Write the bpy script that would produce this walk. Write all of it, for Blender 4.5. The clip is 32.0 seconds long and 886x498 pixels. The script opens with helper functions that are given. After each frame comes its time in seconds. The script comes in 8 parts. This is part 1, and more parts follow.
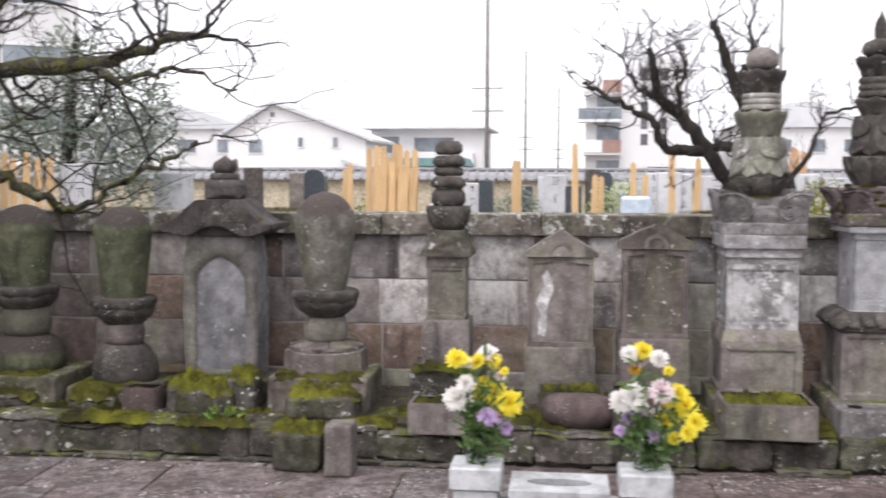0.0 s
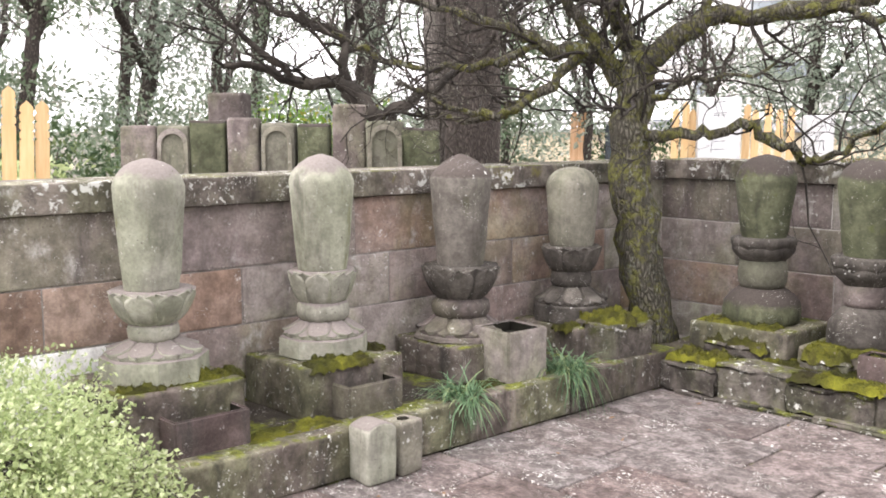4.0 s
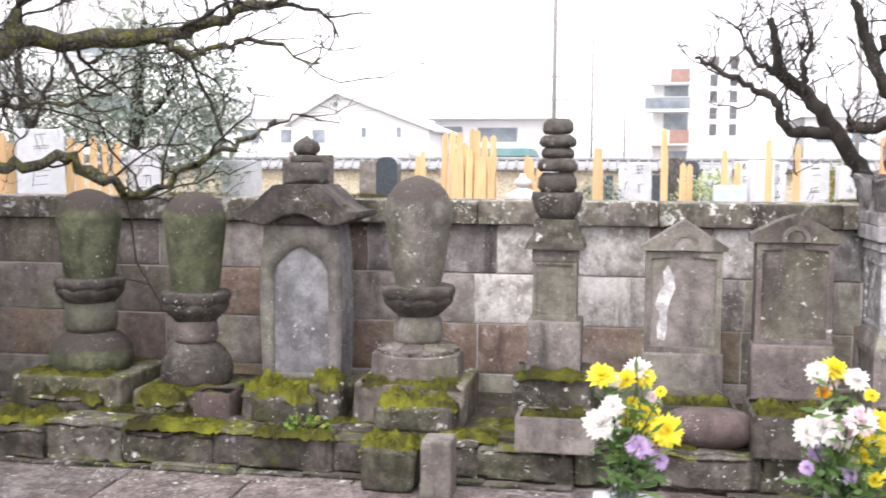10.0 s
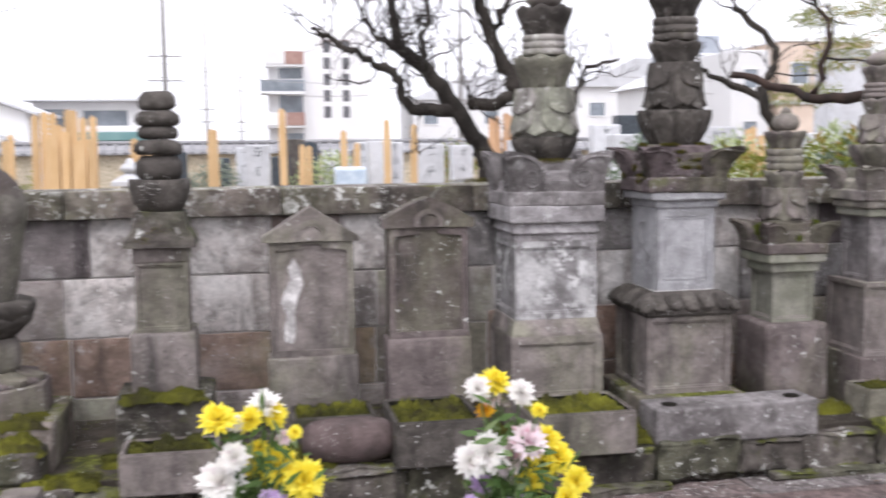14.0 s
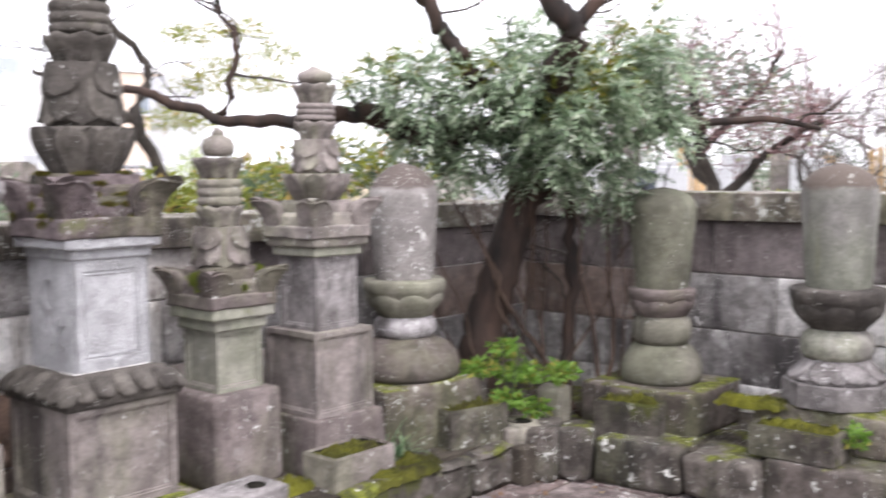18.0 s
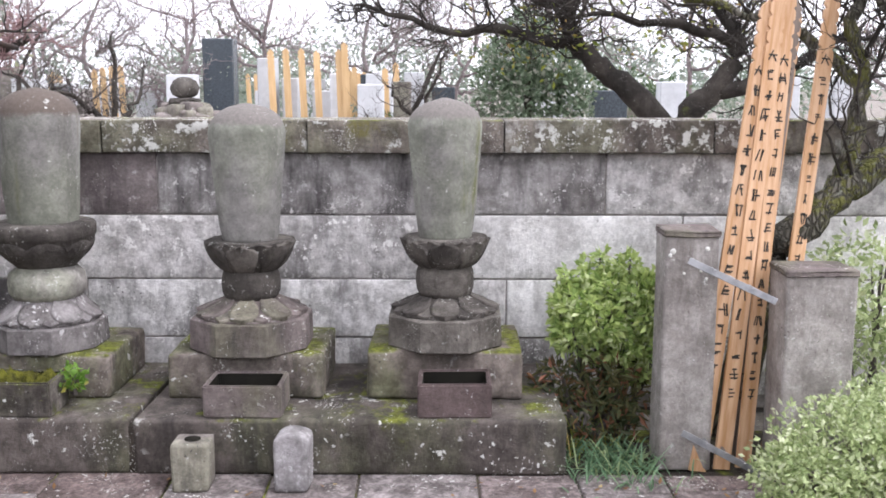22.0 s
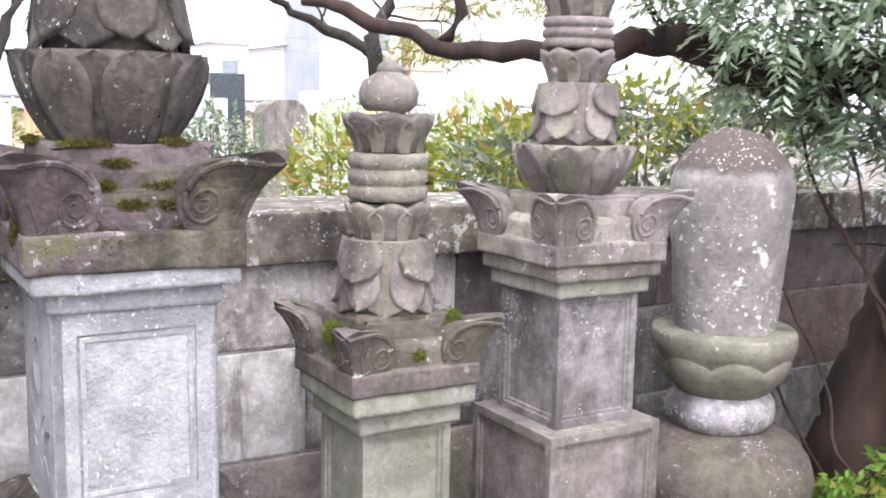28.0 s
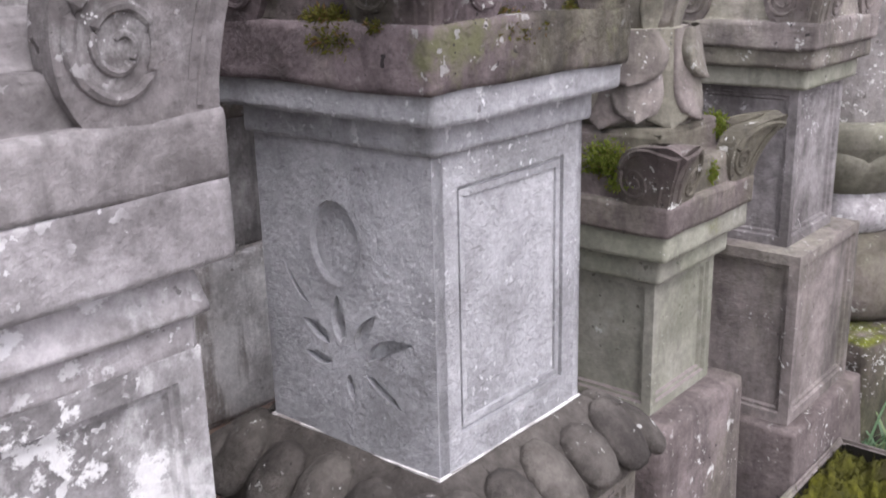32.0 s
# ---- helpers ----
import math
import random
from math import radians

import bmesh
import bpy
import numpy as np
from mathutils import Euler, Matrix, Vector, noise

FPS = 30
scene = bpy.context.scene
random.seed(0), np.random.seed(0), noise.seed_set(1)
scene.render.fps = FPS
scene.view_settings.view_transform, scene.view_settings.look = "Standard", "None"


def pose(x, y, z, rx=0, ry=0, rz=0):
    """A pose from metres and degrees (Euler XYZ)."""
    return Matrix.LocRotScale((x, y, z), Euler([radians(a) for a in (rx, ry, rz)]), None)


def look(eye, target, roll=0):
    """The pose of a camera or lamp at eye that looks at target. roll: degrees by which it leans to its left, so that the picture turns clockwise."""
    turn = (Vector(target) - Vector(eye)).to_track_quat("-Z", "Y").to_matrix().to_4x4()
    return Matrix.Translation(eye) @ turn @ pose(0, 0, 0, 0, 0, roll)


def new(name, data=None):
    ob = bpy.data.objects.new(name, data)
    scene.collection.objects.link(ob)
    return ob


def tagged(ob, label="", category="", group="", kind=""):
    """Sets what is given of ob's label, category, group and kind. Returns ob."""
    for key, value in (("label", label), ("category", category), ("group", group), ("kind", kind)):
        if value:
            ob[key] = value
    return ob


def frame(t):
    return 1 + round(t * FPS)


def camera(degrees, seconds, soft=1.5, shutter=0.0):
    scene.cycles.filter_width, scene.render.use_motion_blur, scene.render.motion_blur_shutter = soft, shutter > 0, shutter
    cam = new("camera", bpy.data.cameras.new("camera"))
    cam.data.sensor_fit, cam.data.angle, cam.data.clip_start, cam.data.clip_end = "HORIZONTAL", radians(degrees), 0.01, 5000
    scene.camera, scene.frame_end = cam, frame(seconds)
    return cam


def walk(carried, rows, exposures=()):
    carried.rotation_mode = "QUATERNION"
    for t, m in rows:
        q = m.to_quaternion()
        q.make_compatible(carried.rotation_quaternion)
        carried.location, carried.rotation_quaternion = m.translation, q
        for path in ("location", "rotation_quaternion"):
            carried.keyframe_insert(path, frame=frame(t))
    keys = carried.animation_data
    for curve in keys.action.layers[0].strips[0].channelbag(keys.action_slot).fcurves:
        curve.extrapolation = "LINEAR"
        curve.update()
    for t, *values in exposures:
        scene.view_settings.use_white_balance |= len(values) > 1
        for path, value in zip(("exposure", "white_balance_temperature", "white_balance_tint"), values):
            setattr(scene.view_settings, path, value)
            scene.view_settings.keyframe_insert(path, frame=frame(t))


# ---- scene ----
cam = camera(47.44, 32.0, soft=1.8, shutter=0.4)
walk(cam, [
    (0.0, pose(0.141, -0.091, 1.527, 85.78, -0.17, 7.74)),
    (0.5, pose(0.029, -0.050, 1.501, 85.73, -0.33, 13.42)),
    (1.0, pose(-0.062, -0.022, 1.478, 85.20, -0.49, 19.32)),
    (1.5, pose(-0.133, -0.011, 1.462, 84.58, -0.53, 25.09)),
    (2.0, pose(-0.161, 0.033, 1.457, 83.95, -0.43, 31.26)),
    (2.5, pose(-0.119, 0.070, 1.468, 83.30, -0.24, 37.41)),
    (3.0, pose(-0.067, 0.101, 1.480, 82.84, -0.26, 42.73)),
    (3.5, pose(-0.020, 0.136, 1.497, 82.67, 0.08, 46.96)),
    (5.5, pose(-0.287, 0.214, 1.492, 84.02, -0.13, 48.07)),
    (6.0, pose(-0.302, 0.209, 1.489, 84.19, -0.17, 46.56)),
    (6.5, pose(-0.303, 0.214, 1.486, 84.19, -0.24, 44.69)),
    (7.0, pose(-0.300, 0.224, 1.485, 84.11, -0.44, 41.98)),
    (7.5, pose(-0.316, 0.237, 1.486, 83.96, -0.56, 37.54)),
    (8.0, pose(-0.325, 0.228, 1.486, 83.78, -0.53, 31.36)),
    (8.5, pose(-0.306, 0.231, 1.486, 83.63, -0.45, 25.05)),
    (9.0, pose(-0.291, 0.279, 1.480, 84.01, -0.57, 19.20)),
    (9.5, pose(-0.256, 0.399, 1.481, 84.73, -0.42, 14.64)),
    (10.0, pose(-0.183, 0.504, 1.481, 85.26, -0.30, 11.15)),
    (10.5, pose(-0.129, 0.579, 1.476, 85.23, -0.14, 8.19)),
    (11.0, pose(-0.115, 0.620, 1.476, 85.01, -0.15, 5.72)),
    (11.5, pose(-0.148, 0.660, 1.479, 84.78, -0.21, 3.81)),
    (12.0, pose(-0.203, 0.711, 1.485, 84.61, -0.33, 2.62)),
    (12.5, pose(-0.265, 0.786, 1.488, 84.34, -0.04, 1.67)),
    (13.0, pose(-0.306, 0.891, 1.480, 84.04, 0.70, 0.48)),
    (13.5, pose(-0.231, 1.052, 1.470, 84.27, 0.70, -2.72)),
    (14.0, pose(-0.175, 1.181, 1.471, 84.25, 0.59, -10.19)),
    (14.5, pose(-0.223, 1.248, 1.483, 83.84, 0.55, -20.20)),
    (15.0, pose(-0.268, 1.332, 1.513, 85.36, 0.04, -26.53)),
    (15.5, pose(-0.259, 1.447, 1.541, 86.07, -0.23, -28.43)),
    (17.5, pose(-0.151, 2.308, 1.442, 85.11, 0.42, -40.06)),
    (18.0, pose(-0.061, 2.402, 1.473, 85.55, 0.50, -48.21)),
    (18.5, pose(-0.006, 2.480, 1.489, 85.88, 0.65, -59.75)),
    (19.0, pose(0.068, 2.500, 1.497, 86.36, 0.86, -70.08)),
    (19.5, pose(0.191, 2.436, 1.501, 86.30, 1.23, -76.11)),
    (20.0, pose(0.285, 2.345, 1.496, 85.48, 1.61, -79.97)),
    (20.5, pose(0.320, 2.311, 1.487, 84.00, 1.62, -83.79)),
    (21.0, pose(0.339, 2.309, 1.483, 82.59, 1.20, -86.57)),
    (21.5, pose(0.326, 2.332, 1.487, 81.43, 0.65, -88.50)),
    (22.0, pose(0.309, 2.365, 1.495, 80.83, -0.03, -89.39)),
    (22.5, pose(0.297, 2.411, 1.503, 80.81, -0.64, -88.84)),
    (23.0, pose(0.299, 2.473, 1.513, 81.05, -0.96, -85.34)),
    (23.5, pose(0.334, 2.549, 1.518, 81.39, -1.10, -79.28)),
    (24.0, pose(0.414, 2.612, 1.517, 81.89, -1.15, -72.41)),
    (24.5, pose(0.526, 2.635, 1.513, 82.62, -1.23, -64.28)),
    (25.0, pose(0.740, 2.672, 1.517, 83.32, -0.85, -55.47)),
    (25.5, pose(0.944, 2.789, 1.523, 84.34, -0.34, -46.83)),
    (26.0, pose(1.088, 3.019, 1.532, 85.32, -0.20, -39.88)),
    (26.5, pose(1.142, 3.241, 1.541, 84.98, -0.51, -35.38)),
    (28.5, pose(1.346, 3.972, 1.543, 80.93, -1.32, -30.02)),
    (29.0, pose(1.232, 4.208, 1.528, 79.52, -0.98, -30.45)),
    (29.5, pose(1.185, 4.390, 1.510, 78.30, -0.26, -29.07)),
    (30.0, pose(1.121, 4.590, 1.511, 77.14, 0.21, -30.60)),
    (30.5, pose(1.051, 4.726, 1.496, 76.58, 0.16, -34.85)),
    (31.0, pose(0.952, 4.810, 1.460, 75.79, 0.23, -41.82)),
    (31.5, pose(0.865, 4.837, 1.424, 74.58, 0.85, -46.83)),
    (32.0, pose(0.819, 4.844, 1.403, 73.00, 1.39, -48.99)),
], [(0, 0.44, 6450, 15), (1, 0.24, 6500, 15), (2, 0.95, 6600, 15), (3, 1.3, 6700, 14), (3.5, 1.4, 6750, 14), (6, 1.35, 6700, 16), (7.5, 1.3, 6600, 15), (9, 1.2, 6500, 15), (10, 1.1, 6450, 15), (11, 0.65, 6400, 16), (12, 0.58, 6300, 16), (13, 0.56, 6300, 16), (15, 0.48, 6300, 17), (17.5, 0.92, 6400, 17), (19, 1.52, 6320, 15), (20, 1.10, 6220, 16), (21.5, 1.05, 6220, 16), (23, 1.0, 6150, 16), (24, 1.06, 6080, 16), (25, 1.42, 6300, 16), (26.5, 1.72, 6250, 16), (29, 1.27, 6200, 18), (30, 1.18, 6150, 18), (32, 1.0, 6250, 19)])

# ---- world and light: a bright overcast day ----
SUN_EL, SUN_AZ = radians(55), radians(200)
world = bpy.data.worlds.new("overcast_sky")
scene.world = world
world.use_nodes = True
wn = world.node_tree
wn.nodes.clear()
w_out = wn.nodes.new("ShaderNodeOutputWorld")
w_bg = wn.nodes.new("ShaderNodeBackground")
w_sky = wn.nodes.new("ShaderNodeTexSky")
w_sky.sky_type = 'NISHITA'
w_sky.sun_disc = False
w_sky.sun_elevation, w_sky.sun_rotation = SUN_EL, SUN_AZ
w_sky.air_density, w_sky.dust_density, w_sky.ozone_density = 1.0, 6.0, 1.0
w_hsv = wn.nodes.new("ShaderNodeHueSaturation")
w_hsv.inputs["Saturation"].default_value = 0.10
wn.links.new(w_sky.outputs[0], w_hsv.inputs["Color"])
w_mix = wn.nodes.new("ShaderNodeMix")
w_mix.data_type = 'RGBA'
w_mix.inputs[0].default_value = 0.75
w_mix.inputs[7].default_value = (9.0, 9.1, 9.4, 1)
wn.links.new(w_hsv.outputs[0], w_mix.inputs[6])
wn.links.new(w_mix.outputs[2], w_bg.inputs["Color"])
w_bg.inputs["Strength"].default_value = 0.15
wn.links.new(w_bg.outputs[0], w_out.inputs["Surface"])
sun_data = bpy.data.lights.new("sun", "SUN")
sun_data.energy, sun_data.angle, sun_data.color = 0.9, radians(25), (1.0, 0.97, 0.93)
sun = new("sun", sun_data)
sun.matrix_world = look((6 * math.sin(SUN_AZ), 6 * math.cos(SUN_AZ), 9), (0, 0, 0))

# ---- materials ----
def nodes_of(name):
    m = bpy.data.materials.new(name)
    m.use_nodes = True
    nt = m.node_tree
    nt.nodes.clear()
    out = nt.nodes.new("ShaderNodeOutputMaterial")
    b = nt.nodes.new("ShaderNodeBsdfPrincipled")
    nt.links.new(b.outputs[0], out.inputs[0])
    return m, nt, b


def put(nt, node, **kw):
    n = nt.nodes.new(node)
    for k, v in kw.items():
        n.inputs[k].default_value = v
    return n


def coords(nt, scale=(1, 1, 1), world_space=False):
    """Surface coordinates, shifted for each object."""
    if world_space:
        src = nt.nodes.new("ShaderNodeNewGeometry").outputs["Position"]
    else:
        src = nt.nodes.new("ShaderNodeTexCoord").outputs["Object"]
        info = nt.nodes.new("ShaderNodeObjectInfo")
        mul = nt.nodes.new("ShaderNodeMath")
        mul.operation = 'MULTIPLY'
        mul.inputs[1].default_value = 41.7
        nt.links.new(info.outputs["Random"], mul.inputs[0])
        add = nt.nodes.new("ShaderNodeVectorMath")
        nt.links.new(src, add.inputs[0])
        nt.links.new(mul.outputs[0], add.inputs[1])
        src = add.outputs[0]
    if scale != (1, 1, 1):
        sc = nt.nodes.new("ShaderNodeVectorMath")
        sc.operation = 'MULTIPLY'
        sc.inputs[1].default_value = scale
        nt.links.new(src, sc.inputs[0])
        src = sc.outputs[0]
    return src


def noise_tex(nt, vec, scale, detail=5, rough=0.6):
    n = put(nt, "ShaderNodeTexNoise", Scale=scale, Detail=detail, Roughness=rough)
    nt.links.new(vec, n.inputs["Vector"])
    return n.outputs[0]


def band(nt, fac, lo, hi):
    """0 below lo, 1 above hi."""
    r = nt.nodes.new("ShaderNodeMapRange")
    r.interpolation_type = 'SMOOTHSTEP'
    for i, v in ((1, lo), (2, hi), (3, 0.0), (4, 1.0)):
        r.inputs[i].default_value = v
    nt.links.new(fac, r.inputs[0])
    return r.outputs[0]


def mixc(nt, fac, a, b, mode='MIX'):
    n = nt.nodes.new("ShaderNodeMix")
    n.data_type, n.blend_type = 'RGBA', mode
    for sock, v in ((n.inputs[0], fac), (n.inputs[6], a), (n.inputs[7], b)):
        if isinstance(v, (int, float)):
            sock.default_value = v
        elif isinstance(v, tuple):
            sock.default_value = (*v, 1)
        else:
            nt.links.new(v, sock)
    return n.outputs[2]


def bump(nt, b, height, strength=0.4, dist=0.01):
    n = put(nt, "ShaderNodeBump", Strength=strength, Distance=dist)
    nt.links.new(height, n.inputs["Height"])
    nt.links.new(n.outputs[0], b.inputs["Normal"])


def product(nt, a, b):
    m = nt.nodes.new("ShaderNodeMath")
    m.operation = 'MULTIPLY'
    nt.links.new(a, m.inputs[0])
    nt.links.new(b, m.inputs[1])
    return m.outputs[0]


def stone(name, c1, c2, dark=(0.05, 0.047, 0.044), stain=0.5, lichen=0.3, moss=0.0, tint=0.25, grain=70, rough=0.92,
          mossc=(0.085, 0.10, 0.022), lichenc=(0.56, 0.56, 0.53), bumps=0.5, vary=(), specks=0.5, top=0.0, bloom=0.3, speckle=0.32, contrast=0.5, algae=0.0, runs=0.0, runw=5.2, runc=(0.10, 0.115, 0.035), crust=0.0, crustc=(0.075, 0.062, 0.055)):
    """Weathered stone: cloudy base, run-down stains, pale bloom, grain, lichen blots and specks, moss (top: on upper faces).
    vary: further base colours, one of which is drawn for each object."""
    m, nt, b = nodes_of(name)
    v = coords(nt)
    info = nt.nodes.new("ShaderNodeObjectInfo")
    cloud = noise_tex(nt, v, 2.6, 9, 0.62)
    base = mixc(nt, band(nt, cloud, 0.34, 0.66), c1, c2)
    if vary:
        ramp = nt.nodes.new("ShaderNodeValToRGB")
        ramp.color_ramp.interpolation = 'CONSTANT'
        el = ramp.color_ramp.elements
        el[0].color, el[0].position = (*vary[0], 1), 0.0
        el[1].color, el[1].position = (*vary[1], 1), 1.0 / len(vary)
        for k, c in enumerate(vary[2:]):
            e = el.new((k + 2) / len(vary))
            e.color = (*c, 1)
        nt.links.new(info.outputs["Random"], ramp.inputs[0])
        base = mixc(nt, band(nt, noise_tex(nt, v, 1.7, 7, 0.65), 0.28, 0.60), base, ramp.outputs[0])
    base = mixc(nt, info.outputs["Random"], base, mixc(nt, 1.0, base, (1 - tint, 1 - tint, 1 - tint), 'MULTIPLY'))
    if algae > 0:
        base = mixc(nt, algae, base, mixc(nt, band(nt, noise_tex(nt, coords(nt, (1.6, 1.6, 0.9)), 1.3, 7, 0.62), 0.44, 0.60), (1.06, 0.98, 0.98), (0.90, 1.0, 0.66)), 'MULTIPLY')
    mott = noise_tex(nt, v, 11, 8, 0.68)
    base = mixc(nt, contrast, base, mixc(nt, band(nt, mott, 0.35, 0.66), (0.50, 0.49, 0.48), (1.52, 1.52, 1.53)), 'MULTIPLY')
    if bloom > 0:
        bl = noise_tex(nt, coords(nt, (1.0, 1.0, 0.7)), 4.3, 9, 0.72)
        pale = mixc(nt, 0.72, base, lichenc)
        base = mixc(nt, band(nt, bl, 0.70 - 0.25 * bloom, 0.84 - 0.25 * bloom), base, pale)
    streak = noise_tex(nt, coords(nt, (6, 6, 1.3)), 1.0, 8, 0.66)
    lo = 0.66 - 0.28 * stain
    base = mixc(nt, band(nt, streak, lo - 0.05, lo + 0.22), base, dark)
    if runs > 0:
        drip = noise_tex(nt, coords(nt, (runw, runw, 0.16 * runw)), 1.0, 9, 0.60)
        lim = 0.70 - 0.24 * runs
        base = mixc(nt, product(nt, band(nt, drip, lim, lim + 0.13), band(nt, noise_tex(nt, v, 19, 6, 0.7), 0.30, 0.52)), base, runc)
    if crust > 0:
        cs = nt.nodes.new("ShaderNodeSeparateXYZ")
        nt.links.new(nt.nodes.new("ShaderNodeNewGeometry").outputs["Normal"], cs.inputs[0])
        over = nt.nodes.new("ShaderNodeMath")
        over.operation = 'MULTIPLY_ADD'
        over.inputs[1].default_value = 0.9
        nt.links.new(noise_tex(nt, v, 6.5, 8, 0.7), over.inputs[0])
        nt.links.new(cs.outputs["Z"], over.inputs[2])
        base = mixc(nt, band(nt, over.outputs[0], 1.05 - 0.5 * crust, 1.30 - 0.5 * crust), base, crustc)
    fine = noise_tex(nt, v, grain, 4, 0.75)
    base = mixc(nt, speckle, base, mixc(nt, band(nt, fine, 0.30, 0.70), (0.5, 0.5, 0.5), (1.4, 1.4, 1.4)), 'MULTIPLY')
    mm = noise_tex(nt, v, 4.5, 10, 0.72)
    if moss > 0:
        base = mixc(nt, band(nt, mm, 0.68 - 0.3 * moss, 0.80 - 0.3 * moss), base, mossc)
    if top > 0:
        sep = nt.nodes.new("ShaderNodeSeparateXYZ")
        nt.links.new(nt.nodes.new("ShaderNodeNewGeometry").outputs["Normal"], sep.inputs[0])
        up = band(nt, sep.outputs["Z"], 0.30, 0.80)
        lush = mixc(nt, band(nt, noise_tex(nt, v, 26, 5, 0.7), 0.35, 0.65), (0.045, 0.05, 0.012), (0.15, 0.165, 0.025))
        base = mixc(nt, product(nt, up, band(nt, mm, 0.74 - 0.42 * top, 0.84 - 0.42 * top)), base, lush)
    if lichen > 0:
        ll = noise_tex(nt, v, 17, 6, 0.68)
        gate = noise_tex(nt, v, 2.3, 3, 0.5)
        base = mixc(nt, product(nt, band(nt, ll, 0.70 - 0.2 * lichen, 0.745 - 0.2 * lichen), band(nt, gate, 0.42, 0.58)), base, lichenc)
        sp = noise_tex(nt, v, 46, 3, 0.55)
        gate2 = noise_tex(nt, v, 3.7, 4, 0.6)
        lim = 0.735 - 0.13 * specks
        base = mixc(nt, product(nt, band(nt, sp, lim, lim + 0.03), band(nt, gate2, 0.50, 0.62)), base, lichenc)
        frost = noise_tex(nt, v, 120, 2, 0.5)
        gate3 = noise_tex(nt, v, 6.5, 5, 0.65)
        lim = 0.70 - 0.09 * specks
        base = mixc(nt, product(nt, band(nt, frost, lim, lim + 0.04), band(nt, gate3, 0.53, 0.64)), base, lichenc)
        pit = noise_tex(nt, v, 75, 2, 0.5)
        base = mixc(nt, product(nt, band(nt, pit, 0.69, 0.72), band(nt, gate2, 0.46, 0.60)), base, dark)
    nt.links.new(base, b.inputs["Base Color"])
    b.inputs["Roughness"].default_value = rough
    b.inputs["Specular IOR Level"].default_value = 0.25
    mid = noise_tex(nt, v, 16, 10, 0.72)
    hit = nt.nodes.new("ShaderNodeMath")
    hit.operation = 'MULTIPLY_ADD'
    hit.inputs[1].default_value = 0.30
    nt.links.new(noise_tex(nt, v, 95, 3, 0.6), hit.inputs[0])
    nt.links.new(mid, hit.inputs[2])
    bump(nt, b, hit.outputs[0], min(1.0, bumps * 1.25), 0.013)
    return m


def bark(name, c1, c2, moss=0.5, mossc=(0.085, 0.09, 0.03), scale=1.0):
    """Ridged bark with grey-green lichen and flecks of moss."""
    m, nt, b = nodes_of(name)
    v = coords(nt)
    vz = coords(nt, (1, 1, .32))
    vor = put(nt, "ShaderNodeTexVoronoi", Scale=46.0 * scale)
    vor.feature = 'DISTANCE_TO_EDGE'
    warp = nt.nodes.new("ShaderNodeVectorMath")
    warp.operation = 'MULTIPLY_ADD'
    nse = put(nt, "ShaderNodeTexNoise", Scale=9.0 * scale, Detail=4.0)
    nt.links.new(vz, nse.inputs["Vector"])
    warp.inputs[1].default_value = (.10, .10, .10)
    nt.links.new(nse.outputs["Color"], warp.inputs[0])
    nt.links.new(vz, warp.inputs[2])
    nt.links.new(warp.outputs[0], vor.inputs["Vector"])
    ridge = band(nt, vor.outputs["Distance"], 0.0, 0.30)
    base = mixc(nt, ridge, (c1[0] * .62, c1[1] * .62, c1[2] * .62), mixc(nt, band(nt, noise_tex(nt, vz, 7 * scale, 8, .65), .35, .65), c1, c2))
    base = mixc(nt, product(nt, band(nt, noise_tex(nt, v, 16 * scale, 9, .75), .70 - .28 * moss, .78 - .28 * moss), band(nt, noise_tex(nt, v, 3.1, 4, .6), .56 - .25 * moss, .70 - .25 * moss)), base, mossc)
    base = mixc(nt, product(nt, band(nt, noise_tex(nt, v, 30 * scale, 5, .7), .56, .62), band(nt, noise_tex(nt, v, 5, 4, .6), .45, .60)), base, (0.20, 0.205, 0.165))
    nt.links.new(base, b.inputs["Base Color"])
    b.inputs["Roughness"].default_value = .95
    b.inputs["Specular IOR Level"].default_value = .15
    hit = nt.nodes.new("ShaderNodeMath")
    hit.operation = 'MULTIPLY_ADD'
    hit.inputs[1].default_value = .6
    nt.links.new(noise_tex(nt, v, 40 * scale, 6, .7), hit.inputs[0])
    nt.links.new(ridge, hit.inputs[2])
    bump(nt, b, hit.outputs[0], 1.0, .012)
    return m


def plain(name, c1, c2, scale=8.0, rough=0.6, metal=0.0, bumps=0.1, spec=0.4, tint=0.2, stretch=(1, 1, 1)):
    m, nt, b = nodes_of(name)
    v = coords(nt, stretch)
    base = mixc(nt, band(nt, noise_tex(nt, v, scale, 7), 0.32, 0.68), c1, c2)
    info = nt.nodes.new("ShaderNodeObjectInfo")
    base = mixc(nt, info.outputs["Random"], base, mixc(nt, 1.0, base, (1 - tint, 1 - tint, 1 - tint), 'MULTIPLY'))
    nt.links.new(base, b.inputs["Base Color"])
    b.inputs["Roughness"].default_value, b.inputs["Metallic"].default_value = rough, metal
    b.inputs["Specular IOR Level"].default_value = spec
    if bumps:
        bump(nt, b, noise_tex(nt, v, scale * 5, 6), bumps, 0.006)
    return m


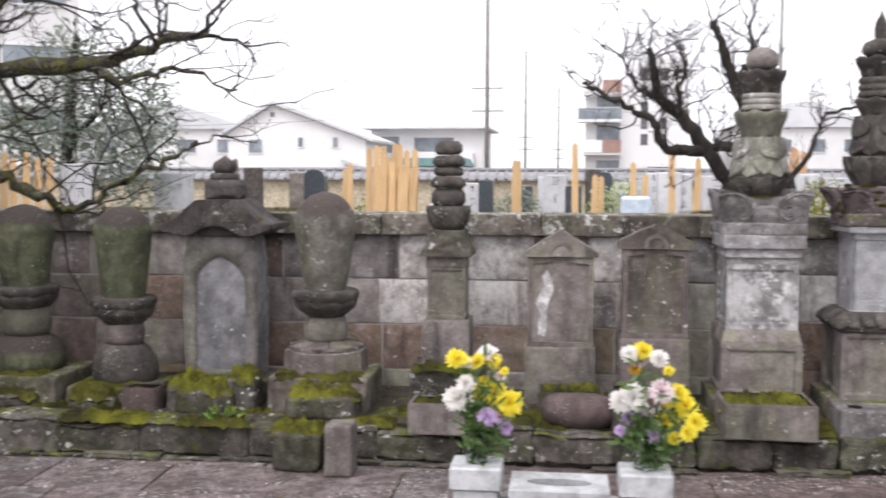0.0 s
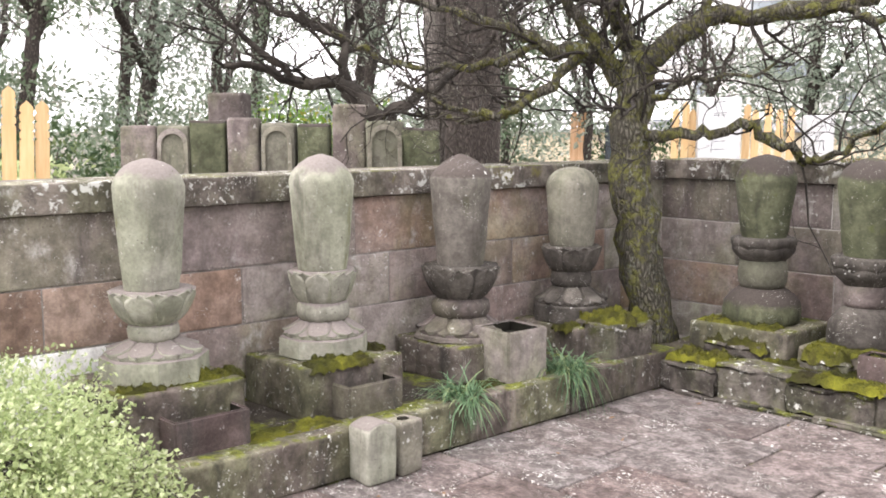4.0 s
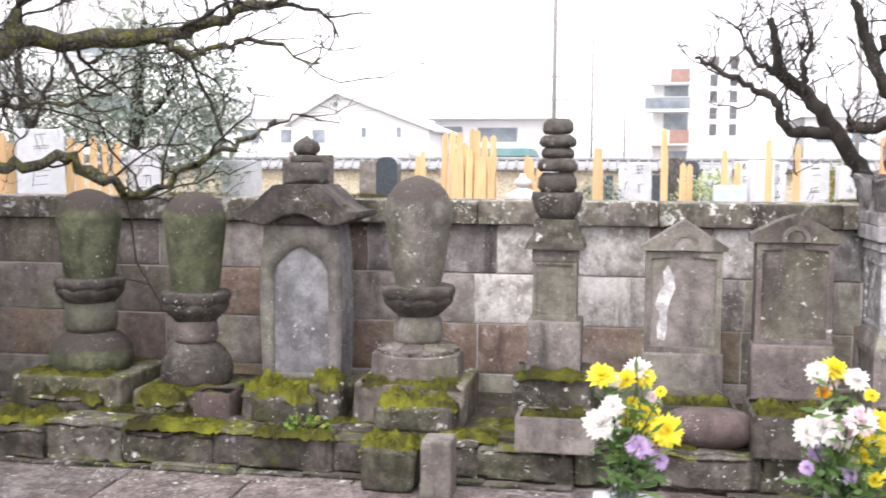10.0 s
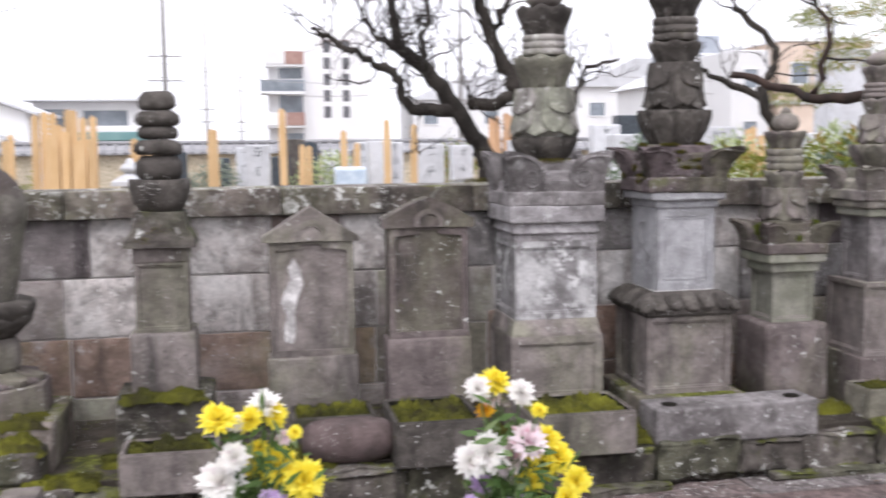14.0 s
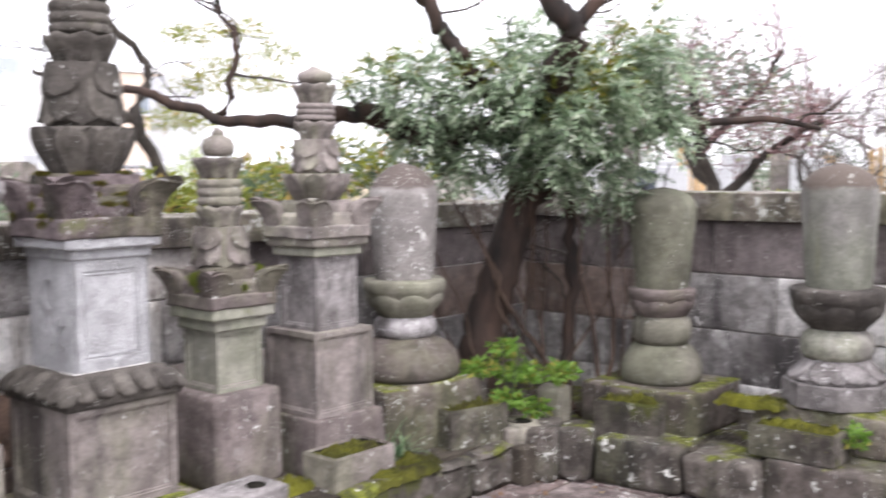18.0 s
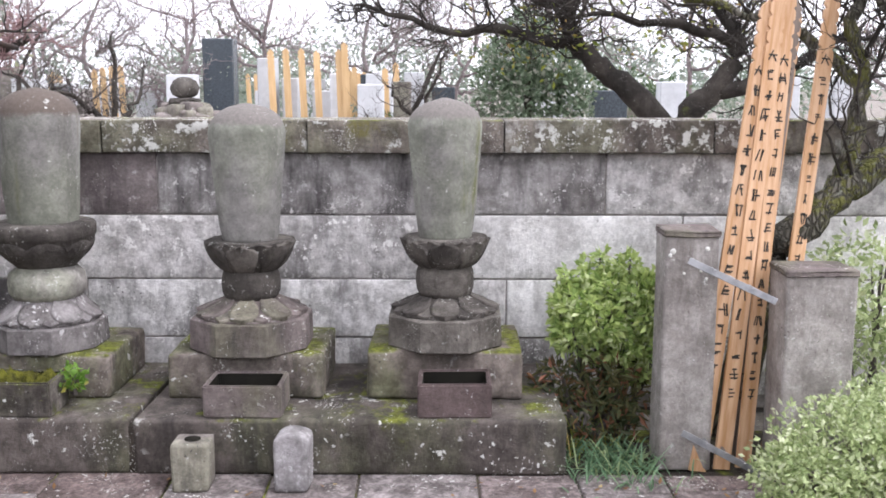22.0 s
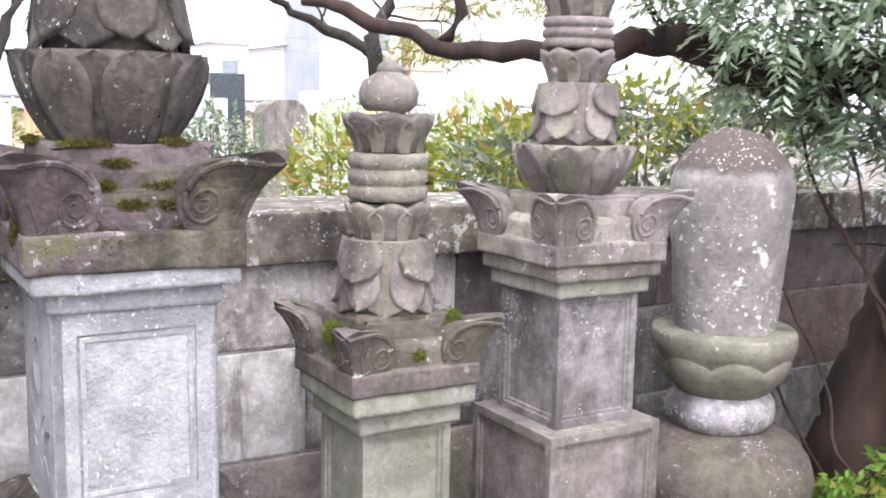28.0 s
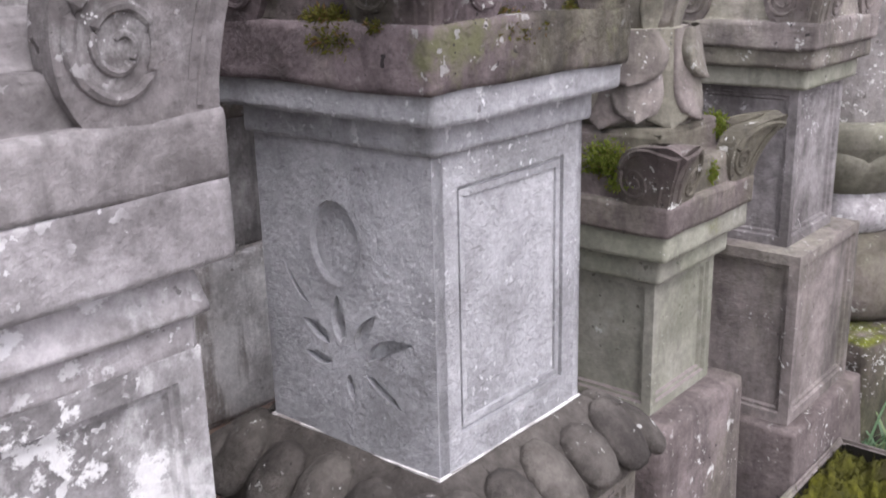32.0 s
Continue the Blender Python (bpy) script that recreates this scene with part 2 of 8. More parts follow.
def leafy(name, c1, c2, c3, rough=0.55):
    """Leaves, each with its own shade."""
    m, nt, b = nodes_of(name)
    g = nt.nodes.new("ShaderNodeNewGeometry")
    base = mixc(nt, g.outputs["Random Per Island"], c1, c2)
    pick = nt.nodes.new("ShaderNodeMath")
    pick.operation = 'FRACT'
    mul = nt.nodes.new("ShaderNodeMath")
    mul.operation = 'MULTIPLY'
    mul.inputs[1].default_value = 17.3
    nt.links.new(g.outputs["Random Per Island"], mul.inputs[0])
    nt.links.new(mul.outputs[0], pick.inputs[0])
    base = mixc(nt, band(nt, pick.outputs[0], 0.75, 0.95), base, c3)
    nt.links.new(base, b.inputs["Base Color"])
    b.inputs["Roughness"].default_value = rough
    b.inputs["Specular IOR Level"].default_value = 0.35
    tr = nt.nodes.new("ShaderNodeBsdfTranslucent")
    nt.links.new(base, tr.inputs[0])
    mx = nt.nodes.new("ShaderNodeMixShader")
    mx.inputs[0].default_value = 0.4
    out = [n for n in nt.nodes if n.type == 'OUTPUT_MATERIAL'][0]
    nt.links.new(b.outputs[0], mx.inputs[1])
    nt.links.new(tr.outputs[0], mx.inputs[2])
    nt.links.new(mx.outputs[0], out.inputs[0])
    return m


M_WALL = stone("wall_stone", (0.272, 0.236, 0.218), (0.39, 0.346, 0.325), dark=(0.10, 0.085, 0.082), stain=0.36, lichen=0.32, tint=0.3, lichenc=(0.54, 0.51, 0.49), bloom=0.55,
               vary=((0.285, 0.21, 0.17), (0.34, 0.305, 0.29), (0.27, 0.215, 0.197), (0.47, 0.44, 0.42), (0.30, 0.258, 0.25)), specks=0.75, algae=0.45)
# rain-stained top courses; also paints canopy shade on the north-east corner
M_WALLTOP = stone("rain_stained_shade_stone", (0.185, 0.158, 0.156), (0.31, 0.272, 0.264), dark=(0.045, 0.038, 0.040), stain=0.46, lichen=0.32, tint=0.3, lichenc=(0.50, 0.475, 0.46), bloom=0.55,
                  vary=((0.22, 0.165, 0.14), (0.20, 0.17, 0.168), (0.16, 0.138, 0.142), (0.32, 0.29, 0.285)), specks=0.75)
M_WALLE = stone("wall_stone_pale", (0.56, 0.545, 0.535), (0.74, 0.725, 0.715), dark=(0.125, 0.115, 0.115), stain=0.50, lichen=0.65, tint=0.25, bloom=0.8, lichenc=(0.80, 0.785, 0.77),
                vary=((0.54, 0.52, 0.51), (0.74, 0.725, 0.715), (0.46, 0.44, 0.43)), specks=0.9, contrast=0.72, runs=0.54, runw=1.7, runc=(0.19, 0.172, 0.168))
M_WALLP = stone("bleached_wall_stone", (0.40, 0.365, 0.345), (0.56, 0.525, 0.50), dark=(0.12, 0.105, 0.10), stain=0.42, lichen=0.6, tint=0.2, lichenc=(0.76, 0.735, 0.71), bloom=1.0, specks=0.95, contrast=0.75, runs=0.42, runw=15.0, runc=(0.17, 0.148, 0.130))
M_WALLR = stone("reddish_wall_stone", (0.27, 0.185, 0.145), (0.36, 0.27, 0.225), dark=(0.10, 0.078, 0.066), stain=0.38, lichen=0.4, tint=0.25, lichenc=(0.56, 0.52, 0.49), bloom=0.45, specks=0.8, contrast=0.6)
# sooty streaked blocks; also darkens the north-east corner for the tree's shade
M_WALLT = stone("soot_streaked_shade_stone", (0.22, 0.205, 0.20), (0.40, 0.383, 0.376), dark=(0.060, 0.055, 0.056), stain=0.66, lichen=0.55, tint=0.25, lichenc=(0.62, 0.60, 0.59), bloom=0.5, specks=0.9, contrast=0.7, runs=0.62, runw=2.6, runc=(0.085, 0.076, 0.076))
M_WALLW = stone("whitened_wall_stone", (0.66, 0.645, 0.63), (0.82, 0.81, 0.80), dark=(0.27, 0.25, 0.24), stain=0.26, lichen=0.4, tint=0.12, lichenc=(0.86, 0.85, 0.84), bloom=0.6, specks=0.8, contrast=0.45, runs=0.22, runw=2.2, runc=(0.30, 0.28, 0.27))
M_WALLS = stone("rain_combed_wall_stone", (0.66, 0.64, 0.62), (0.82, 0.80, 0.78), dark=(0.26, 0.235, 0.22), stain=0.28, lichen=0.3, tint=0.15, lichenc=(0.76, 0.745, 0.73), bloom=0.8, specks=1.0, contrast=0.6, runs=0.8, runw=17.0, runc=(0.30, 0.27, 0.25))
M_CAP = stone("cap_stone", (0.135, 0.12, 0.105), (0.215, 0.195, 0.17), dark=(0.035, 0.031, 0.028), stain=0.5, lichen=0.75, moss=0.25, tint=0.3, mossc=(0.14, 0.125, 0.045), specks=1.08, top=0.5, contrast=0.8, bloom=0.45, algae=0.5)
M_MORTAR = stone("mortar", (0.66, 0.63, 0.61), (0.50, 0.475, 0.455), stain=0.25, lichen=0, tint=0.1)
M_MORTARW = stone("dull_mortar", (0.34, 0.315, 0.30), (0.24, 0.22, 0.21), stain=0.4, lichen=0, tint=0.1)
M_KERB = stone("kerb_stone", (0.10, 0.088, 0.077), (0.185, 0.168, 0.148), dark=(0.028, 0.026, 0.024), stain=0.42, lichen=0.4, contrast=0.75, moss=0.3, specks=0.8, top=0.65, mossc=(0.085, 0.09, 0.03), bloom=0.3, algae=0.8)
M_PLINTH = stone("damp_plinth_stone", (0.070, 0.062, 0.056), (0.13, 0.118, 0.106), dark=(0.028, 0.025, 0.023), stain=0.45, lichen=0.45, moss=0.2, mossc=(0.085, 0.085, 0.025), specks=0.8, top=0.5, bloom=0.3, contrast=0.7, algae=0.7)
M_ROUGH = stone("rough_mossy_stone", (0.075, 0.068, 0.060), (0.135, 0.125, 0.112), dark=(0.024, 0.022, 0.019), stain=0.44, lichen=0.52, contrast=0.9, moss=0.42, mossc=(0.062, 0.068, 0.018), bumps=0.9, specks=0.65, top=0.55, bloom=0.25, algae=0.6)
M_FLOOR = stone("paving_stone", (0.135, 0.107, 0.102), (0.21, 0.177, 0.169), dark=(0.088, 0.068, 0.064), stain=0.45, lichen=0.3, tint=0.28, grain=48, rough=0.8, specks=1.0, bloom=0.4,
                vary=((0.165, 0.135, 0.131), (0.135, 0.101, 0.095), (0.21, 0.186, 0.182)), speckle=0.9, contrast=0.9)
M_SOIL = stone("damp_soil", (0.045, 0.037, 0.029), (0.085, 0.072, 0.058), dark=(0.018, 0.015, 0.012), stain=0.45, lichen=0.15, moss=0.32, mossc=(0.06, 0.065, 0.018), bumps=1.0, specks=0.8, top=0.55, bloom=0)
M_GROUND = stone("graveyard_ground", (0.20, 0.175, 0.155), (0.30, 0.27, 0.24), stain=0.2, lichen=0.1, moss=0.15, bumps=0.6)
M_GREY = stone("weathered_grey_stone", (0.185, 0.166, 0.155), (0.285, 0.26, 0.245), dark=(0.055, 0.05, 0.047), stain=0.44, lichen=0.3, moss=0.08, specks=0.45, top=0.25, algae=0.45)
M_GREEN = stone("greenish_grey_stone", (0.255, 0.256, 0.212), (0.36, 0.357, 0.308), dark=(0.10, 0.098, 0.078), stain=0.38, lichen=0.2, moss=0.2, mossc=(0.15, 0.155, 0.075), bumps=0.3, specks=0.15, contrast=0.38, speckle=0.28, algae=0.25, runs=0.38, runc=(0.135, 0.145, 0.065), crust=0.35, crustc=(0.20, 0.175, 0.165))
M_EGG = stone("smooth_blue_grey_stone", (0.185, 0.185, 0.172), (0.265, 0.262, 0.248), dark=(0.085, 0.08, 0.07), stain=0.34, lichen=0.25, bumps=0.3, specks=0.35, contrast=0.4, speckle=0.3, algae=0.35, runs=0.42, runc=(0.115, 0.118, 0.045), crust=0.62, crustc=(0.16, 0.145, 0.135))
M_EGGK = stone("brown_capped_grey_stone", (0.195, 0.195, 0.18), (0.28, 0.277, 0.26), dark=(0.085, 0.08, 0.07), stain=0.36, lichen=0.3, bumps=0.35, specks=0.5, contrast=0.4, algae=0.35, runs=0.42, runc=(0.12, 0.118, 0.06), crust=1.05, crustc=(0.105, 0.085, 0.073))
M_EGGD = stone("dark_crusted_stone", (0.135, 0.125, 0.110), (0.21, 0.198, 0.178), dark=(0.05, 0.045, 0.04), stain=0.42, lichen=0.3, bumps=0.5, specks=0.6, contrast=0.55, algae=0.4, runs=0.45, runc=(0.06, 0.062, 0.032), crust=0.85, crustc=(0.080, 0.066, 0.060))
M_DARK = stone("dark_weathered_stone", (0.070, 0.062, 0.056), (0.136, 0.123, 0.109), dark=(0.028, 0.025, 0.023), stain=0.42, lichen=0.26, moss=0.22, mossc=(0.06, 0.065, 0.028), specks=0.6, bloom=0.25, bumps=0.9, contrast=0.7)
M_OLIVE = stone("olive_grey_stone", (0.135, 0.132, 0.105), (0.215, 0.208, 0.172), dark=(0.06, 0.057, 0.047), stain=0.42, lichen=0.25, moss=0.22, mossc=(0.11, 0.115, 0.05), bumps=0.3, specks=0.3, contrast=0.4, algae=0.25)
M_DKGREEN = stone("dark_green_stained_stone", (0.074, 0.082, 0.047), (0.132, 0.140, 0.088), dark=(0.03, 0.028, 0.024), stain=0.38, lichen=0.16, moss=0.38, mossc=(0.080, 0.094, 0.030), specks=0.4, bloom=0.25, runs=0.45, runc=(0.024, 0.023, 0.019), crust=0.8, crustc=(0.060, 0.050, 0.045), contrast=0.65)
M_PALE = stone("pale_andesite", (0.335, 0.335, 0.345), (0.41, 0.41, 0.42), dark=(0.20, 0.197, 0.20), stain=0.30, lichen=0.20, tint=0.08, grain=110, specks=0.85, bumps=0.75, speckle=0.26, contrast=0.42, lichenc=(0.60, 0.60, 0.61))
M_BROWN = stone("brown_stone", (0.135, 0.115, 0.110), (0.20, 0.176, 0.17), dark=(0.045, 0.039, 0.038), stain=0.44, lichen=0.32, moss=0.08, specks=0.6, top=0.15, algae=0.6)
M_LICHEN = stone("lichen_covered_stone", (0.27, 0.253, 0.255), (0.38, 0.362, 0.365), dark=(0.10, 0.092, 0.09), stain=0.44, lichen=0.5, lichenc=(0.56, 0.552, 0.555), specks=1.1, bloom=0.55, contrast=0.65)
M_LICHENW = stone("white_lichened_stone", (0.20, 0.19, 0.19), (0.30, 0.288, 0.288), dark=(0.12, 0.112, 0.11), stain=0.34, lichen=0.76, lichenc=(0.62, 0.615, 0.61), specks=1.1, bloom=0.9, contrast=0.7, runs=0.45, runw=9.0, runc=(0.58, 0.575, 0.57))
M_LICHENR = stone("patchily_lichened_stone", (0.155, 0.142, 0.140), (0.235, 0.22, 0.218), dark=(0.06, 0.054, 0.052), stain=0.42, lichen=0.30, lichenc=(0.48, 0.47, 0.465), specks=0.95, bloom=0.40, contrast=0.75, top=0.25)
M_ROOFB = stone("purplish_roof_stone", (0.100, 0.084, 0.086), (0.185, 0.160, 0.162), dark=(0.034, 0.029, 0.029), stain=0.44, lichen=0.01, lichenc=(0.32, 0.312, 0.30), moss=0.42, mossc=(0.135, 0.135, 0.075), specks=0.88, bloom=0.05, contrast=0.9, bumps=0.9, top=0.30, algae=0.8)
M_PALED = stone("pale_green_grey_stone", (0.25, 0.245, 0.225), (0.36, 0.35, 0.325), dark=(0.095, 0.088, 0.078), stain=0.42, lichen=0.5, lichenc=(0.60, 0.595, 0.57), specks=0.8, bloom=0.4, contrast=0.6, algae=0.4)
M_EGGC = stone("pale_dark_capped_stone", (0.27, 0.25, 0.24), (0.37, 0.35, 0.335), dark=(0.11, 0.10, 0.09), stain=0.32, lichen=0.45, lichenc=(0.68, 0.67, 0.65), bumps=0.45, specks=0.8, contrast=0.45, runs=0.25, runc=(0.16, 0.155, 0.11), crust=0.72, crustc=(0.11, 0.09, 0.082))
M_MOSS = stone("bright_moss", (0.040, 0.042, 0.007), (0.165, 0.165, 0.016), dark=(0.026, 0.022, 0.010), stain=0.62, lichen=0, tint=0.3, grain=160, bumps=1.0, bloom=0, speckle=0.7)


# ---- mesh builders ----
def part(name, bm, material, parent, label="", at=None):
    me = bpy.data.meshes.new(name)
    bm.to_mesh(me)
    bm.free()
    me.materials.append(material)
    ob = new(name, me)
    ob.parent = parent
    if at is not None:
        ob.matrix_basis = at
    if label:
        tagged(ob, label)
    return ob


def thing(name, at, label, category, group="", kind=""):
    ob = new(name)
    ob.empty_display_size = 0.1
    ob.matrix_basis = at
    return tagged(ob, label, category, group, kind)


def smooth(bm):
    for f in bm.faces:
        f.smooth = True
    return bm


def rough_up(bm, amount, scale=6.0, seed=0.0):
    off = Vector((seed * 7.3, seed * 3.1, seed * 1.7))
    for v in bm.verts:
        n = noise.noise_vector(v.co * scale + off) * amount + noise.noise_vector(v.co * scale * 3.1 + off) * amount * 0.4
        v.co += n
    return bm


def block(sx, sy, sz, z0=0.0, bevel=0.012, rough=0.0, cuts=0, seed=0.0, taper=0.0, cx=0.0, cy=0.0):
    """A stone block standing on z0; taper narrows its top."""
    bm = bmesh.new()
    bmesh.ops.create_cube(bm, size=1.0)
    if cuts:
        bmesh.ops.subdivide_edges(bm, edges=bm.edges[:], cuts=cuts, use_grid_fill=True)
    for v in bm.verts:
        k = 1.0 - taper * (v.co.z + 0.5)
        v.co = Vector((v.co.x * sx * k, v.co.y * sy * k, (v.co.z + 0.5) * sz))
    if bevel:
        if cuts:
            sharp = [e for e in bm.edges if len(e.link_faces) == 2 and e.calc_face_angle() > 0.6]
        else:
            sharp = bm.edges[:]
        bmesh.ops.bevel(bm, geom=sharp, offset=bevel, segments=2 if cuts else 1, affect='EDGES', profile=0.6)
    if rough:
        rough_up(bm, rough, 7.0, seed)
    bmesh.ops.translate(bm, verts=bm.verts[:], vec=(cx, cy, z0))
    if cuts:
        smooth(bm)
    return bm


def lathe(profile, seg=32, rough=0.0, seed=0.0, petals=0, depth=0.0, sides=0, shade=True):
    """Turns (z, r) pairs from bottom to top into a solid. petals: ripples round it, of the given depth.
    sides: a polygon in place of a circle."""
    n = sides or seg
    bm = bmesh.new()
    rings = []
    for z, r in profile:
        ring = []
        for i in range(n):
            a = 2 * math.pi * (i + (0.5 if sides else 0)) / n
            rr = r
            if petals:
                rr = r * (1 - depth * (1 - abs(math.cos(petals * a / 2)) ** 0.6))
            if sides:
                rr = r / math.cos(math.pi / sides)
            ring.append(bm.verts.new((rr * math.cos(a), rr * math.sin(a), z)))
        rings.append(ring)
    for lo, hi in zip(rings, rings[1:]):
        for i in range(n):
            j = (i + 1) % n
            bm.faces.new((lo[i], lo[j], hi[j], hi[i]))
    bm.faces.new(list(reversed(rings[0])))
    bm.faces.new(rings[-1])
    if shade:
        smooth(bm)
        for e in bm.edges:
            if len(e.link_faces) == 2 and e.calc_face_angle() > 0.7:
                e.smooth = False
    if rough:
        rough_up(bm, rough, 8.0, seed)
    return bm


def join(bm, other):
    """Adds a second bmesh to the first."""
    me = bpy.data.meshes.new("tmp")
    other.to_mesh(me)
    other.free()
    bm.from_mesh(me)
    bpy.data.meshes.remove(me)
    return bm


def moss_pad(sx, sy, h, seed, n=30):
    """A broken mat of moss in lumps, ragged at its rim, with bare gaps, drooping a little over the edge."""
    bm = bmesh.new()
    bmesh.ops.create_grid(bm, x_segments=n, y_segments=n, size=0.5)
    for v in bm.verts:
        x, y = v.co.x * 2, v.co.y * 2
        m = max(abs(x), abs(y))
        rag = 0.30 * noise.noise(Vector((x * 2.6, y * 2.6, seed * 3))) + 0.16 * noise.noise(Vector((x * 7, y * 7, seed)))
        e = max(0.0, 1 - min(1, m + max(0, rag) * m) ** 5)
        q = Vector((x * sx * 9 + seed * 5, y * sy * 9, seed))
        lump = 0.50 + 0.75 * noise.noise(q) + 0.50 * noise.noise(q * 2.7) + 0.26 * noise.noise(q * 6)
        z = h * (e ** 0.5) * max(-0.35, lump) + 0.005 * noise.noise(q * 17)
        if m > 0.93:
            z = -0.02 - 0.025 * noise.noise(q * 2)
        w = 1.04 + rag * 0.45
        v.co = Vector((x * sx / 2 * w, y * sy / 2 * w, z))
    rnd = random.Random(int(seed * 100))
    tops = [v.co.copy() for v in bm.verts if v.co.z > .002]
    smooth(bm)
    for _ in range(int(300 + 12000 * sx * sy) if tops else 0):
        p = rnd.choice(tops) + Vector((rnd.uniform(-.008, .008), rnd.uniform(-.008, .008), -.002))
        d = Vector((rnd.uniform(-.7, .7), rnd.uniform(-.7, .7), rnd.uniform(.4, 1))).normalized() * rnd.uniform(.006, .016)
        w = d.orthogonal().normalized() * 0.0024
        bm.faces.new([bm.verts.new(q) for q in (p - w, p + w, p + d)])
    return bm


def petal_ring(mat, parent, profile, n, phase=0.0, proud=0.012, spread=0.98, tip=0.5, rim=0.004, nu=8, nv=9):
    """Thick petals with raised rims on a turned surface, each a part. profile(v) gives (r, z), from the petals' root to their tips."""
    for k in range(n):
        bm = bmesh.new()
        a0 = 2 * math.pi * (k + phase) / n
        grid, back = [], []
        for j in range(nv + 1):
            v = j / nv
            (r, z), (rb, zb) = profile(v), profile(max(0, v - .02))
            (rc, zc) = profile(min(1, v + .02))
            d = Vector((rc - rb, zc - zb)).normalized()
            nr, nz = (d.y, -d.x) if d.y >= 0 else (-d.y, d.x)
            w = math.pi / n * spread * (1 - max(0.0, (v - tip) / (1 - tip)) ** 2.2) ** 0.5 * (0.72 + 0.28 * min(1, v / tip))
            row, brow = [], []
            for i in range(nu + 1):
                u = 2 * i / nu - 1
                h = proud * (1 - 0.55 * u * u) * (0.55 + 0.45 * v) + (rim if abs(u) > .7 or v > .93 else 0)
                rr, zz = r + nr * h, z + nz * h
                a = a0 + w * u
                row.append(bm.verts.new((rr * math.cos(a), rr * math.sin(a), zz)))
                brow.append(bm.verts.new(((r - nr * .01) * math.cos(a), (r - nr * .01) * math.sin(a), z - nz * .01)))
            grid.append(row)
            back.append(brow)
        for j in range(nv):
            for i in range(nu):
                bm.faces.new((grid[j][i], grid[j][i + 1], grid[j + 1][i + 1], grid[j + 1][i]))
            bm.faces.new((back[j][0], grid[j][0], grid[j + 1][0], back[j + 1][0]))
            bm.faces.new((grid[j][nu], back[j][nu], back[j + 1][nu], grid[j + 1][nu]))
        for i in range(nu):
            bm.faces.new((grid[nv][i], grid[nv][i + 1], back[nv][i + 1], back[nv][i]))
        bmesh.ops.recalc_face_normals(bm, faces=bm.faces[:])
        part("petal", rough_up(smooth(bm), .002, 9, k * .37 + n), mat, parent)


# ---- the plan ----
WEST_X, EAST_X = -4.24, 4.90
NSLOPE = 0.012
NTURN = math.degrees(math.atan(NSLOPE))


def north_y(x):
    return 6.10 + NSLOPE * x


def kerb_y(x):
    return 5.13 + 0.05 * x


def structure(ob, label=""):
    return tagged(ob, label, kind="structure")


# ground, one sheet to the horizon
gm = bmesh.new()
bmesh.ops.create_grid(gm, x_segments=8, y_segments=8, size=600)
ground = part("ground", gm, M_GROUND, None)
ground.location = (0, 0, -0.03)
structure(ground, "bare earth and gravel ground of the graveyard")

# retaining walls: a mortar core, with the stone blocks proud of it
def stone_wall(name, at, length, start, sign, courses, cap_z, cap_joints, label, mortar, seed=1, step=(99, 0.0)):
    """Local x runs along the wall's face, y goes into it. Joints are given in the plan's own coordinate along the wall:
    local x = sign * (joint - start). courses: (z0, z1, joints, stone of each block between them, from the first end).
    step: past this local x the joints lie higher by so much."""
    rnd = random.Random(seed)
    core = part(name, block(length, 0.30, cap_z[0] - .02, 0.0, 0, cx=length / 2, cy=0.153), mortar, None, at=at)
    structure(core, label)

    def cuts(joints):
        c = sorted(min(max(sign * (j - start), 0), length) for j in joints)
        return [0.0] + [q for q in c if .04 < q < length - .04] + [length]

    def put_block(nm, w, h, d, x, y, z, m):
        b = block(w, d, h, 0, 0.006, .0022, 3, rnd.uniform(0, 90))
        me = bpy.data.meshes.new(nm)
        b.to_mesh(me)
        b.free()
        me.materials.append(m)
        o = new(nm, me)
        o.parent = core
        o.matrix_basis = pose(x, y + rnd.uniform(-0.002, 0.003), z, rnd.uniform(-.15, .15), 0, rnd.uniform(-.15, .15))

    for n, (z0, z1, joints, mats) in enumerate(courses):
        c = cuts(joints)
        for k, (a, b) in enumerate(zip(c, c[1:])):
            dz = step[1] if (a + b) / 2 > step[0] else 0.0
            lo, hi = z0 + (dz if n else 0), z1 + (dz if n < len(courses) - 1 else 0)
            put_block("block", b - a - 0.007, hi - lo - 0.007, 0.10, (a + b) / 2, 0.045, lo + 0.0035, mats[k % len(mats)])
    c = cuts(cap_joints)
    for a, b in zip(c, c[1:]):
        put_block("cap_stone", b - a - 0.006, cap_z[1] - cap_z[0], 0.42, (a + b) / 2, 0.155 + rnd.uniform(-.008, .008), cap_z[0], M_CAP)
    return core


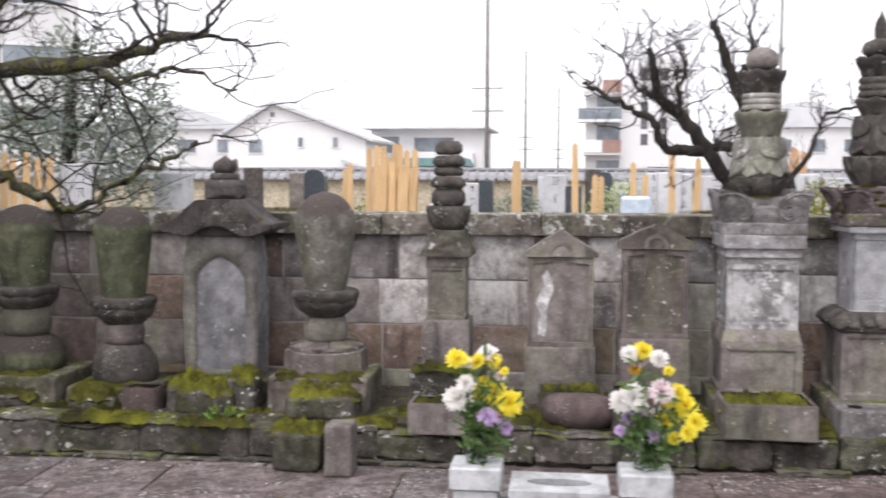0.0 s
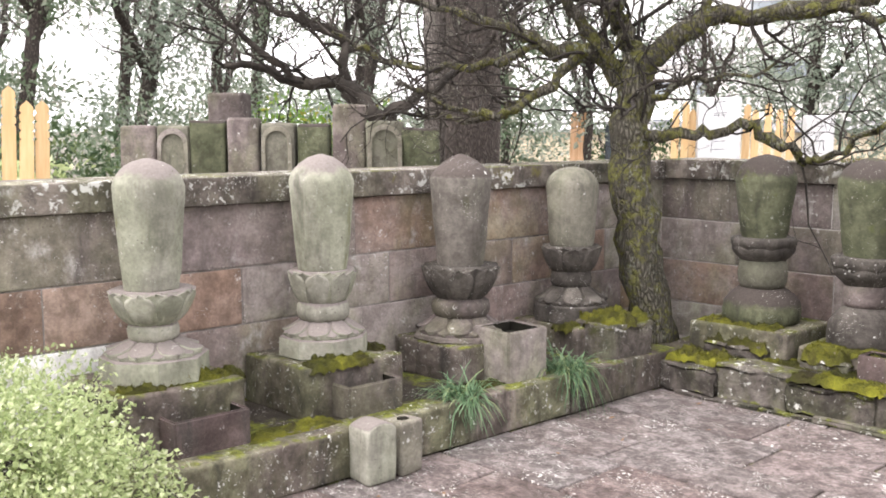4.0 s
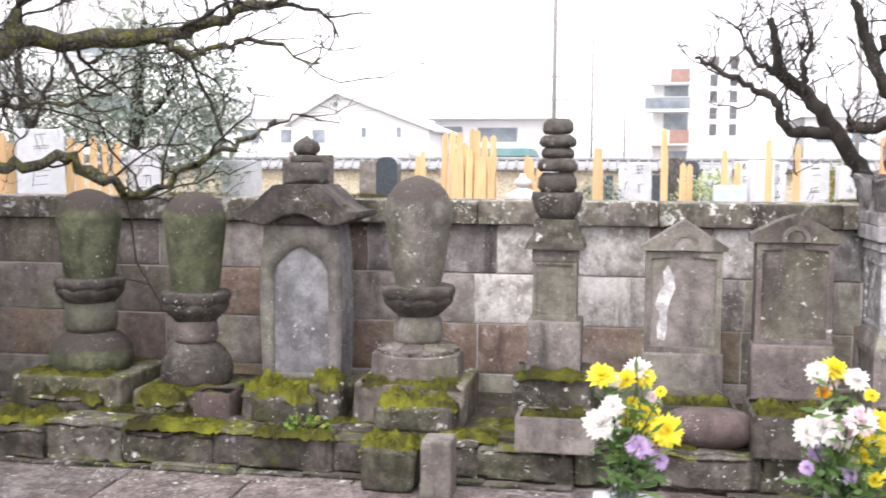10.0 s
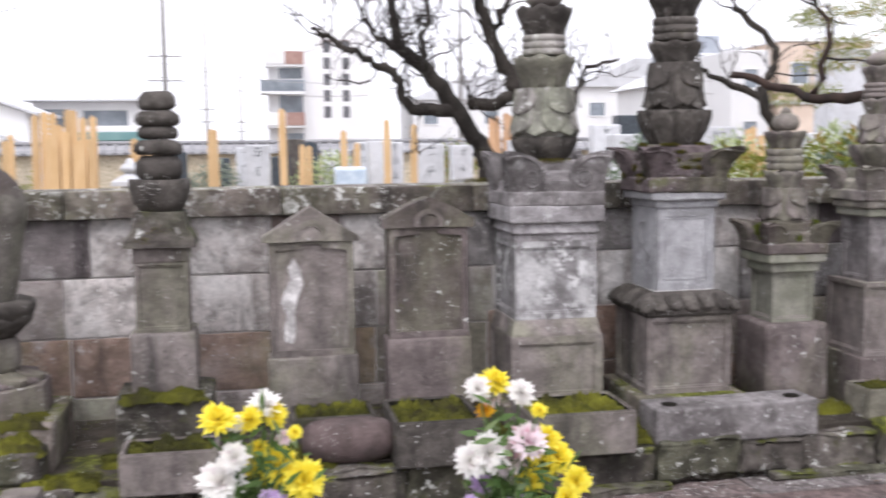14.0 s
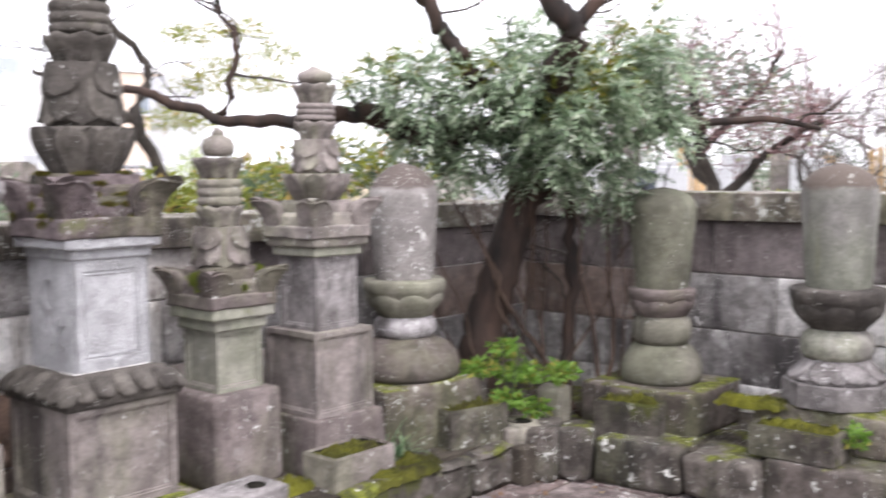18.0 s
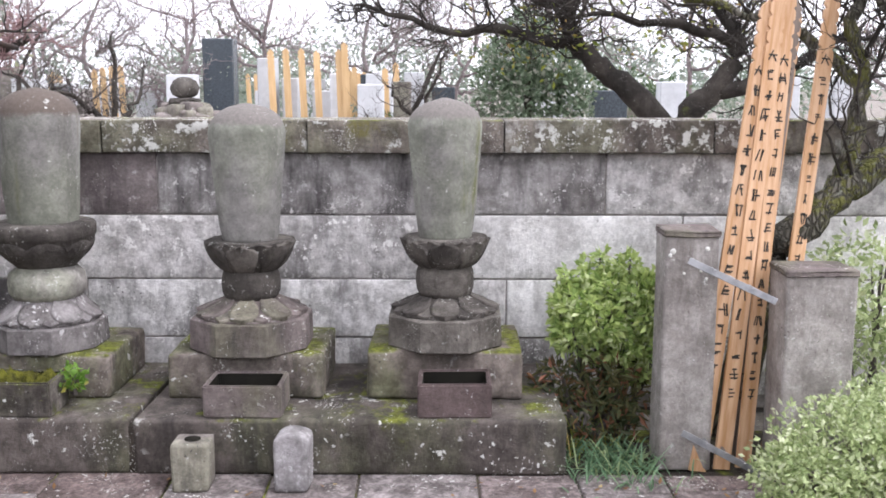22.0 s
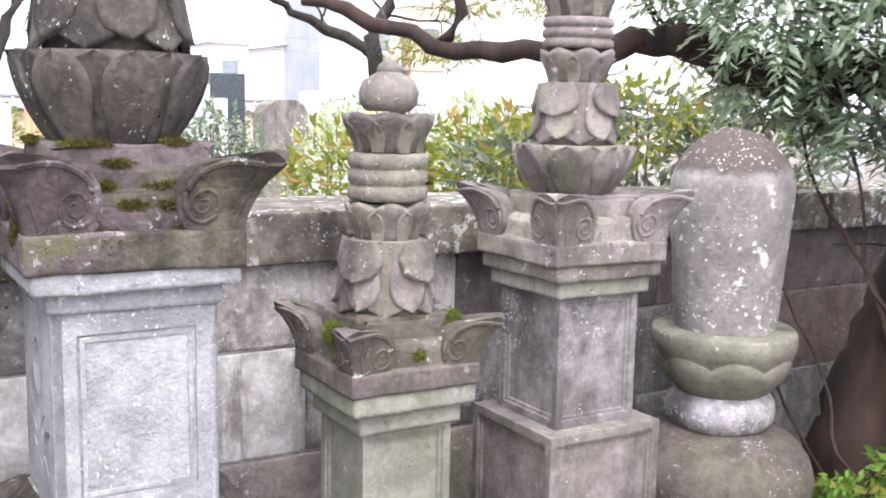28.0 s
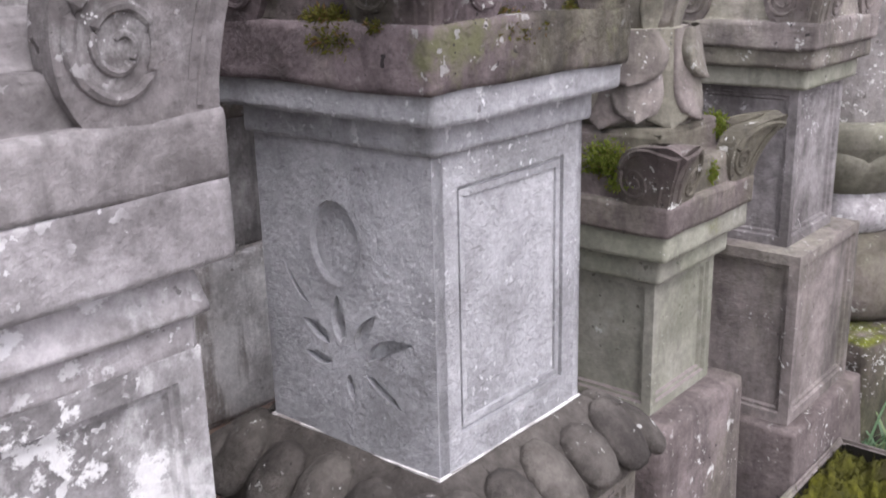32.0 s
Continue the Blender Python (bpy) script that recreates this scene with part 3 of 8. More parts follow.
# last stones towards the east are darker: the evergreen's shade painted in
stone_wall("wall_north", pose(WEST_X, north_y(WEST_X), 0, 0, 0, NTURN), 9.2, WEST_X, 1, (
    (0.06, 0.305, (-3.3, -2.2, -1.1, .1, 1.2, 2.3, 3.6), (M_WALL,)),
    (0.305, 0.592, (-3.58, -2.97, -2.1, -1.08, -.74, .36, .93, 1.95, 2.9, 3.9), (M_WALL, M_WALL, M_WALL, M_WALL, M_WALLR, M_WALL, M_WALL, M_WALLR, M_WALL, M_WALLT, M_WALLT)),
    (0.592, 0.876, (-3.45, -2.78, -1.95, -1.10, -.24, .37, .96, 1.66, 2.3, 3.1, 3.9), (M_WALL, M_WALL, M_WALL, M_WALL, M_WALLP, M_WALLP, M_WALL, M_WALLS, M_WALLS, M_WALLT, M_WALLT, M_WALLTOP)),
    (0.876, 1.156, (-3.5, -3.0, -2.2, -1.72, -.97, -.14, .20, .42, 1.1, 2.0, 2.75, 3.5), (M_WALL, M_WALL, M_WALL, M_WALLTOP, M_WALLTOP, M_WALLP, M_WALLTOP, M_WALLP, M_WALLT, M_WALLT, M_WALLP, M_WALLTOP, M_WALLTOP))),
    (1.156, 1.285), (-3.75, -2.85, -1.95, -1.075, -.09, .85, 1.62, 2.5, 3.4, 4.25), "weathered brown-grey ashlar retaining wall with a mossy cap", M_MORTAR, 3, (5.2, .06))
stone_wall("wall_west", pose(WEST_X, north_y(WEST_X) - 7.0, 0, 0, 0, 90), 7.0, north_y(WEST_X) - 7.0, 1, (
    (0.06, 0.275, (.6, 1.7, 2.9, 4.1, 5.2), (M_WALLE, M_WALLE, M_WALLP, M_WALL, M_WALL, M_WALL)),
    (0.275, 0.562, (.1, 1.1, 2.2, 3.1, 4.1, 5.0, 5.6), (M_WALLE, M_WALLW, M_WALLW, M_WALL, M_WALL, M_WALL, M_WALL, M_WALL)),
    (0.562, 0.838, (.75, 1.72, 2.67, 3.58, 4.54, 5.42), (M_WALLR, M_WALLR, M_WALLR, M_WALL, M_WALL, M_WALL, M_WALL)),
    (0.838, 1.145, (.2, 1.45, 3.35, 5.1), (M_WALL,))),
    (1.145, 1.275), (.4, 1.35, 2.3, 3.3, 4.2, 5.1), "brown-grey ashlar retaining wall with white flecks and a mossy cap", M_MORTARW, 5)
# first stones by the corner are darker, canopy shade put into their colour
stone_wall("wall_east", pose(EAST_X, north_y(EAST_X), 0, 0, 0, -90), 8.5, north_y(EAST_X), -1, (
    (0.06, 0.335, (5.3, 4.5, 3.3, 1.4, -.4), (M_WALLE,)),
    (0.335, 0.612, (5.3, 4.07, 2.12, .3, -1.2), (M_WALLT, M_WALLT, M_WALLE, M_WALLW, M_WALLW)),
    (0.612, 0.912, (5.3, 4.55, 3.3, 2.30, 1.314, -.5), (M_WALLTOP, M_WALLT, M_WALLE, M_WALLE, M_WALLW, M_WALLW)),
    (0.912, 1.198, (4.9, 3.72, 1.671, -.2), (M_WALLTOP, M_WALLTOP, M_WALLT, M_WALLE))),
    (1.198, 1.345), (5.0, 3.954, 3.024, 2.139, 1.2, .2, -.9), "pale grey concrete-block wall with dark stains and a lichened cap", M_MORTARW, 8)

# paving slabs of the court
pav = part("pavement", block(8.6, 9.0, 0.02, -0.029, 0, cx=0.3, cy=0.8), M_SOIL, None)
structure(pav, "court paved with worn brown-grey stone slabs")
rnd = random.Random(12)
slab_cache = {}
ycur, row = 5.28, 0
while ycur > 1.2:
    hgt = (0.34, 0.46, 0.38)[row % 3]
    xcur = -3.44 - rnd.uniform(0, 0.4)
    while xcur < 4.05:
        wid = rnd.choice((0.62, 0.92, 1.22))
        a, b = max(xcur, -3.44), min(xcur + wid, 4.06)
        if b - a > 0.1:
            key = (round(b - a, 2), hgt)
            if key not in slab_cache:
                me = bpy.data.meshes.new("slab")
                bb = block(b - a - 0.010, hgt - 0.010, 0.03, 0, 0.005)
                bb.to_mesh(me)
                bb.free()
                me.materials.append(M_FLOOR)
                slab_cache[key] = me
            o = new("slab", slab_cache[key])
            o.parent = pav
            cx = (a + b) / 2
            o.matrix_basis = pose(cx, ycur - hgt / 2 + 0.03 * (cx + 1), -0.03 + rnd.uniform(-0.003, 0.002), rnd.uniform(-.2, .2), rnd.uniform(-.2, .2), 1.7)
        xcur += wid
    ycur -= hgt
    row += 1

# west kerb: long dressed stones with a bed of soil behind
bed = part("terrace_west", block(0.8, 6.6, 0.20, 0, 0, cx=-3.85, cy=1.85), M_SOIL, None)
structure(bed, "damp mossy earth bed behind the kerb")
yy = -1.4
for i, ln in enumerate((1.5, 1.7, 1.25, 1.1, 0.95)):
    k = part("kerb", block(0.16, ln - 0.008, 0.215, 0, 0.012, 0.004, 4, i), M_KERB, bed, at=pose(-3.51, yy + ln / 2, 0))
    yy += ln

# north kerb: rough stones, two courses in places, earth behind
bedn = part("terrace_north", block(8.0, 0.98, 0.20, 0, 0, cx=3.9, cy=0.50), M_SOIL, None, at=pose(-3.5, kerb_y(-3.5) + 0.06, 0, 0, 0, 2.6))
structure(bedn, "mossy earth bed along the monuments")
rnd = random.Random(4)
x = -3.44
i = 0
while x < 3.66:
    w = rnd.uniform(0.28, 0.62)
    h = rnd.uniform(0.17, 0.22)
    b = block(w + 0.004, rnd.uniform(0.18, 0.24), h - 0.004, 0, 0.022, 0.020, 9, i)
    part("kerb_stone", b, M_ROUGH, bedn, at=pose(-3.5, kerb_y(-3.5) + 0.06, 0, 0, 0, 2.6).inverted() @ pose(x + w / 2, kerb_y(x) + 0.09 + rnd.uniform(-.02, .02), 0, 0, 0, 2.6 + rnd.uniform(-3, 3)))
    x += w
    i += 1

x, i = -3.30, 0
while x < 2.9:
    w = rnd.uniform(0.30, 0.75)
    if rnd.random() < .82:
        b = block(w + .01, .075, rnd.uniform(.016, .036), 0, .010, .009, 6, i + 60.0)
        part("kerb_stone", b, M_ROUGH, bedn, at=pose(-3.5, kerb_y(-3.5) + 0.06, 0, 0, 0, 2.6).inverted() @ pose(x + w / 2, kerb_y(x) - .035 + rnd.uniform(-.01, .01), -.004, 0, 0, 2.6 + rnd.uniform(-2, 2)))
    x += w
    i += 1

# east plinth: three long dressed slabs, rough stones towards the corner
bede = part("terrace_east", block(0.86, 3.23, 0.19, 0, 0, cx=4.48, cy=3.565), M_SOIL, None)
structure(bede, "stone-edged terrace below the eastern monuments")
part("plinth_slab", block(0.84, 1.68, 0.22, 0, 0.015, 0.004, 4, 1), M_PLINTH, bede, "long dressed grey plinth slab", at=pose(4.46, 2.765, 0))
part("plinth_slab", block(0.84, 0.60, 0.22, 0, 0.015, 0.004, 4, 2), M_PLINTH, bede, "dressed grey plinth slab", at=pose(4.46, 3.925, 0))
for i, (sx, sy, sz, px, py) in enumerate(((0.30, 0.34, 0.20, 4.10, 4.40), (0.3, 0.42, 0.22, 4.05, 4.80), (0.26, 0.2, 0.24, 3.93, 5.12), (0.24, 0.28, 0.26, 3.78, 5.28))):
    part("kerb_stone", block(sx, sy, sz, 0, 0.03, 0.015, 3, i + 30), M_ROUGH, bede, at=pose(px, py, 0, 0, 0, 8 * i))
part("bed_fill", block(1.3, 0.98, 0.186, 0, 0.01), M_SOIL, bede, at=pose(4.25, 5.675, 0))

# ---- monk stupas: an egg-shaped shaft on a lotus cup, ring, lotus base and pedestal ----
def egg_stupa(at, spec, mats, label, ped=None, point=0.0, octagon=True, petals=8, seed=0.0, octh=0.06, back=0.0, bowl=False, ring_mat=None):
    """spec: heights above the ground and radii: top, shoulder (z, r), foot (z, r), cup r, cup bottom z, neck r, ring r,
    ring bottom z, base r, base bottom z. ped: (sx, sy, top z, bottom z)."""
    top, sz, sr, fz, fr, cr, cz, nr, rr, rz, br, bz = spec
    body, cup, low = mats
    t = thing("monk_stupa", at, label, "stone stupa", "egg-shaped monk stupas")
    pr = [(fz - 0.01, fr * 0.98), (fz + 0.015, fr)]
    for k in range(1, 9):
        u = k / 8
        pr.append((fz + (sz - fz) * u, fr + (sr - fr) * (u ** 0.85)))
    h = top - sz
    for k in range(1, 9):
        u = k / 8
        r = sr * ((1 - point) * math.sqrt(max(0.0, 1 - u * u)) + point * (1 - u ** 1.55))
        pr.append((sz + h * u, max(r, 0.012)))
    part("shaft", lathe(pr, 36, 0.004, seed), body, t)
    ch = fz - cz
    if bowl:
        # a bowl with a flat rim, its petals only in low relief
        cb = lathe([(cz, nr * .98), (cz + ch * .18, cr * .74), (cz + ch * .45, cr * .91), (cz + ch * .70, cr * .99), (cz + ch * .74, cr * 1.02), (fz - .004, cr * 1.03), (fz + .006, cr * 1.0), (fz + .010, fr * 1.05)], 40, .003, seed)
        join(cb, lotus(cz + .002, cz + ch * .74, nr * .95, cr * .97, petals, 0.30, 0.06))
    else:
        def cup_line(v):
            return nr + (cr * .92 - nr) * math.sin(min(1.0, v * 1.15) * math.pi / 2) ** .72 + cr * .06 * v ** 4, cz + (ch + .004) * v

        cb = lathe([(cup_line(q / 6)[1], cup_line(q / 6)[0] * .95) for q in range(7)] + [(fz + .004, fr * 1.02)], 40)
    co = part("lotus_cup", rough_up(cb, 0.002, 9, seed), cup, t)
    if not bowl:
        petal_ring(cup, co, cup_line, petals, .5, .004, 1.0, .78, .003)
        petal_ring(cup, co, lambda v: (cup_line(v * .94)[0], cup_line(v * .96)[1]), petals, 0, .009, .98, .62, .004)
    rh = cz - rz
    part("ring", lathe([(rz, rr * 0.86), (rz + rh * 0.2, rr * 0.97), (rz + rh * 0.5, rr), (rz + rh * 0.8, rr * 0.96), (cz + 0.004, nr * 0.98)], 36, 0.003, seed + 2), ring_mat or low, t)
    oct_top = bz + octh
    hb = rz - bz
    if octagon:
        def base_line(v):
            return rr * .80 + (br * .96 - rr * .80) * v, rz + .002 - (rz - oct_top - .004) * v ** .85

        lb = lathe([(oct_top - .004, br * .90)] + [(base_line(1 - q / 5)[1], base_line(1 - q / 5)[0] * .97) for q in range(6)], 40)
        lo = part("lotus_base", rough_up(lb, 0.002, 9, seed + 3), low, t)
        petal_ring(low, lo, base_line, 8, 0, .014, .94, .30, .006)
        petal_ring(low, lo, base_line, 8, .5, .006, .6, .5, .003)
        part("octagonal_base", lathe([(bz, br * 0.97), (bz + 0.006, br), (oct_top - 0.006, br * .985), (oct_top, br * 0.95)], 8, 0.003, seed + 4, sides=8, shade=False), low, t)
    else:
        part("round_base", lathe([(bz, br * 0.92), (bz + hb * .12, br * .99), (bz + hb * .34, br), (bz + hb * .60, br * .95), (bz + hb * .82, br * .80), (rz - .004, rr * .92), (rz + .003, rr * .8)], 36, 0.006, seed + 4), low, t)
    if ped:
        sx, sy, z1, z0 = ped
        part("pedestal", block(sx, sy, z1 - z0, z0, 0.016, 0.006, 4, seed + 5, cy=back), M_KERB, t)
    return t


def lotus(z0, z1, r0, r1, n, tip=0.3, bulge=0.10, steps=7, curl=0.0, phase=0.0, seg=12):
    """A ring of lotus petals from the neck (z0, r0) to the tips (z1, r1)."""
    bm = bmesh.new()
    cols = n * seg
    rings = []
    for k in range(steps + 1):
        v = k / steps
        ring = []
        for i in range(cols):
            a = 2 * math.pi * i / cols
            p = abs(((i / seg + phase) % 1.0) - 0.5) * 2
            z = z0 + (z1 - z0) * v * (1 - tip * v * p ** 1.6)
            r = r0 + (r1 - r0) * (math.sin(v * math.pi / 2) ** (1 - curl)) * (1 - 0.10 * v * p ** 2)
            r += r1 * bulge * (1 - p ** 2.5) * math.sin(math.pi * min(1, v * 1.05)) ** 0.8
            ring.append(bm.verts.new((r * math.cos(a), r * math.sin(a), z)))
        rings.append(ring)
    for lo, hi in zip(rings, rings[1:]):
        for i in range(cols):
            j = (i + 1) % cols
            bm.faces.new((lo[i], lo[j], hi[j], hi[i]))
    top = rings[-1]
    inner = [bm.verts.new((v.co.x * .88, v.co.y * .88, v.co.z - (z1 - z0) * .04)) for v in top]
    for i in range(cols):
        j = (i + 1) % cols
        bm.faces.new((top[i], top[j], inner[j], inner[i]))
    bm.faces.new(inner)
    bm.faces.new(list(reversed(rings[0])))
    if z1 < z0:
        bmesh.ops.reverse_faces(bm, faces=bm.faces[:])
    return smooth(bm)


GB = (M_GREEN, M_GREEN, M_GREEN)
# west row
egg_stupa(pose(-3.95, 2.068, 0, 0, 0, 90), (1.377, 1.252, 0.148, 0.833, 0.112, 0.178, 0.696, 0.092, 0.108, 0.621, 0.21, 0.459), GB,
          "greenish-grey egg-shaped stone stupa with a pinkish stain on its dome", (0.56, 0.52, .459, .19), 0.15, seed=1, octh=.105)
egg_stupa(pose(-3.95, 2.937, 0, 0, 0, 90), (1.38, 1.247, 0.153, 0.833, 0.117, 0.162, 0.689, 0.104, 0.127, 0.596, 0.199, 0.432), GB,
          "pale greenish egg-shaped stone stupa on a mossy pedestal", (0.56, 0.52, .432, .19), 0.3, seed=2, octh=.095)
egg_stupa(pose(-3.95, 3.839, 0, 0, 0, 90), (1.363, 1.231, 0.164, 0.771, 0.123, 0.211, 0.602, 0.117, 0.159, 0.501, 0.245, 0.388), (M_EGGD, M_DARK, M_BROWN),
          "grey egg-shaped stone stupa with a pointed dome and dark lotus cup", (0.5, 0.52, .388, .19), 0.6, seed=3, octh=.03)
egg_stupa(pose(-3.95, 4.746, 0, 0, 0, 90), (1.274, 1.155, 0.154, 0.804, 0.13, 0.178, 0.663, 0.113, 0.122, 0.563, 0.22, 0.367), (M_OLIVE, M_DARK, M_DARK),
          "squat greenish stone stupa beside the plum tree", (0.46, 0.5, .367, .19), 0.0, seed=4, octh=.10)
# north row
egg_stupa(pose(-3.14, 5.52, 0, 0, 0, NTURN), (1.346, 1.187, .173, .854, .126, .183, .727, .133, .143, .568, .226, .364), (M_DKGREEN, M_DARK, M_DKGREEN),
          "dark weathered egg-shaped stone stupa on a mossy slab", (0.62, 0.55, .364, .19), 0.05, False, bowl=True, ring_mat=M_OLIVE, seed=5, octh=.12)
egg_stupa(pose(-2.52, 5.52, 0, 0, 0, NTURN), (1.337, 1.187, .166, .796, .122, .179, .647, .112, .118, .529, .192, .309), (M_DKGREEN, M_DARK, M_DARK),
          "green-stained egg-shaped stone stupa with a dark lotus cup", (0.5, 0.5, .309, .19), 0.0, False, bowl=True, ring_mat=M_BROWN, seed=6, octh=.15)
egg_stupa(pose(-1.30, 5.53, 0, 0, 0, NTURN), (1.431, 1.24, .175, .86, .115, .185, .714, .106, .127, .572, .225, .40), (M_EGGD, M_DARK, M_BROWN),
          "dark egg-shaped stone stupa with pale lichen on its dome", (0.56, 0.5, .40, .19), 0.1, bowl=True, ring_mat=M_GREY, seed=7, octh=.13)
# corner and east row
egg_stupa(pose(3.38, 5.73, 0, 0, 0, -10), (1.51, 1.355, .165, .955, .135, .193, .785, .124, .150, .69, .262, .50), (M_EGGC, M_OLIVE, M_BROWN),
          "stone stupa with a chipped, lichened dome and a white-patched ring", (0.6, 0.52, .50, .19), 0.2, False, bowl=True, ring_mat=M_LICHEN, seed=8, octh=.09)
egg_stupa(pose(4.43, 4.945, 0, 0, 0, -90), (1.38, 1.27, .165, .87, .13, .165, .735, .124, .149, .60, .205, .41), (M_OLIVE, M_BROWN, M_OLIVE),
          "grey stone stupa half shaded by the evergreen tree", (0.6, 0.55, .41, .19), 0.0, False, bowl=True, seed=9, octh=.12)
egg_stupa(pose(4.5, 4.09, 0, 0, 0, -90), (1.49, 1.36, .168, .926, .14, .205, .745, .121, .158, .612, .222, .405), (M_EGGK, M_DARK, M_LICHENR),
          "egg-shaped stone stupa with a dark top and white-flecked base", (0.62, 0.50, .405, .22), 0.0, back=.06, bowl=True, ring_mat=M_PALED, seed=10, octh=.11)
egg_stupa(pose(4.5, 3.222, 0, 0, 0, -90), (1.427, 1.304, .160, .857, .117, .190, .738, .112, .125, .612, .245, .407), (M_EGG, M_DARK, M_BROWN),
          "smooth grey egg-shaped stone stupa on a lotus base", (0.64, 0.50, .407, .22), 0.05, back=.06, ring_mat=M_DARK, seed=11, octh=.135)
egg_stupa(pose(4.5, 2.40, 0, 0, 0, -90), (1.446, 1.331, .155, .87, .112, .186, .756, .111, .124, .624, .236, .423), (M_EGG, M_DARK, M_DARK),
          "grey-green egg-shaped stone stupa on a lotus base", (0.64, 0.50, .423, .22), 0.05, back=.06, ring_mat=M_DARK, seed=12, octh=.135)


def raw_mesh(name, verts, faces, mat, smooth_it=False):
    me = bpy.data.meshes.new(name)
    me.from_pydata(verts, [], faces)
    me.materials.append(mat)
    if smooth_it:
        me.polygons.foreach_set("use_smooth", [True] * len(me.polygons))
    me.update()
    return me


def tube(V, F, pts, r0, r1, sides=6):
    """A tapered tube along pts, appended to the lists."""
    n = len(pts)
    base = len(V)
    for i, p in enumerate(pts):
        a = Vector(pts[max(0, i - 1)])
        b = Vector(pts[min(n - 1, i + 1)])
        d = (b - a).normalized()
        u = d.orthogonal().normalized() if abs(d.z) > .9 else d.cross(Vector((0, 0, 1))).normalized()
        w = d.cross(u)
        r = r0 + (r1 - r0) * i / max(1, n - 1)
        for k in range(sides):
            t = 2 * math.pi * k / sides
            q = Vector(p) + u * (r * math.cos(t)) + w * (r * math.sin(t))
            V.append((q.x, q.y, q.z))
    for i in range(n - 1):
        for k in range(sides):
            m = (k + 1) % sides
            F.append((base + i * sides + k, base + i * sides + m, base + (i + 1) * sides + m, base + (i + 1) * sides + k))
    F.append(tuple(base + k for k in reversed(range(sides))))
    F.append(tuple(base + (n - 1) * sides + k for k in range(sides)))


def flow(pts, fine=4):
    """An open line of 2D points, smoothed."""
    out = []
    n = len(pts)
    for i in range(n - 1):
        a, b, c, d = (Vector(pts[j]) for j in (max(0, i - 1), i, i + 1, min(n - 1, i + 2)))
        for k in range(fine):
            u = k / fine
            q = 0.5 * (2 * b + (c - a) * u + (2 * a - 5 * b + 4 * c - d) * u * u + (3 * b - a - 3 * c + d) * u ** 3)
            out.append((q.x, q.y))
    out.append(tuple(pts[-1]))
    return out


# ---- tiered stupa towers ----
def flare(u, k=.40):
    """How far an ear leans out at the height u of its own."""
    return k * max(0.0, u) ** 1.6


def corner_ear(h, w, th, fl):
    """A curved leaf of a roof ear, its corner edge flaring out, in the plane x-z; the corner is at x = w."""
    bm = bmesh.new()
    inner = flow([(.04, 0), (-.10, .18), (-.14, .44), (-.06, .70), (.12, .88), (.40, .97), (.86, 1.0)], 2)
    rows, cols = len(inner), 9
    front, back = [], []
    for xi, u in inner:
        a, b = xi * w, w + h * flare(u, fl)
        edge = [a + (b - a) * k / (cols - 1) for k in range(cols)]
        crest = [h * (u + u ** 4 * (.09 * math.sin(math.pi * k / (cols - 1)) - .11 * (k / (cols - 1)) ** 4)) for k in range(cols)]
        front.append([bm.verts.new((x, -th / 2 * (.8 if k in (0, cols - 1) else 1), z)) for k, (x, z) in enumerate(zip(edge, crest))])
        back.append([bm.verts.new((x, th / 2, z)) for x, z in zip(edge, crest)])
    for r in range(rows - 1):
        for k in range(cols - 1):
            bm.faces.new((front[r][k], front[r][k + 1], front[r + 1][k + 1], front[r + 1][k]))
            bm.faces.new((back[r][k + 1], back[r][k], back[r + 1][k], back[r + 1][k + 1]))
        bm.faces.new((back[r][0], front[r][0], front[r + 1][0], back[r + 1][0]))
        bm.faces.new((front[r][-1], back[r][-1], back[r + 1][-1], front[r + 1][-1]))
    for k in range(cols - 1):
        bm.faces.new((front[-1][k], front[-1][k + 1], back[-1][k + 1], back[-1][k]))
        bm.faces.new((front[0][k + 1], front[0][k], back[0][k], back[0][k + 1]))
    return bm


def scroll(w, h, th, fl):
    """A raised spiral on the ear's outer face, with a rim along its crest and down its corner."""
    b = bmesh.new()
    pts = []
    for i in range(58):
        a = i * .22 + 2.2
        r = min(w * .34, h * .27) * (1 - i / 66)
        pts.append((w * .28 + r * math.cos(a), -th / 2, h * .38 + r * math.sin(a) * 1.1))
    crest = flow([(w + h * .70 * fl, h * .84), (w + h * .05, h * .91), (w * .70, h * .94), (w * .42, h * .89), (w * .16, h * .76), (w * .02, h * .58)], 4)
    side = [(w - .010 + h * flare(u * .9, fl), h * u * .9) for u in (.06, .25, .5, .75, .95)]
    for line, r0, r1 in ((pts, min(w, h) * .045, min(w, h) * .025), ([(x, -th / 2, z) for x, z in crest], .0075, .0055), ([(x - .012, -th / 2, z) for x, z in side], .004, .003)):
        V, F = [], []
        tube(V, F, line, r0, r1, 7)
        me = raw_mesh("scroll", V, F, M_GREY)
        b.from_mesh(me)
        bpy.data.meshes.remove(me)
    return b


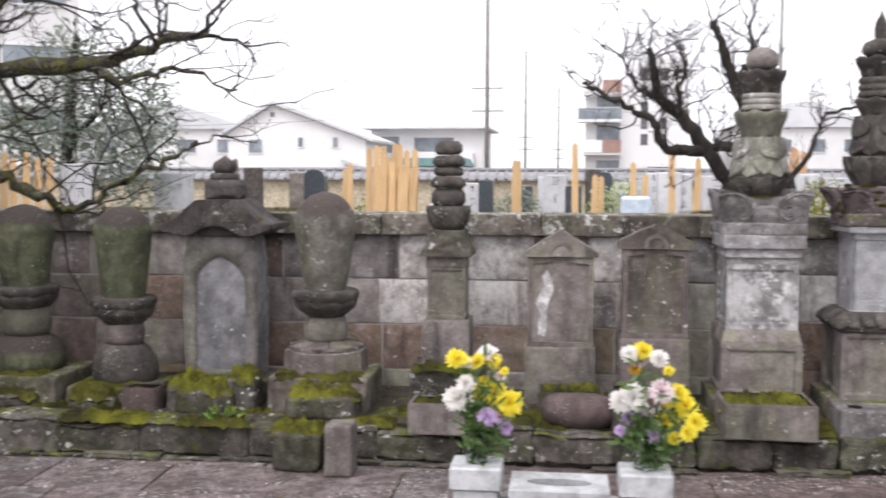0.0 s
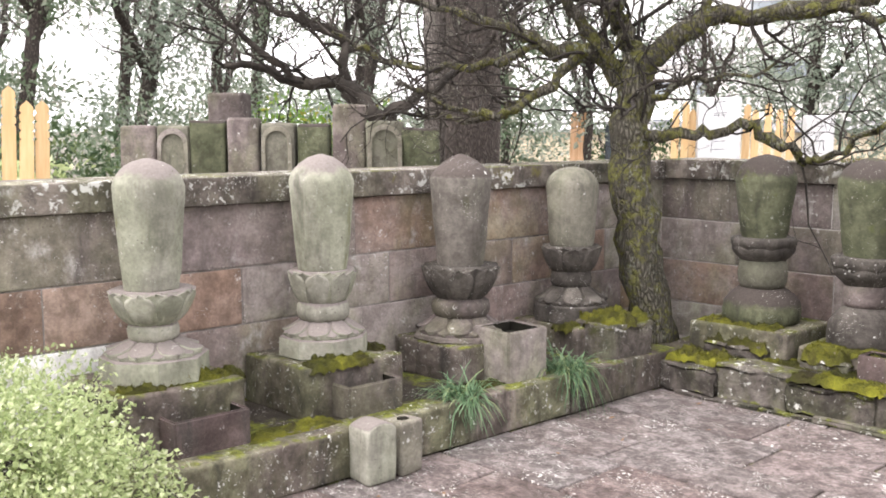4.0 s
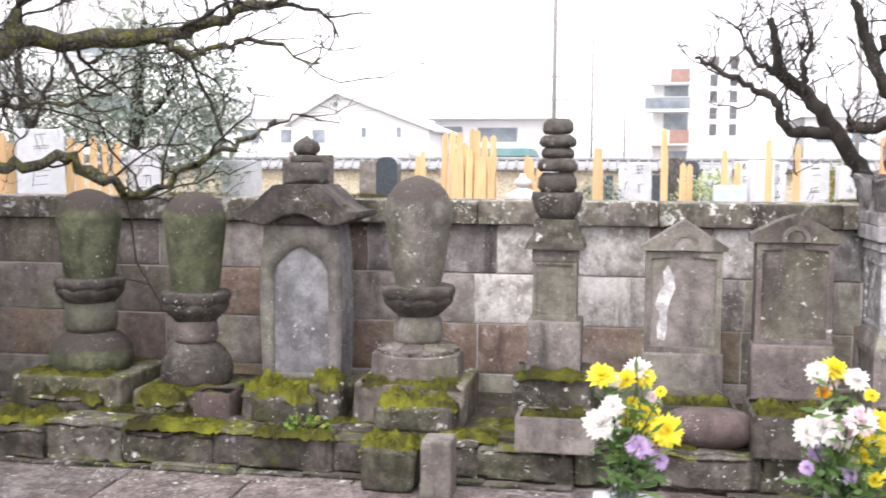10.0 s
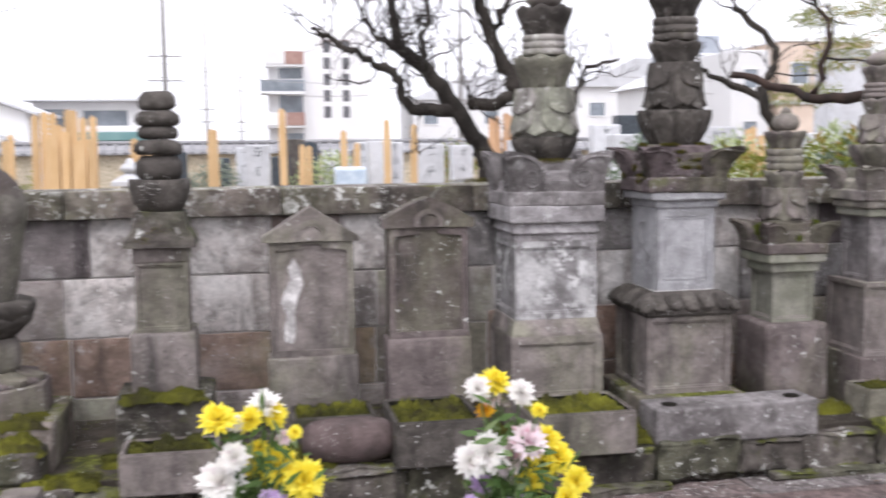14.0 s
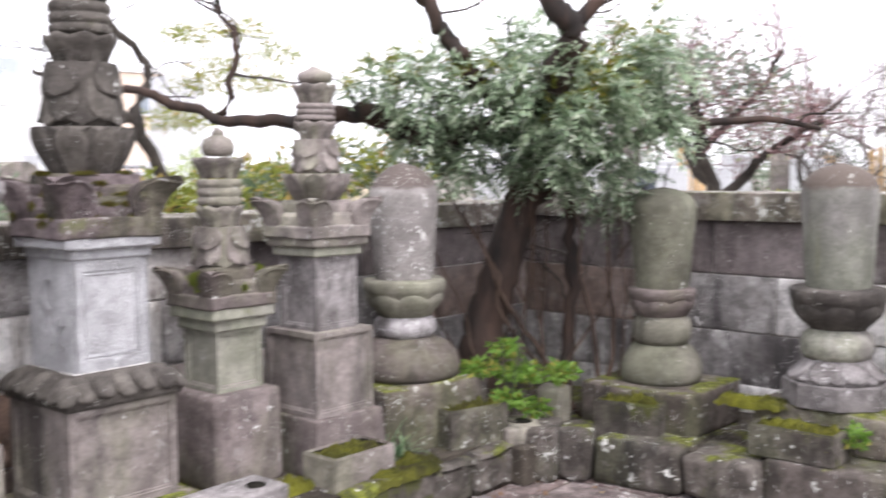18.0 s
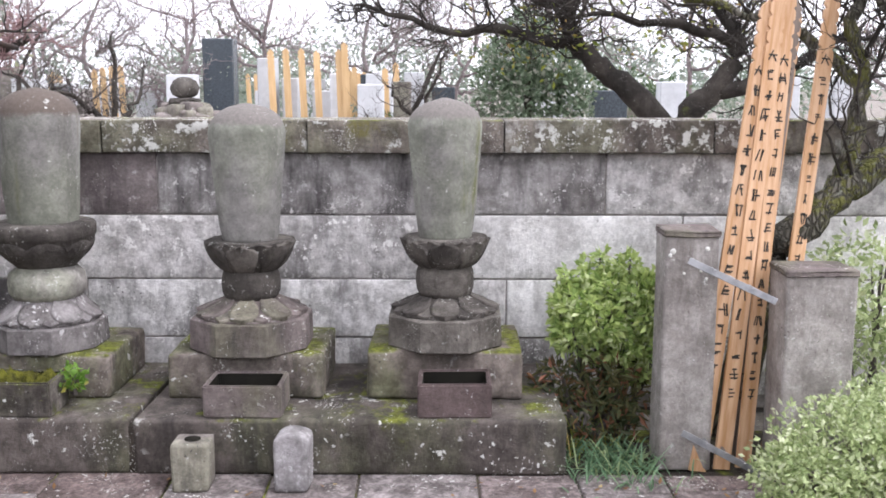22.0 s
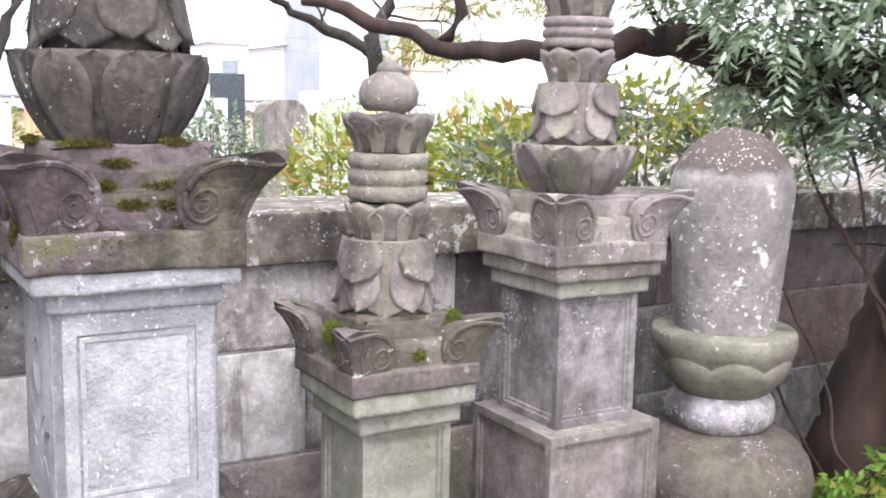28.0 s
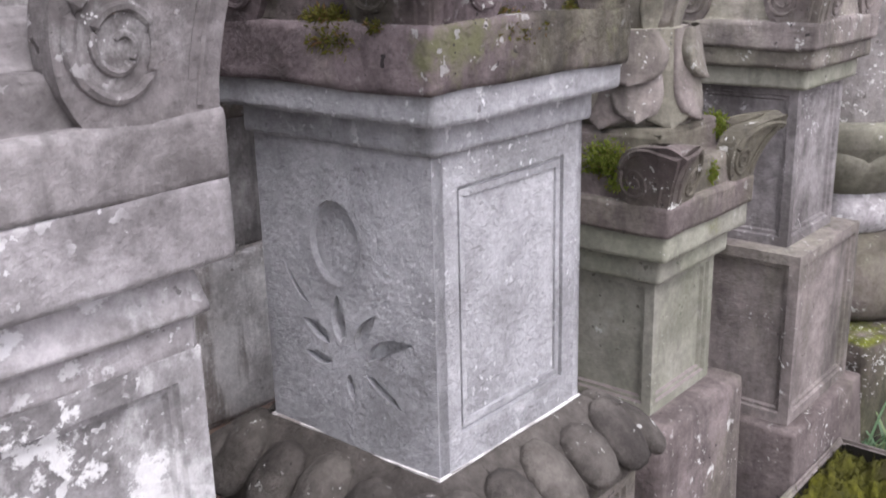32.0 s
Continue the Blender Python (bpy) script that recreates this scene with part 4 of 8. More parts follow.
def ear_at(bm, sx, sy, half, h, w, th, z, fl):
    """Two leaves of a roof ear at one corner, one along each face, meeting in a flaring edge."""
    for k in range(2):
        e = join(corner_ear(h, w, th, fl), scroll(w, h, th, fl))
        if k == 0:
            m = Matrix(((sx, 0, 0, sx * (half - w)), (0, -sy, 0, sy * (half - th * 0.5)), (0, 0, 1, z), (0, 0, 0, 1)))
        else:
            m = Matrix(((0, -sx, 0, sx * (half - th * 0.5)), (sy, 0, 0, sy * (half - w)), (0, 0, 1, z), (0, 0, 0, 1)))
        for v in e.verts:
            # the leaf curls outwards, most of all towards its corner
            lift = h * flare(v.co.z / h, fl) * (.30 + .70 * min(1.0, max(0.0, v.co.x / w)))
            v.co = m @ v.co
            if k == 0:
                v.co.y += sy * lift
            else:
                v.co.x += sx * lift
        bmesh.ops.recalc_face_normals(e, faces=e.faces[:])
        rough_up(e, .0016, 14, half)
        join(bm, e)
    return bm


def panel_body(half, z0, z1, inset=0.012, margin=0.04, faces=4, steps=2):
    """A square shaft with a sunken framed panel on each side."""
    bm = bmesh.new()
    bmesh.ops.create_cube(bm, size=1.0)
    for v in bm.verts:
        v.co = Vector((v.co.x * 2 * half, v.co.y * 2 * half, z0 + (v.co.z + 0.5) * (z1 - z0)))
    sides = [f for f in bm.faces if abs(f.normal.z) < 0.5][:faces]
    for f in sides:
        for s in range(steps):
            bmesh.ops.inset_region(bm, faces=[f], thickness=margin if s == 0 else 0.008, depth=0)
            bmesh.ops.inset_region(bm, faces=[f], thickness=0.004, depth=-inset / steps)
    return bm


def tiers(t, rows, mat, seed=0.0):
    """Round finial pieces: (name, z0, z1, kind, radius)."""
    for i, (nm, z0, z1, kind, r, *own) in enumerate(rows):
        h, mat_i = z1 - z0, own[0] if own else mat
        rings = ()
        if kind == "jewel":
            p = [(z0, r * .7), (z0 + h * .2, r * .97), (z0 + h * .42, r), (z0 + h * .62, r * .86), (z0 + h * .78, r * .5), (z0 + h * .9, r * .2), (z1, r * .05)]
            b = lathe(p, 32, 0.003, seed + i)
        elif kind == "ball":
            p = [(z0, r * .72), (z0 + h * .2, r * .95), (z0 + h * .5, r), (z0 + h * .8, r * .85), (z1, r * .4)]
            b = lathe(p, 32, 0.004, seed + i)
        elif kind == "cup":
            def cup(v):
                return r * (.60 + .36 * math.sin(v * math.pi / 2) ** .9), z0 + h * v

            b = lathe([(cup(q / 5)[1], cup(q / 5)[0] * .96) for q in range(6)], 36)
            rings = ((cup, 8, 0, .012, .9, .5, .004), (cup, 8, .5, .004, .9, .6, .002))
        elif kind == "octcup":
            b = lotus(z0, z1, r * .66, r, 8, 0.16, 0.02, curl=-.6)
            rings = ((lambda v: (r * (.69 + .24 * v ** 1.6), z0 + h * .80 * v), 8, 0, .008, .62, .4, .003),)
        elif kind == "rings":
            p = []
            for k in range(3):
                a = z0 + h * k / 3
                p += [(a, r * .92), (a + h * .06, r), (a + h * .25, r), (a + h * .31, r * .92)]
            b = lathe(p, 36, 0.002, seed + i)
        elif kind == "kesa":
            def robe(v):
                return r * (.74 + .18 * v + .05 * v * v), z1 - h * v

            b = lathe([(z0 + .001, r * .84), (z0 + h * .5, r * .80), (z1, r * .70)], 32)
            rings = ((robe, 6, 0, .006, .95, .6, .003), (lambda v: (robe(v * .93)[0], robe(v * .93)[1]), 6, .5, .014, .80, .6, .004),
                     (lambda v: (robe(v * .55)[0] + .012, robe(v * .55)[1]), 4, .25, .012, .8, .35, .004))
        else:
            p = [(z0, r * .95), (z0 + h * .15, r), (z0 + h * .85, r), (z1, r * .95)]
            b = lathe(p, 32, 0.003, seed + i)
        o = part(nm, b, mat_i, t)
        for ring in rings:
            petal_ring(mat_i, o, *ring)


def roof(t, half, z0, z1, mat, ears=0.14, earw=0.11, steps=3, top=0.72, fl=.40):
    """A stepped roof with four upturned corner ears."""
    eave = (z1 - z0) * 0.3
    part("eave", block(half * 2, half * 2, eave + .008, z0 - .008, 0.008, min(.007, eave * .09), 5, half), mat, t)
    hh = (z1 - z0 - eave) / steps
    for k in range(steps):
        s = half * 2 * (0.93 - (0.93 - top) * k / max(1, steps - 1))
        part("roof_step", block(s, s, hh + .012, z0 + eave + hh * k - .012, 0.010, 0.007, 7, k + half, .03), mat, t)
    for sx in (-1, 1):
        for sy in (-1, 1):
            part("roof_ear", ear_at(bmesh.new(), sx, sy, half * 0.99, ears, earw, 0.035, z0 + eave * 0.9, fl), mat, t)


def slab(t, nm, half, z0, z1, mat, taper=0.0, bevel=0.008, seed=0.0, label=""):
    return part(nm, block(half * 2, half * 2, z1 - z0 + .005, z0 - .005, bevel, 0.003, 3, seed + z0, taper), mat, t, label)


# tower with the lichened panels
A = thing("stupa_tower", pose(1.14, 5.80, 0, 0, 0, NTURN), "tall tiered stone stupa tower with white-lichened body panels", "stupa tower", "tiered stupa towers")
tiers(A, (("finial_ball", 2.115, 2.24, "ball", .090, M_GREY), ("finial_cup", 1.985, 2.115, "octcup", .134), ("ringed_spire", 1.89, 1.985, "rings", .105, M_PALED), ("lower_cup", 1.738, 1.89, "octcup", .146, M_OLIVE),
          ("draped_body", 1.516, 1.738, "kesa", .162, M_PALED), ("lotus_cup", 1.408, 1.516, "cup", .154)), M_DARK, 1)
roof(A, .222, 1.208, 1.408, M_LICHENR, .175, .135, fl=.18)
slab(A, "cornice", .222, 1.13, 1.205, M_LICHEN)
slab(A, "lower_cornice", .205, 1.08, 1.13, M_LICHEN, 0.06)
slab(A, "neck", .192, 1.04, 1.08, M_LICHEN)
part("body", panel_body(.192, .68, 1.04), M_LICHENW, A, "body with sunken panels, white with lichen")
slab(A, "moulding", .215, .605, .68, M_GREY, 0.08)
part("base", panel_body(.218, .30, .605, margin=0.05), M_GREY, A)
slab(A, "footing", .26, .19, .30, M_KERB)

B = thing("stupa_tower", pose(1.74, 5.69, 0, 0, 0, NTURN), "tall stone stupa tower with a pale grey carved body", "stupa tower", "tiered stupa towers")
tiers(B, (("spire", 2.24, 2.42, "jewel", .035), ("finial_jewel", 2.17, 2.265, "ball", .098), ("finial_cup", 2.06, 2.17, "octcup", .128), ("ringed_spire", 1.95, 2.06, "rings", .106), ("lower_cup", 1.85, 1.95, "octcup", .126),
          ("draped_body", 1.632, 1.85, "kesa", .142), ("lotus_cup", 1.475, 1.632, "cup", .172)), M_DARK, 2)
roof(B, .188, 1.262, 1.475, M_ROOFB, .134, .108, 4, .74, fl=.46)
slab(B, "cornice", .180, 1.225, 1.262, M_PALE)
slab(B, "neck", .154, 1.188, 1.225, M_PALE)
def outline(bm, pts, y):
    vs = [bm.verts.new((x, y, z)) for x, z in pts]
    return [bm.edges.new((a, b)) for a, b in zip(vs, vs[1:] + vs[:1])]


def plate(outer, holes, y0, y1, bevel=0.0):
    """A flat plate in x-z between y0 (front) and y1, with holes through it."""
    bm = bmesh.new()
    es = outline(bm, outer, y0)
    for h in holes:
        es += outline(bm, h, y0)
    bmesh.ops.triangle_fill(bm, use_beauty=True, use_dissolve=False, edges=es)
    ex = bmesh.ops.extrude_face_region(bm, geom=bm.faces[:])
    bmesh.ops.translate(bm, verts=[v for v in ex["geom"] if isinstance(v, bmesh.types.BMVert)], vec=(0, y1 - y0, 0))
    bmesh.ops.recalc_face_normals(bm, faces=bm.faces[:])
    return bm


def ellipse(cx, cz, rx, rz, n=28):
    return [(cx + rx * math.cos(2 * math.pi * i / n), cz + rz * math.sin(2 * math.pi * i / n)) for i in range(n)]


def arch(hw, z0, z1, ogee=False, n=12):
    """An upright opening with a round or ogee head."""
    p = [(-hw, z0), (hw, z0)]
    spring = z1 - hw * (1.25 if ogee else 1.0)
    for i in range(n + 1):
        a = math.pi * i / n
        k = 1.0 + (0.12 * (1 - abs(math.cos(a))) ** 3 if ogee else 0)
        p.append((hw * math.cos(a), spring + hw * math.sin(a) * k))
    return p


def petal(length, width, bend=0.2, n=6):
    """A flat leaf outline in x-z, from the origin upwards."""
    r, l = [], []
    for i in range(n + 1):
        u = i / n
        w = width * math.sin(math.pi * min(1, u * 1.02)) ** 0.8 * (1 - 0.35 * u)
        c = bend * length * u * u
        r.append((c + w / 2, u * length))
        l.append((c - w / 2, u * length))
    return r + l[::-1][1:-1]


# carved pale body: sun disc and lotus on the west face, framed panel on the others
core = block(.2755, .279, .388, .80, .003, cx=.00175)
part("body_core", core, M_PALE, B)
west = Matrix.Rotation(radians(-90), 4, 'Z')
sq = [(-.145, .80), (.145, .80), (.145, 1.188), (-.145, 1.188)]
holes = [ellipse(-.012, 1.062, .042, .053)]
for bx, bz, ang, ln, wd, bend in ((-.010, .936, -6, .062, .030, .05), (.018, .932, 16, .062, .024, .30), (.034, .922, 40, .082, .026, .42), (-.030, .930, -46, .052, .026, -.3), (.030, .904, 112, .068, .018, .12), (.002, .898, 174, .036, .018, 0), (-.026, .908, -96, .052, .018, .15), (-.062, .975, -58, .062, .010, .3)):
    c, q = math.cos(radians(-ang)), math.sin(radians(-ang))
    holes.append([(bx + x * c - z * q, bz + x * q + z * c) for x, z in petal(ln, wd, bend)])
bw = plate(sq, holes, -.146, -.128)
part("carved_face", bw, M_PALE, B, "pale grey stone face with a carved sun disc and lotus", at=west)
frame_o, frame_i = [(-.145, .80), (.145, .80), (.145, 1.188), (-.145, 1.188)], [(-.105, .845), (.105, .845), (.105, 1.145), (-.105, 1.145)]
for k in range(3):
    fr = plate(frame_o, [frame_i], -.145, -.132)
    join(fr, plate([(-.099, .851), (.099, .851), (.099, 1.139), (-.099, 1.139)], [[(-.091, .859), (.091, .859), (.091, 1.131), (-.091, 1.131)]], -.143, -.132))
    join(fr, plate([(-.085, .865), (.085, .865), (.085, 1.125), (-.085, 1.125)], [], -.1385, -.132))
    part("framed_panel", fr, M_PALE, B, at=Matrix.Rotation(radians(90 * k), 4, 'Z'))
glyph = bmesh.new()
for i, zc in enumerate((1.045, 1.00, .955)):
    for w, h, dx, dz in ((.030, .003, 0, 0.006), (.003, .034, 0, 0), (.016, .003, .004, -.008)):
        join(glyph, plate([(dx - w / 2, zc + dz - h / 2), (dx + w / 2, zc + dz - h / 2), (dx + w / 2, zc + dz + h / 2), (dx - w / 2, zc + dz + h / 2)], [], -.1392, -.137))
tagged(part("incised_writing", glyph, M_PALE, B), kind="stuff")
part("lotus_slab", lathe([(.69, .213), (.70, .220), (.735, .224), (.765, .20), (.792, .162), (.80, .15)], 8, 0.003, 3, sides=4, shade=False), M_DARK, B, "dark lotus-petal slab", at=pose(0, 0, 0, 0, 0, 0))
for side in range(4):
    for i in range(6):
        corner = i == 5
        e = lathe([(-.050, .010), (-.042, .022), (-.02, .031), (.01, .033), (.038, .025), (.052, .010)], 14, .003, side * 7 + i)
        x = .205 if corner else -.155 + .0775 * i
        tilt = Matrix.Rotation(radians(45), 4, 'Z') if corner else Matrix()
        y = 0 if corner else -.206
        base_m = Matrix.Rotation(radians(90 * side), 4, 'Z') @ (tilt @ Matrix.Translation((0, -.292, .746)) if corner else Matrix.Translation((x, y, .757)))
        rot_m = base_m @ Matrix.Rotation(radians(-48), 4, 'X') @ Matrix.Diagonal((1.18, .66, 1.08 if i % 2 == 0 else .92, 1))
        for v in e.verts:
            v.co = rot_m @ v.co
        part("petal", e, M_DARK, B)
part("mortar_bead", block(.2960, .2960, .010, .793, .002, .004, 14, 8), M_WALLS, B, "whitish mortar bead along the joint")
part("base", panel_body(.205, .33, .692, margin=0.035), M_GREY, B)
slab(B, "footing", .255, .19, .33, M_KERB)

C = thing("stupa_tower", pose(2.33, 5.73, 0, 0, 0, NTURN), "shorter mossy tiered stone stupa tower with upturned roof ears", "stupa tower", "tiered stupa towers")
tiers(C, (("finial_tip", 1.60, 1.655, "jewel", 0.028), ("finial_jewel", 1.535, 1.62, "ball", 0.067), ("finial_cup", 1.45, 1.535, "octcup", 0.102), ("ringed_spire", 1.345, 1.45, "rings", 0.088), ("lower_cup", 1.26, 1.345, "octcup", 0.095),
          ("draped_body", 1.10, 1.26, "kesa", 0.111)), M_GREY, 5)
roof(C, .155, .955, 1.105, M_BROWN, .10, .085, 2, .7)
slab(C, "cornice", .148, .908, .955, M_GREEN)
slab(C, "lower_cornice", .126, .862, .908, M_GREEN)
part("body", panel_body(.108, .615, .862, margin=.025), M_GREEN, C)
slab(C, "base", .165, .24, .615, M_BROWN, 0.03, 0.02)
slab(C, "footing", .20, .19, .24, M_KERB)

D = thing("stupa_tower", pose(2.83, 5.72, 0, 0, 0, NTURN), "slender tiered stone stupa tower on a pinkish-brown block", "stupa tower", "tiered stupa towers")
tiers(D, (("finial_jewel", 1.848, 1.925, "jewel", 0.079), ("finial_cup", 1.765, 1.848, "octcup", 0.096), ("ringed_spire", 1.69, 1.765, "rings", 0.084), ("lower_cup", 1.61, 1.69, "octcup", 0.090),
          ("draped_body", 1.465, 1.61, "kesa", 0.101), ("lotus_cup", 1.352, 1.465, "cup", .145)), M_GREY, 7)
roof(D, .165, 1.20, 1.352, M_GREY, .115, .095, 2, .7)
slab(D, "cornice", .155, 1.16, 1.20, M_GREY)
slab(D, "lower_cornice", .138, 1.12, 1.16, M_GREEN)
part("body", panel_body(.118, .80, 1.12, margin=.025), M_LICHENR, D)
part("base", panel_body(.165, .44, .80, margin=.03), M_GREY, D)
slab(D, "footing", .21, .19, .44, M_BROWN, 0.08)

# stacked round pagoda
G = thing("stacked_pagoda", pose(-.60, 5.60, 0, 0, 0, NTURN), "dark stacked round-tiered stone pagoda on a square shaft", "stone pagoda")
for i, (nm, z0, z1, r) in enumerate((("cap_stone", 1.64, 1.715, .078), ("upper_disc", 1.575, 1.635, .094), ("drum", 1.518, 1.575, .086), ("middle_disc", 1.452, 1.515, .102), ("ball", 1.35, 1.45, .100))):
    part(nm, lathe([(z0, r * .82), (z0 + (z1 - z0) * .25, r), (z0 + (z1 - z0) * .7, r * .97), (z1, r * .72)], 28, .004, i), M_DARK, G)
part("lotus_cup", lathe([(1.215, .085), (1.26, .115), (1.32, .13), (1.35, .128)], 48, .003, 9, 8, .1), M_DARK, G)
part("mossy_roof", lathe([(1.07, .145), (1.10, .14), (1.14, .115), (1.215, .10)], 4, .006, 2, sides=4, shade=False), M_ROUGH, G)
slab(G, "cornice", .112, 1.01, 1.07, M_GREY)
part("shaft", panel_body(.108, .712, 1.01, margin=.02), M_GREY, G)
part("base", block(.27, .27, .26, .452, .012, .004, 3, 2), M_GREY, G)
part("footing", block(.40, .36, .262, .19, .03, .02, 4, 3), M_ROUGH, G)


# ---- upright slabs ----
def gable_slab(at, label, half, z0, z_sh, z_top, base_h, mat, over=0.015, curved=False, niche=0.035):
    t = thing("grave_slab", at, label, "gravestone", "gable-topped grave slabs")
    if curved:
        top = [(half + over, z_sh), (half + over, z_sh + .04), (half * .5, z_sh + (z_top - z_sh) * .75), (0, z_top), (-half * .5, z_sh + (z_top - z_sh) * .75), (-half - over, z_sh + .04), (-half - over, z_sh)]
    else:
        top = [(half + over, z_sh), (half + over, z_sh + .02), (0, z_top), (-half - over, z_sh + .02), (-half - over, z_sh)]
    head = plate(top, [], -.075, .07)
    part("gable", head, mat, t)
    body = plate([(-half, z0 + base_h), (half, z0 + base_h), (half, z_sh - .003), (-half, z_sh - .003)], [], -.05, .065)
    part("slab_body", body, mat, t)
    fr = plate([(-half, z0 + base_h), (half, z0 + base_h), (half, z_sh - .003), (-half, z_sh - .003)],
               [[(-half + .028, z0 + base_h + .03), (half - .028, z0 + base_h + .03), (half - .028, z_sh - .04), (niche, z_sh - .03), (niche * .9, z_sh - .012), (-niche * .9, z_sh - .012), (-niche, z_sh - .03), (-half + .028, z_sh - .04)]], -.062, -.049)
    part("slab_frame", fr, mat, t)
    ring = plate(arch(niche + .022, z_sh + .004, z_sh + (z_top - z_sh) * .62), [arch(niche, z_sh + .008, z_sh + (z_top - z_sh) * .45)], -.081, -.07)
    part("arch_moulding", ring, mat, t)
    b = block(half * 2 + .03, .17, base_h, z0, .01, .004, 4, half)
    part("base", b, mat, t)
    lot = bmesh.new()
    for a in (-70, -35, 0, 35, 70):
        c, s = math.cos(radians(a)), math.sin(radians(a))
        join(lot, plate([(x * c - z * s, z0 + base_h * .45 + x * s + z * c) for x, z in petal(.07, .02, 0)], [], -.089, -.08))
    part("carved_lotus", lot, mat, t)
    return t


gable_slab(pose(.035, 5.80, 0, 0, 0, NTURN), "grey gable-topped grave slab with a pale patch", .190, .19, 1.055, 1.215, .34, M_GREY, .026, niche=.050)
gable_slab(pose(.575, 5.82, 0, 0, 0, NTURN), "brown-grey grave slab with a curved gable", .185, .19, 1.105, 1.245, .40, M_BROWN, .030, True, niche=.046)

M_STELE = stone("damp_stele_stone", (0.135, 0.124, 0.121), (0.205, 0.192, 0.188), dark=(0.062, 0.049, 0.047), stain=0.40, lichen=0.25, moss=0.06, specks=0.5, algae=0.45, bumps=0.4, runs=0.3, runc=(0.085, 0.085, 0.055))
M_EAVE = stone("dark_damp_roof_stone", (0.056, 0.049, 0.046), (0.112, 0.099, 0.090), dark=(0.022, 0.019, 0.018), stain=0.44, lichen=0.22, moss=0.22, mossc=(0.08, 0.085, 0.025), specks=0.5, top=0.3, bloom=0.15, contrast=0.7)
M_NICHE = stone("blue_grey_niche_stone", (0.175, 0.173, 0.181), (0.275, 0.273, 0.284), dark=(0.085, 0.076, 0.076), stain=0.40, lichen=0.3, specks=0.7, runs=0.3, runc=(0.10, 0.095, 0.092))
# stele with a bell-curved roof
R = thing("roofed_stele", pose(-1.94, 5.66, 0, 0, 0, NTURN), "stone stele with a curved roof, jewel finial and pale niche", "stone stele")
st = plate(flow([(-.212, .30), (-.222, .50), (-.226, .75), (-.220, .96), (-.205, 1.10), (-.165, 1.18), (.165, 1.18), (.205, 1.10), (.220, .96), (.226, .75), (.222, .50), (.212, .30)], 3), [arch(.150, .38, 1.07, True)], -.12, -.098)
bmesh.ops.bevel(st, geom=[e for e in st.edges if e.calc_face_angle(0) > .8], offset=.007, segments=2, affect='EDGES')
part("front", smooth(st), M_STELE, R)
part("core", plate(flow([(-.21, .30), (-.220, .50), (-.224, .75), (-.218, .96), (-.203, 1.10), (-.163, 1.18), (.163, 1.18), (.203, 1.10), (.218, .96), (.224, .75), (.220, .50), (.21, .30)], 3), [], -.104, .12), M_NICHE, R, "blue-grey niche face with white flecks")
prof_top = flow([(-.335, 1.240), (-.285, 1.243), (-.235, 1.270), (-.185, 1.320), (-.135, 1.362), (-.10, 1.378), (.10, 1.378), (.135, 1.362), (.185, 1.320), (.235, 1.270), (.285, 1.243), (.335, 1.240)], 2)
prof_bot = flow([(.335, 1.205), (.285, 1.195), (.225, 1.172), (.175, 1.165), (.13, 1.182), (.08, 1.208), (.03, 1.222), (-.03, 1.222), (-.08, 1.208), (-.13, 1.182), (-.175, 1.165), (-.225, 1.172), (-.285, 1.195), (-.335, 1.205)], 2)
rf = plate([*prof_bot[::-1], *prof_top[::-1]], [], -.20, .20)
bmesh.ops.bevel(rf, geom=[e for e in rf.edges if e.calc_face_angle(0) > .9], offset=.008, segments=2, affect='EDGES')
part("roof", rough_up(rf, .003, 9, 4), M_EAVE, R)
part("ridge_block", block(.20, .18, .12, 1.372, .02, .006, 5, 1), M_EAVE, R)
part("roof_underside", block(.34, .28, .06, 1.165, .01, .003, 2, 1), M_EAVE, R)
tiers(R, (("finial_ring", 1.495, 1.53, "disc", .085), ("finial_jewel", 1.53, 1.638, "jewel", .072)), M_DARK, 3)
part("foot_slab", block(.56, .42, .14, .19, .02, .01, 4, 4), M_KERB, R)

# pale worn streak on the first slab
wp = plate([(-.135, .60), (-.10, .59), (-.085, .66), (-.092, .72), (-.075, .80), (-.05, .86), (-.062, .93), (-.09, .98), (-.115, .94), (-.105, .88), (-.13, .84), (-.15, .78), (-.125, .72), (-.14, .66)], [], -.053, -.049)
tagged(part("lime_streak", wp, M_WALLE, None, at=pose(.045, 5.80, 0, 0, 0, NTURN)), "whitish lime streak on the grave slab", "stain")

# ---- offering boxes, planters, posts and blocks in the court ----
M_GRANITE = stone("pale_granite", (0.40, 0.41, 0.42), (0.50, 0.51, 0.52), dark=(0.26, 0.26, 0.26), stain=0.1, lichen=0, tint=0.1, grain=220, rough=0.6, bumps=0.1)
M_IRON = stone("purple_brown_stone", (0.085, 0.062, 0.06), (0.14, 0.105, 0.10), stain=0.35, lichen=0.15)
# near-black colour that paints the shade inside troughs, basins and holes
M_HOLE = plain("hollow_shade_dark", (0.012, 0.012, 0.010), (0.022, 0.02, 0.016), 5, 0.8, spec=.05)


